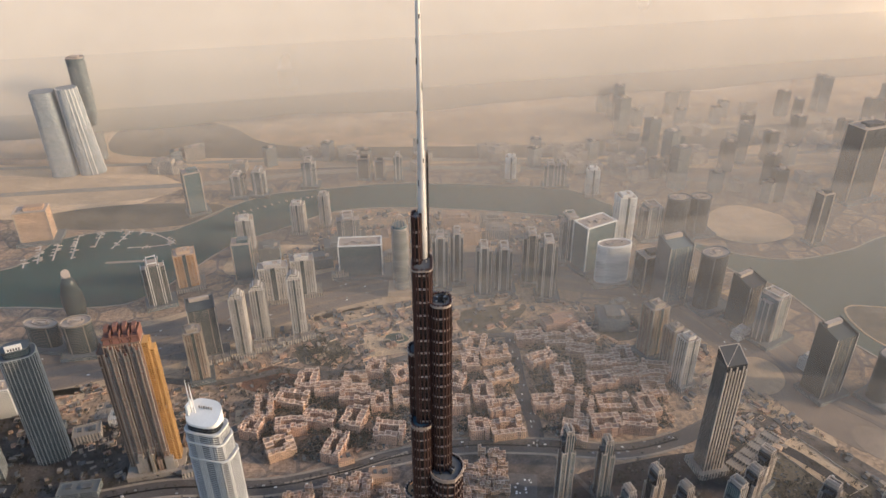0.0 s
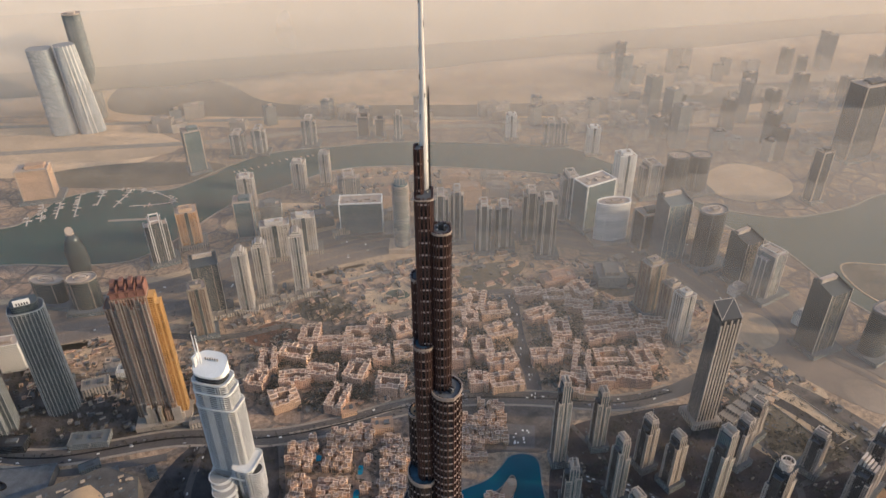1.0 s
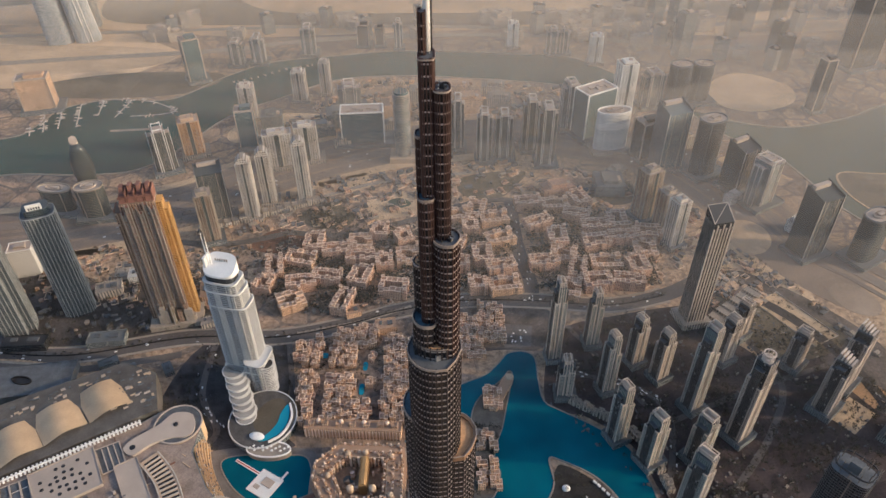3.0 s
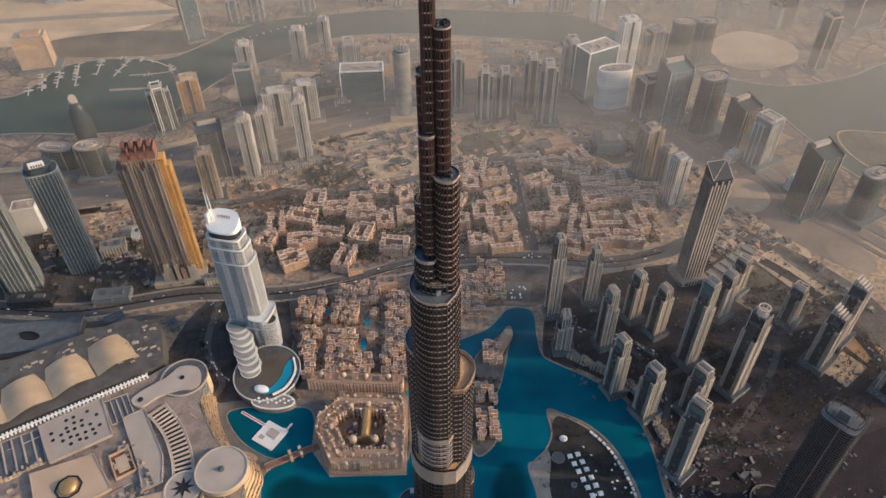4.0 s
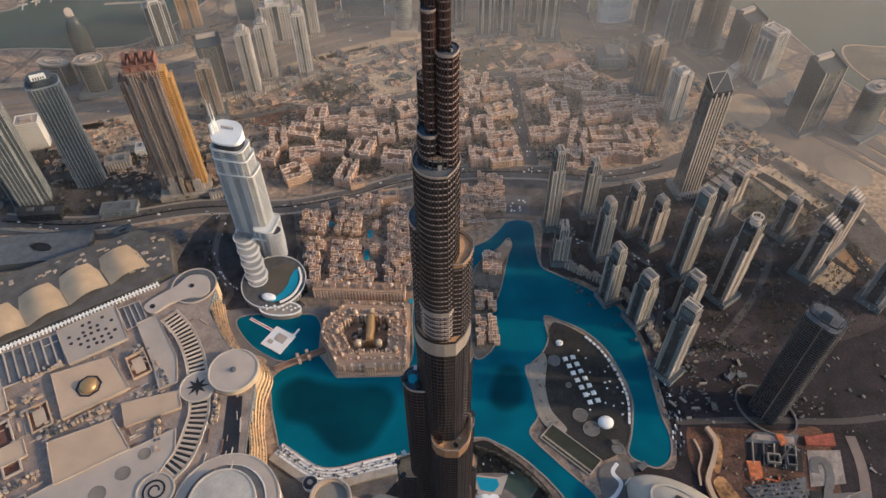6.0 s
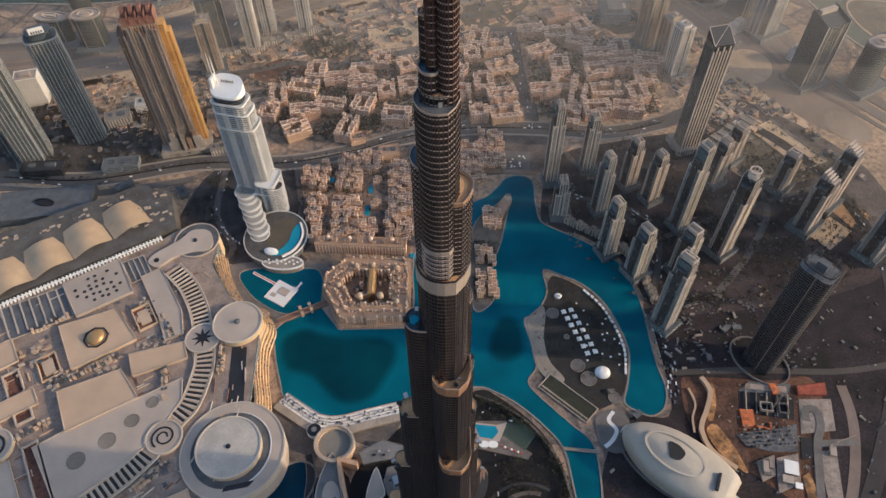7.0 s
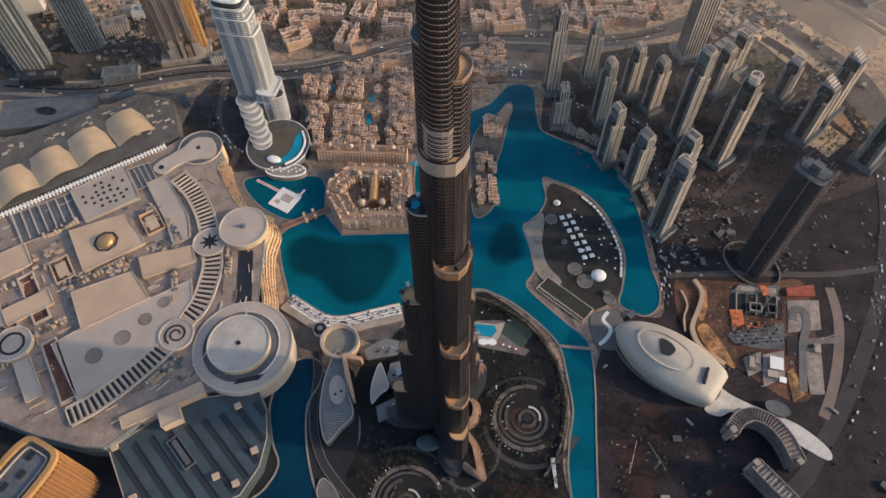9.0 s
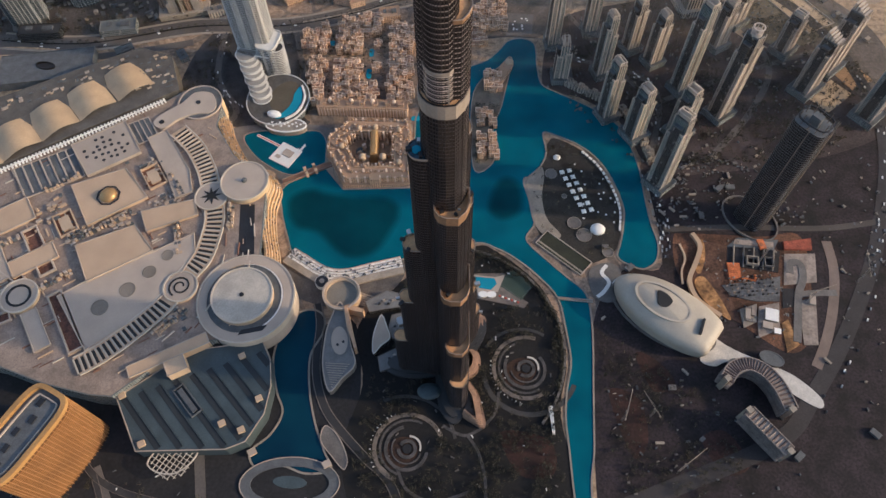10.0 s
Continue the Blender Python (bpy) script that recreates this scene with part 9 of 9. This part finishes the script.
for shape, paint in zip(cars, paints):
    tagged(part("cars", shape, paint, None, "small cars scattered along the city streets"), category="cars", kind="stuff")

# ---- peninsula in the lake, and the plaza at its head ----
pen_poly = patch("ground_spit", [(36, 318), (40, 462), (86, 520), (99, 538), (103, 528), (92, 480), (81, 432), (71, 404), (66, 376), (73, 354), (60, 318)], 0.9, plain("spit_ground", (0.16, 0.13, 0.1), 0.9, var=0.3, big=0.06), "narrow built-up spit of land in the lake", "ground")[1]
kerb(pen_poly, 1.6, 0.2, 1.5, "pale stone edge of the spit")
t = thing("pier_hall", "long pale flat-roofed hall on the spit", "hall", 82, 490, 0.9, -28)
part("wall", walled(rect(16, 60), 8), F_OLD, t)
part("rotunda", Shape().lathe([(7, 0), (7, 9), (5, 11), (1, 12)], 0, 34, 18), STONE, t)
patch("pavement", [(96, 590), (140, 592), (146, 640), (100, 645)], 0.2, DARKPAVE, "grey plaza at the head of the lake", "pavement", False)
for i in range(11):
    t = thing("parasol", "white parasol on the grey plaza", "parasol", 108 + rng.uniform(0, 28), 598 + rng.uniform(0, 30), 0.2, 0, "parasols on the plaza")
    part("pole", Shape().lathe([(0.1, 0), (0.1, 2.6)], n=6), STEEL, t)
    part("shade", Shape().lathe([(1.8, 2.5), (1.8, 2.6), (0.1, 3.2)], n=8), WHITE, t)
grove(scatter([(38, 322), (40, 440), (80, 432), (66, 376), (60, 320)], 90, [(57, 351, 8), (57, 400, 8)]), "dark trees on the spit", 6)

# ---- small stores, pallets and machines on the building ground, too many to count ----
heaps = [Shape(), Shape(), Shape()]
STORES = [([(286, 205), (292, 300), (330, 340), (420, 330), (520, 260), (520, 205)], 190), ([(330, 70), (340, 186), (490, 186), (470, 40), (420, 30)], 90), ([(500, -60), (520, 200), (640, 300), (700, 200), (640, -60)], 90)]
STORES += [([(190, -320), (196, 40), (300, -20), (420, -120), (420, -320)], 150), ([(-620, -20), (-480, -170), (-130, -180), (-90, -330), (-700, -330)], 240), ([(160, 480), (200, 620), (460, 670), (640, 600), (560, 340), (300, 300)], 160), ([(-250, 690), (-300, 820), (-100, 900), (0, 720)], 160), ([(480, 640), (500, 730), (540, 760), (540, 690), (580, 600)], 90), ([(-560, 880), (-540, 1000), (-300, 1080), (-60, 1180), (-60, 1000), (-300, 900)], 80)]
for zone, n in STORES:
    for x, y in scatter(zone, n, [(q[0], q[1], 26) for q in TOWERS] + [(425, 218, 40)]):
        heaps[rng.choice((0, 0, 1, 1, 1, 1, 2))].box(x, y, 0, rng.uniform(0.6, 2.6), rng.uniform(0.8, 5), rng.uniform(0.8, 2.4), rng.choice((0, 5, 92, 40, 130)))
for shape, m in zip(heaps, (DARKPAVE, ROOF_DARK, CONCRETE)):
    tagged(part("site_stores", shape, m, None, "small stores and machines littering the building ground"), category="site clutter", kind="stuff")

# ---- low sheds, walls and yards that fill the quarters, too many to count ----
BOULEVARD = curve([(-1200, 560), (-757, 588), (-608, 580), (-430, 618), (-281, 618), (-167, 646), (-80, 679), (31, 703), (153, 702), (290, 690), (389, 715), (470, 760)], False, 4)
MOTORWAY = curve(HW, False, 4)
LOCAL = curve([(-560, 880), (-420, 870), (-308, 905), (-199, 896), (-61, 946), (51, 1000), (150, 1010), (280, 950)], False, 4)
STREET = curve([(137, 1010), (140, 859), (154, 755), (153, 702)], False, 4)


def off_roads(p):
    return all(min(math.hypot(p[0] - q[0], p[1] - q[1]) for q in ln) > w for ln, w in ((BOULEVARD, 26), (MOTORWAY, 84), (LOCAL, 18), (STREET, 22)))


sheds = [Shape(), Shape(), Shape(), Shape(), Shape()]
rims = Shape()
ZONES = [([(-800, 600), (-440, 640), (-330, 690), (-330, 860), (-560, 870), (-800, 860)], 420, 1.0), ([(-330, 690), (-320, 900), (-20, 940), (0, 720), (-200, 670)], 420, 0.8), ([(20, 725), (20, 1000), (300, 1000), (420, 880), (390, 730)], 380, 0.8),
         ([(-560, 890), (-480, 980), (-240, 1100), (0, 1160), (160, 1170), (420, 1080), (540, 960), (430, 760), (400, 900), (290, 1010), (60, 1020), (-200, 910)], 330, 1.4)]
ZONES += [([(150, 480), (185, 620), (300, 665), (460, 685), (640, 620), (700, 420), (560, 330), (300, 296)], 330, 0.5),
         ([(430, 700), (520, 900), (620, 760), (700, 560), (640, 600)], 160, 1.1), ([(-430, 1330), (-200, 1320), (200, 1370), (400, 1300), (330, 1540), (-200, 1600)], 260, 1.6), ([(290, 200), (292, 300), (420, 330), (640, 330), (700, 100), (540, 60), (520, 205)], 70, 0.5)]
for zone, n, big in ZONES:
    for x, y in scatter(zone, n, [(q[0], q[1], 24) for q in TOWERS] + [(p[0], p[1], 24) for p in spots] + [(425, 218, 30), (596, 652, 52), (570, 684, 40), (620, 622, 36)]):
        if off_roads((x, y)):
            w, d, h, rot = big * rng.uniform(3, 13), big * rng.uniform(2.5, 7), rng.uniform(2, 6) * big, rng.choice((12, 25, 35)) + rng.choice((0, 90))
            sheds[rng.randrange(5) if y > 680 else rng.choice((1, 3, 3, 0))].prism(rect(w, d, rot, x, y), 0, h)
            if rng.random() < 0.4 and y > 700:
                rims.ring(rect(w + 6, d + 6, rot, x, y), rect(w + 5.2, d + 5.2, rot, x, y), 0, 1.8)
for s, m in zip(sheds, (CONCRETE, DARKPAVE, F_OLD, ROOF_DARK, F_PINK)):
    tagged(part("sheds", s, m, None, "low sheds and outbuildings crowding the quarters"), category="sheds", kind="stuff")
tagged(part("yard_walls", rims, RIM, None, "pale low walls round small yards"), category="yard walls", kind="stuff")
for i, (zone, n, big) in enumerate(ZONES[:6]):
    grove([p for p in scatter(zone, n // 4 if i == 3 else n, [(q[0], q[1], 24) for q in TOWERS] + [(p[0], p[1], 22) for p in spots]) if off_roads(p)], "dusty street trees among low buildings", 8)

# ---- cranes, garden paths and fenced plots ----
def crane(x, y, h, jib, rot):
    t = thing("tower_crane", "slim pale tower crane on a building site", "crane", x, y, 0, rot, "tower cranes on the sites")
    s = Shape()
    for px, py in ((-0.7, -0.7), (0.7, -0.7), (0.7, 0.7), (-0.7, 0.7)):
        s.box(px, py, 0, h, 0.25, 0.25)
    for k in range(int(h / 3)):
        s.beam((-0.7, -0.7, 3 * k), (0.7, -0.7, 3 * k + 3), 0.1, 3).beam((0.7, 0.7, 3 * k), (-0.7, 0.7, 3 * k + 3), 0.1, 3)
    part("mast", s, STEEL, t)
    part("jib", Shape().beam((-10, 0, h), (jib, 0, h), 0.35, 4).beam((-10, 0, h), (0, 0, h + 6), 0.15, 3).beam((0, 0, h + 6), (jib * 0.7, 0, h + 0.3), 0.15, 3), CONCRETE, t)
    part("cab", Shape().box(1.2, 1.2, h - 2.2, h, 1.6, 1.6), CONCRETE, t)
    part("counterweight", Shape().box(-9, 0, h - 2, h + 0.4, 2.4, 1.4), CONCRETE, t)


for x, y, h, jib, rot in ((207, -66, 34, 30, 70), (242, -62, 30, 26, 115), (264, -128, 36, 34, 35), (420, 150, 40, 30, 150), (470, 90, 34, 28, 20), (-455, 640, 60, 28, 200), (545, 120, 36, 30, 80)):
    crane(x, y, h, jib, rot)

REDSOIL = plain("reddish_soil", (0.035, 0.015, 0.012), 0.95, var=0.6, big=0.05, small=0.3)
for i, pts in enumerate(([(196, -30), (215, -110), (236, -90), (232, -40)], [(236, 20), (262, 10), (280, -20), (252, -30)], [(300, -90), (320, -130), (350, -120), (330, -80)], [(60, -80), (80, -130), (120, -130), (118, -90)], [(210, -200), (240, -240), (300, -220), (260, -180)])):
    patch("soil_patch", pts, 0.2 + 0.01 * i, REDSOIL, "reddish bare soil on dark ground", "soil")
PATH = plain("garden_path", (0.055, 0.051, 0.05), 0.85, var=0.25)
for i, (cx, cy, r, a0, a1, w) in enumerate(((95, 0, 54, 190, 340, 6), (95, 0, 52, 60, 150, 4), (-52, -98, 58, 10, 120, 4))):
    line = [(cx + (r + 0.06 * (a - a0)) * math.cos(radians(a)), cy + (r + 0.06 * (a - a0)) * math.sin(radians(a))) for a in range(a0, a1 + 1, 6)]
    tagged(part("path", Shape().strip(line, w, 0, 0.5 + 0.02 * i), PATH, None, "grey curving garden path round the tower"), category="path", kind="structure")
bits = [Shape(), Shape()]
# loose kiosks
for x, y in scatter([(-100, -10), (-60, 120), (31, 170), (66, 160), (118, 110), (140, 55), (140, 0), (130, -60), (130, -220), (-60, -240), (-120, -120)], 90, [(BX, BY, 30)]):
    bits[rng.random() < 0.3].box(x, y, 0, rng.uniform(0.6, 2.8), rng.uniform(0.8, 5), rng.uniform(0.6, 1.6), rng.uniform(0, 180))
for s, m in zip(bits, (DARKPAVE, WHITE)):
    tagged(part("garden_furniture", s, m, None, "small benches, kiosks and lights in the gardens"), category="garden furniture", kind="stuff")

# fenced sand plot and yards beside the office tower
patch("district_ground", [(440, 700), (470, 760), (560, 770), (700, 620), (720, 470), (660, 430), (600, 560), (520, 640)], 0.33, plain("yard_soil", (0.11, 0.088, 0.075), 0.95, var=0.45, big=0.03, small=0.2), "dusty ground of yards by the ring road", "ground")
patch("district_ground", [(20, 590), (30, 690), (150, 690), (185, 660), (160, 590), (96, 586)], 0.15, plain("town_soil", (0.1, 0.082, 0.07), 0.95, var=0.45, big=0.04, small=0.2), "dusty ground of a low quarter", "ground")
plot_poly = [(603, 588), (651, 612), (588, 718), (540, 694)]
patch("plot", plot_poly, 0.45, SAND, "fenced sand plot by the ring road", "plot", False)
tagged(part("plot_wall", Shape().ring(grow(plot_poly, 0.6), plot_poly, 0, 2.4), TRIM, None, "pale wall round a sand plot"), category="wall", kind="structure")
patch("plot", rect(76, 44, -62, 640, 505), 0.45, plain("ochre_sand", (0.42, 0.24, 0.12), 0.95, var=0.25, big=0.04), "ochre sand plot beside the towers", "plot", False)
yard = [Shape(), Shape()]
for i in range(110):
    p = turn([(rng.uniform(-45, 45), rng.uniform(-20, 20))], -45, 522, 722)[0]
    yard[i % 2].box(p[0], p[1], 0, rng.uniform(3, 8), rng.uniform(5, 13), rng.uniform(4, 8), -45 + rng.choice((0, 90)))
for s, m in zip(yard, (F_BEIGE, ROOF_WARM)):
    tagged(part("sheds", s, m, None, "pale sheds packed in a yard"), category="sheds", kind="stuff")
patch("sand_lot", oval(92, 112, 18, -20, 590, 880), 0.5, SAND, "bare pale sand lot beside the highway", "sand")
patch("sand_lot", oval(70, 90, 18, 30, 720, 700), 0.5, plain("dull_sand", (0.27, 0.205, 0.15), 0.95, var=0.3, big=0.01), "dull bare lot by the bay towers", "sand")
# one added strip under all the highway's carriageways, the evening-out of haze put into its tone
bed = part("road_bed", Shape().strip(offset_line(curve(HW, False, 8), 2), 170, -0.3, 0.3), plain("road_haze_tone", (0.24, 0.18, 0.135), 0.95, var=0.2, big=0.01), None, "wide added strip that tones down the highway lanes")
tagged(bed, category="road", kind="structure")

# ---- see-through sheets standing in for haze in the distance ----
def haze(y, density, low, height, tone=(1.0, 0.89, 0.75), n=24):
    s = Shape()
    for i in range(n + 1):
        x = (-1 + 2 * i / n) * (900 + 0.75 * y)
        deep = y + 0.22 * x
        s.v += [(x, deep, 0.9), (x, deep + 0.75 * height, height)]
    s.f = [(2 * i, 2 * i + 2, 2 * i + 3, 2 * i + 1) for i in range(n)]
    ob = part("backdrop_haze", s, veil("haze_sheet_tint", density, low, tone), None, "see-through beige sheet standing in for distant haze")
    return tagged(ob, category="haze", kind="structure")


# thin see-through sheets over the city stand in for low haze; the towers rise out of them
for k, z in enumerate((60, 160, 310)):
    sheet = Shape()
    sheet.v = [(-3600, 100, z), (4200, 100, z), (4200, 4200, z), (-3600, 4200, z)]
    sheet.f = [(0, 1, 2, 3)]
    tagged(part("backdrop_haze", sheet, veil("low_haze_tint", 0.34 - 0.03 * k, 0, (1.0, 0.85, 0.67), True), None, "see-through flat sheet standing in for low haze over the city"), category="haze", kind="structure")
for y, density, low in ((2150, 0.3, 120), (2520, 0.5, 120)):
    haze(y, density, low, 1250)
# the last, densest haze sheet, far out over the desert, closes the view like a pale sky
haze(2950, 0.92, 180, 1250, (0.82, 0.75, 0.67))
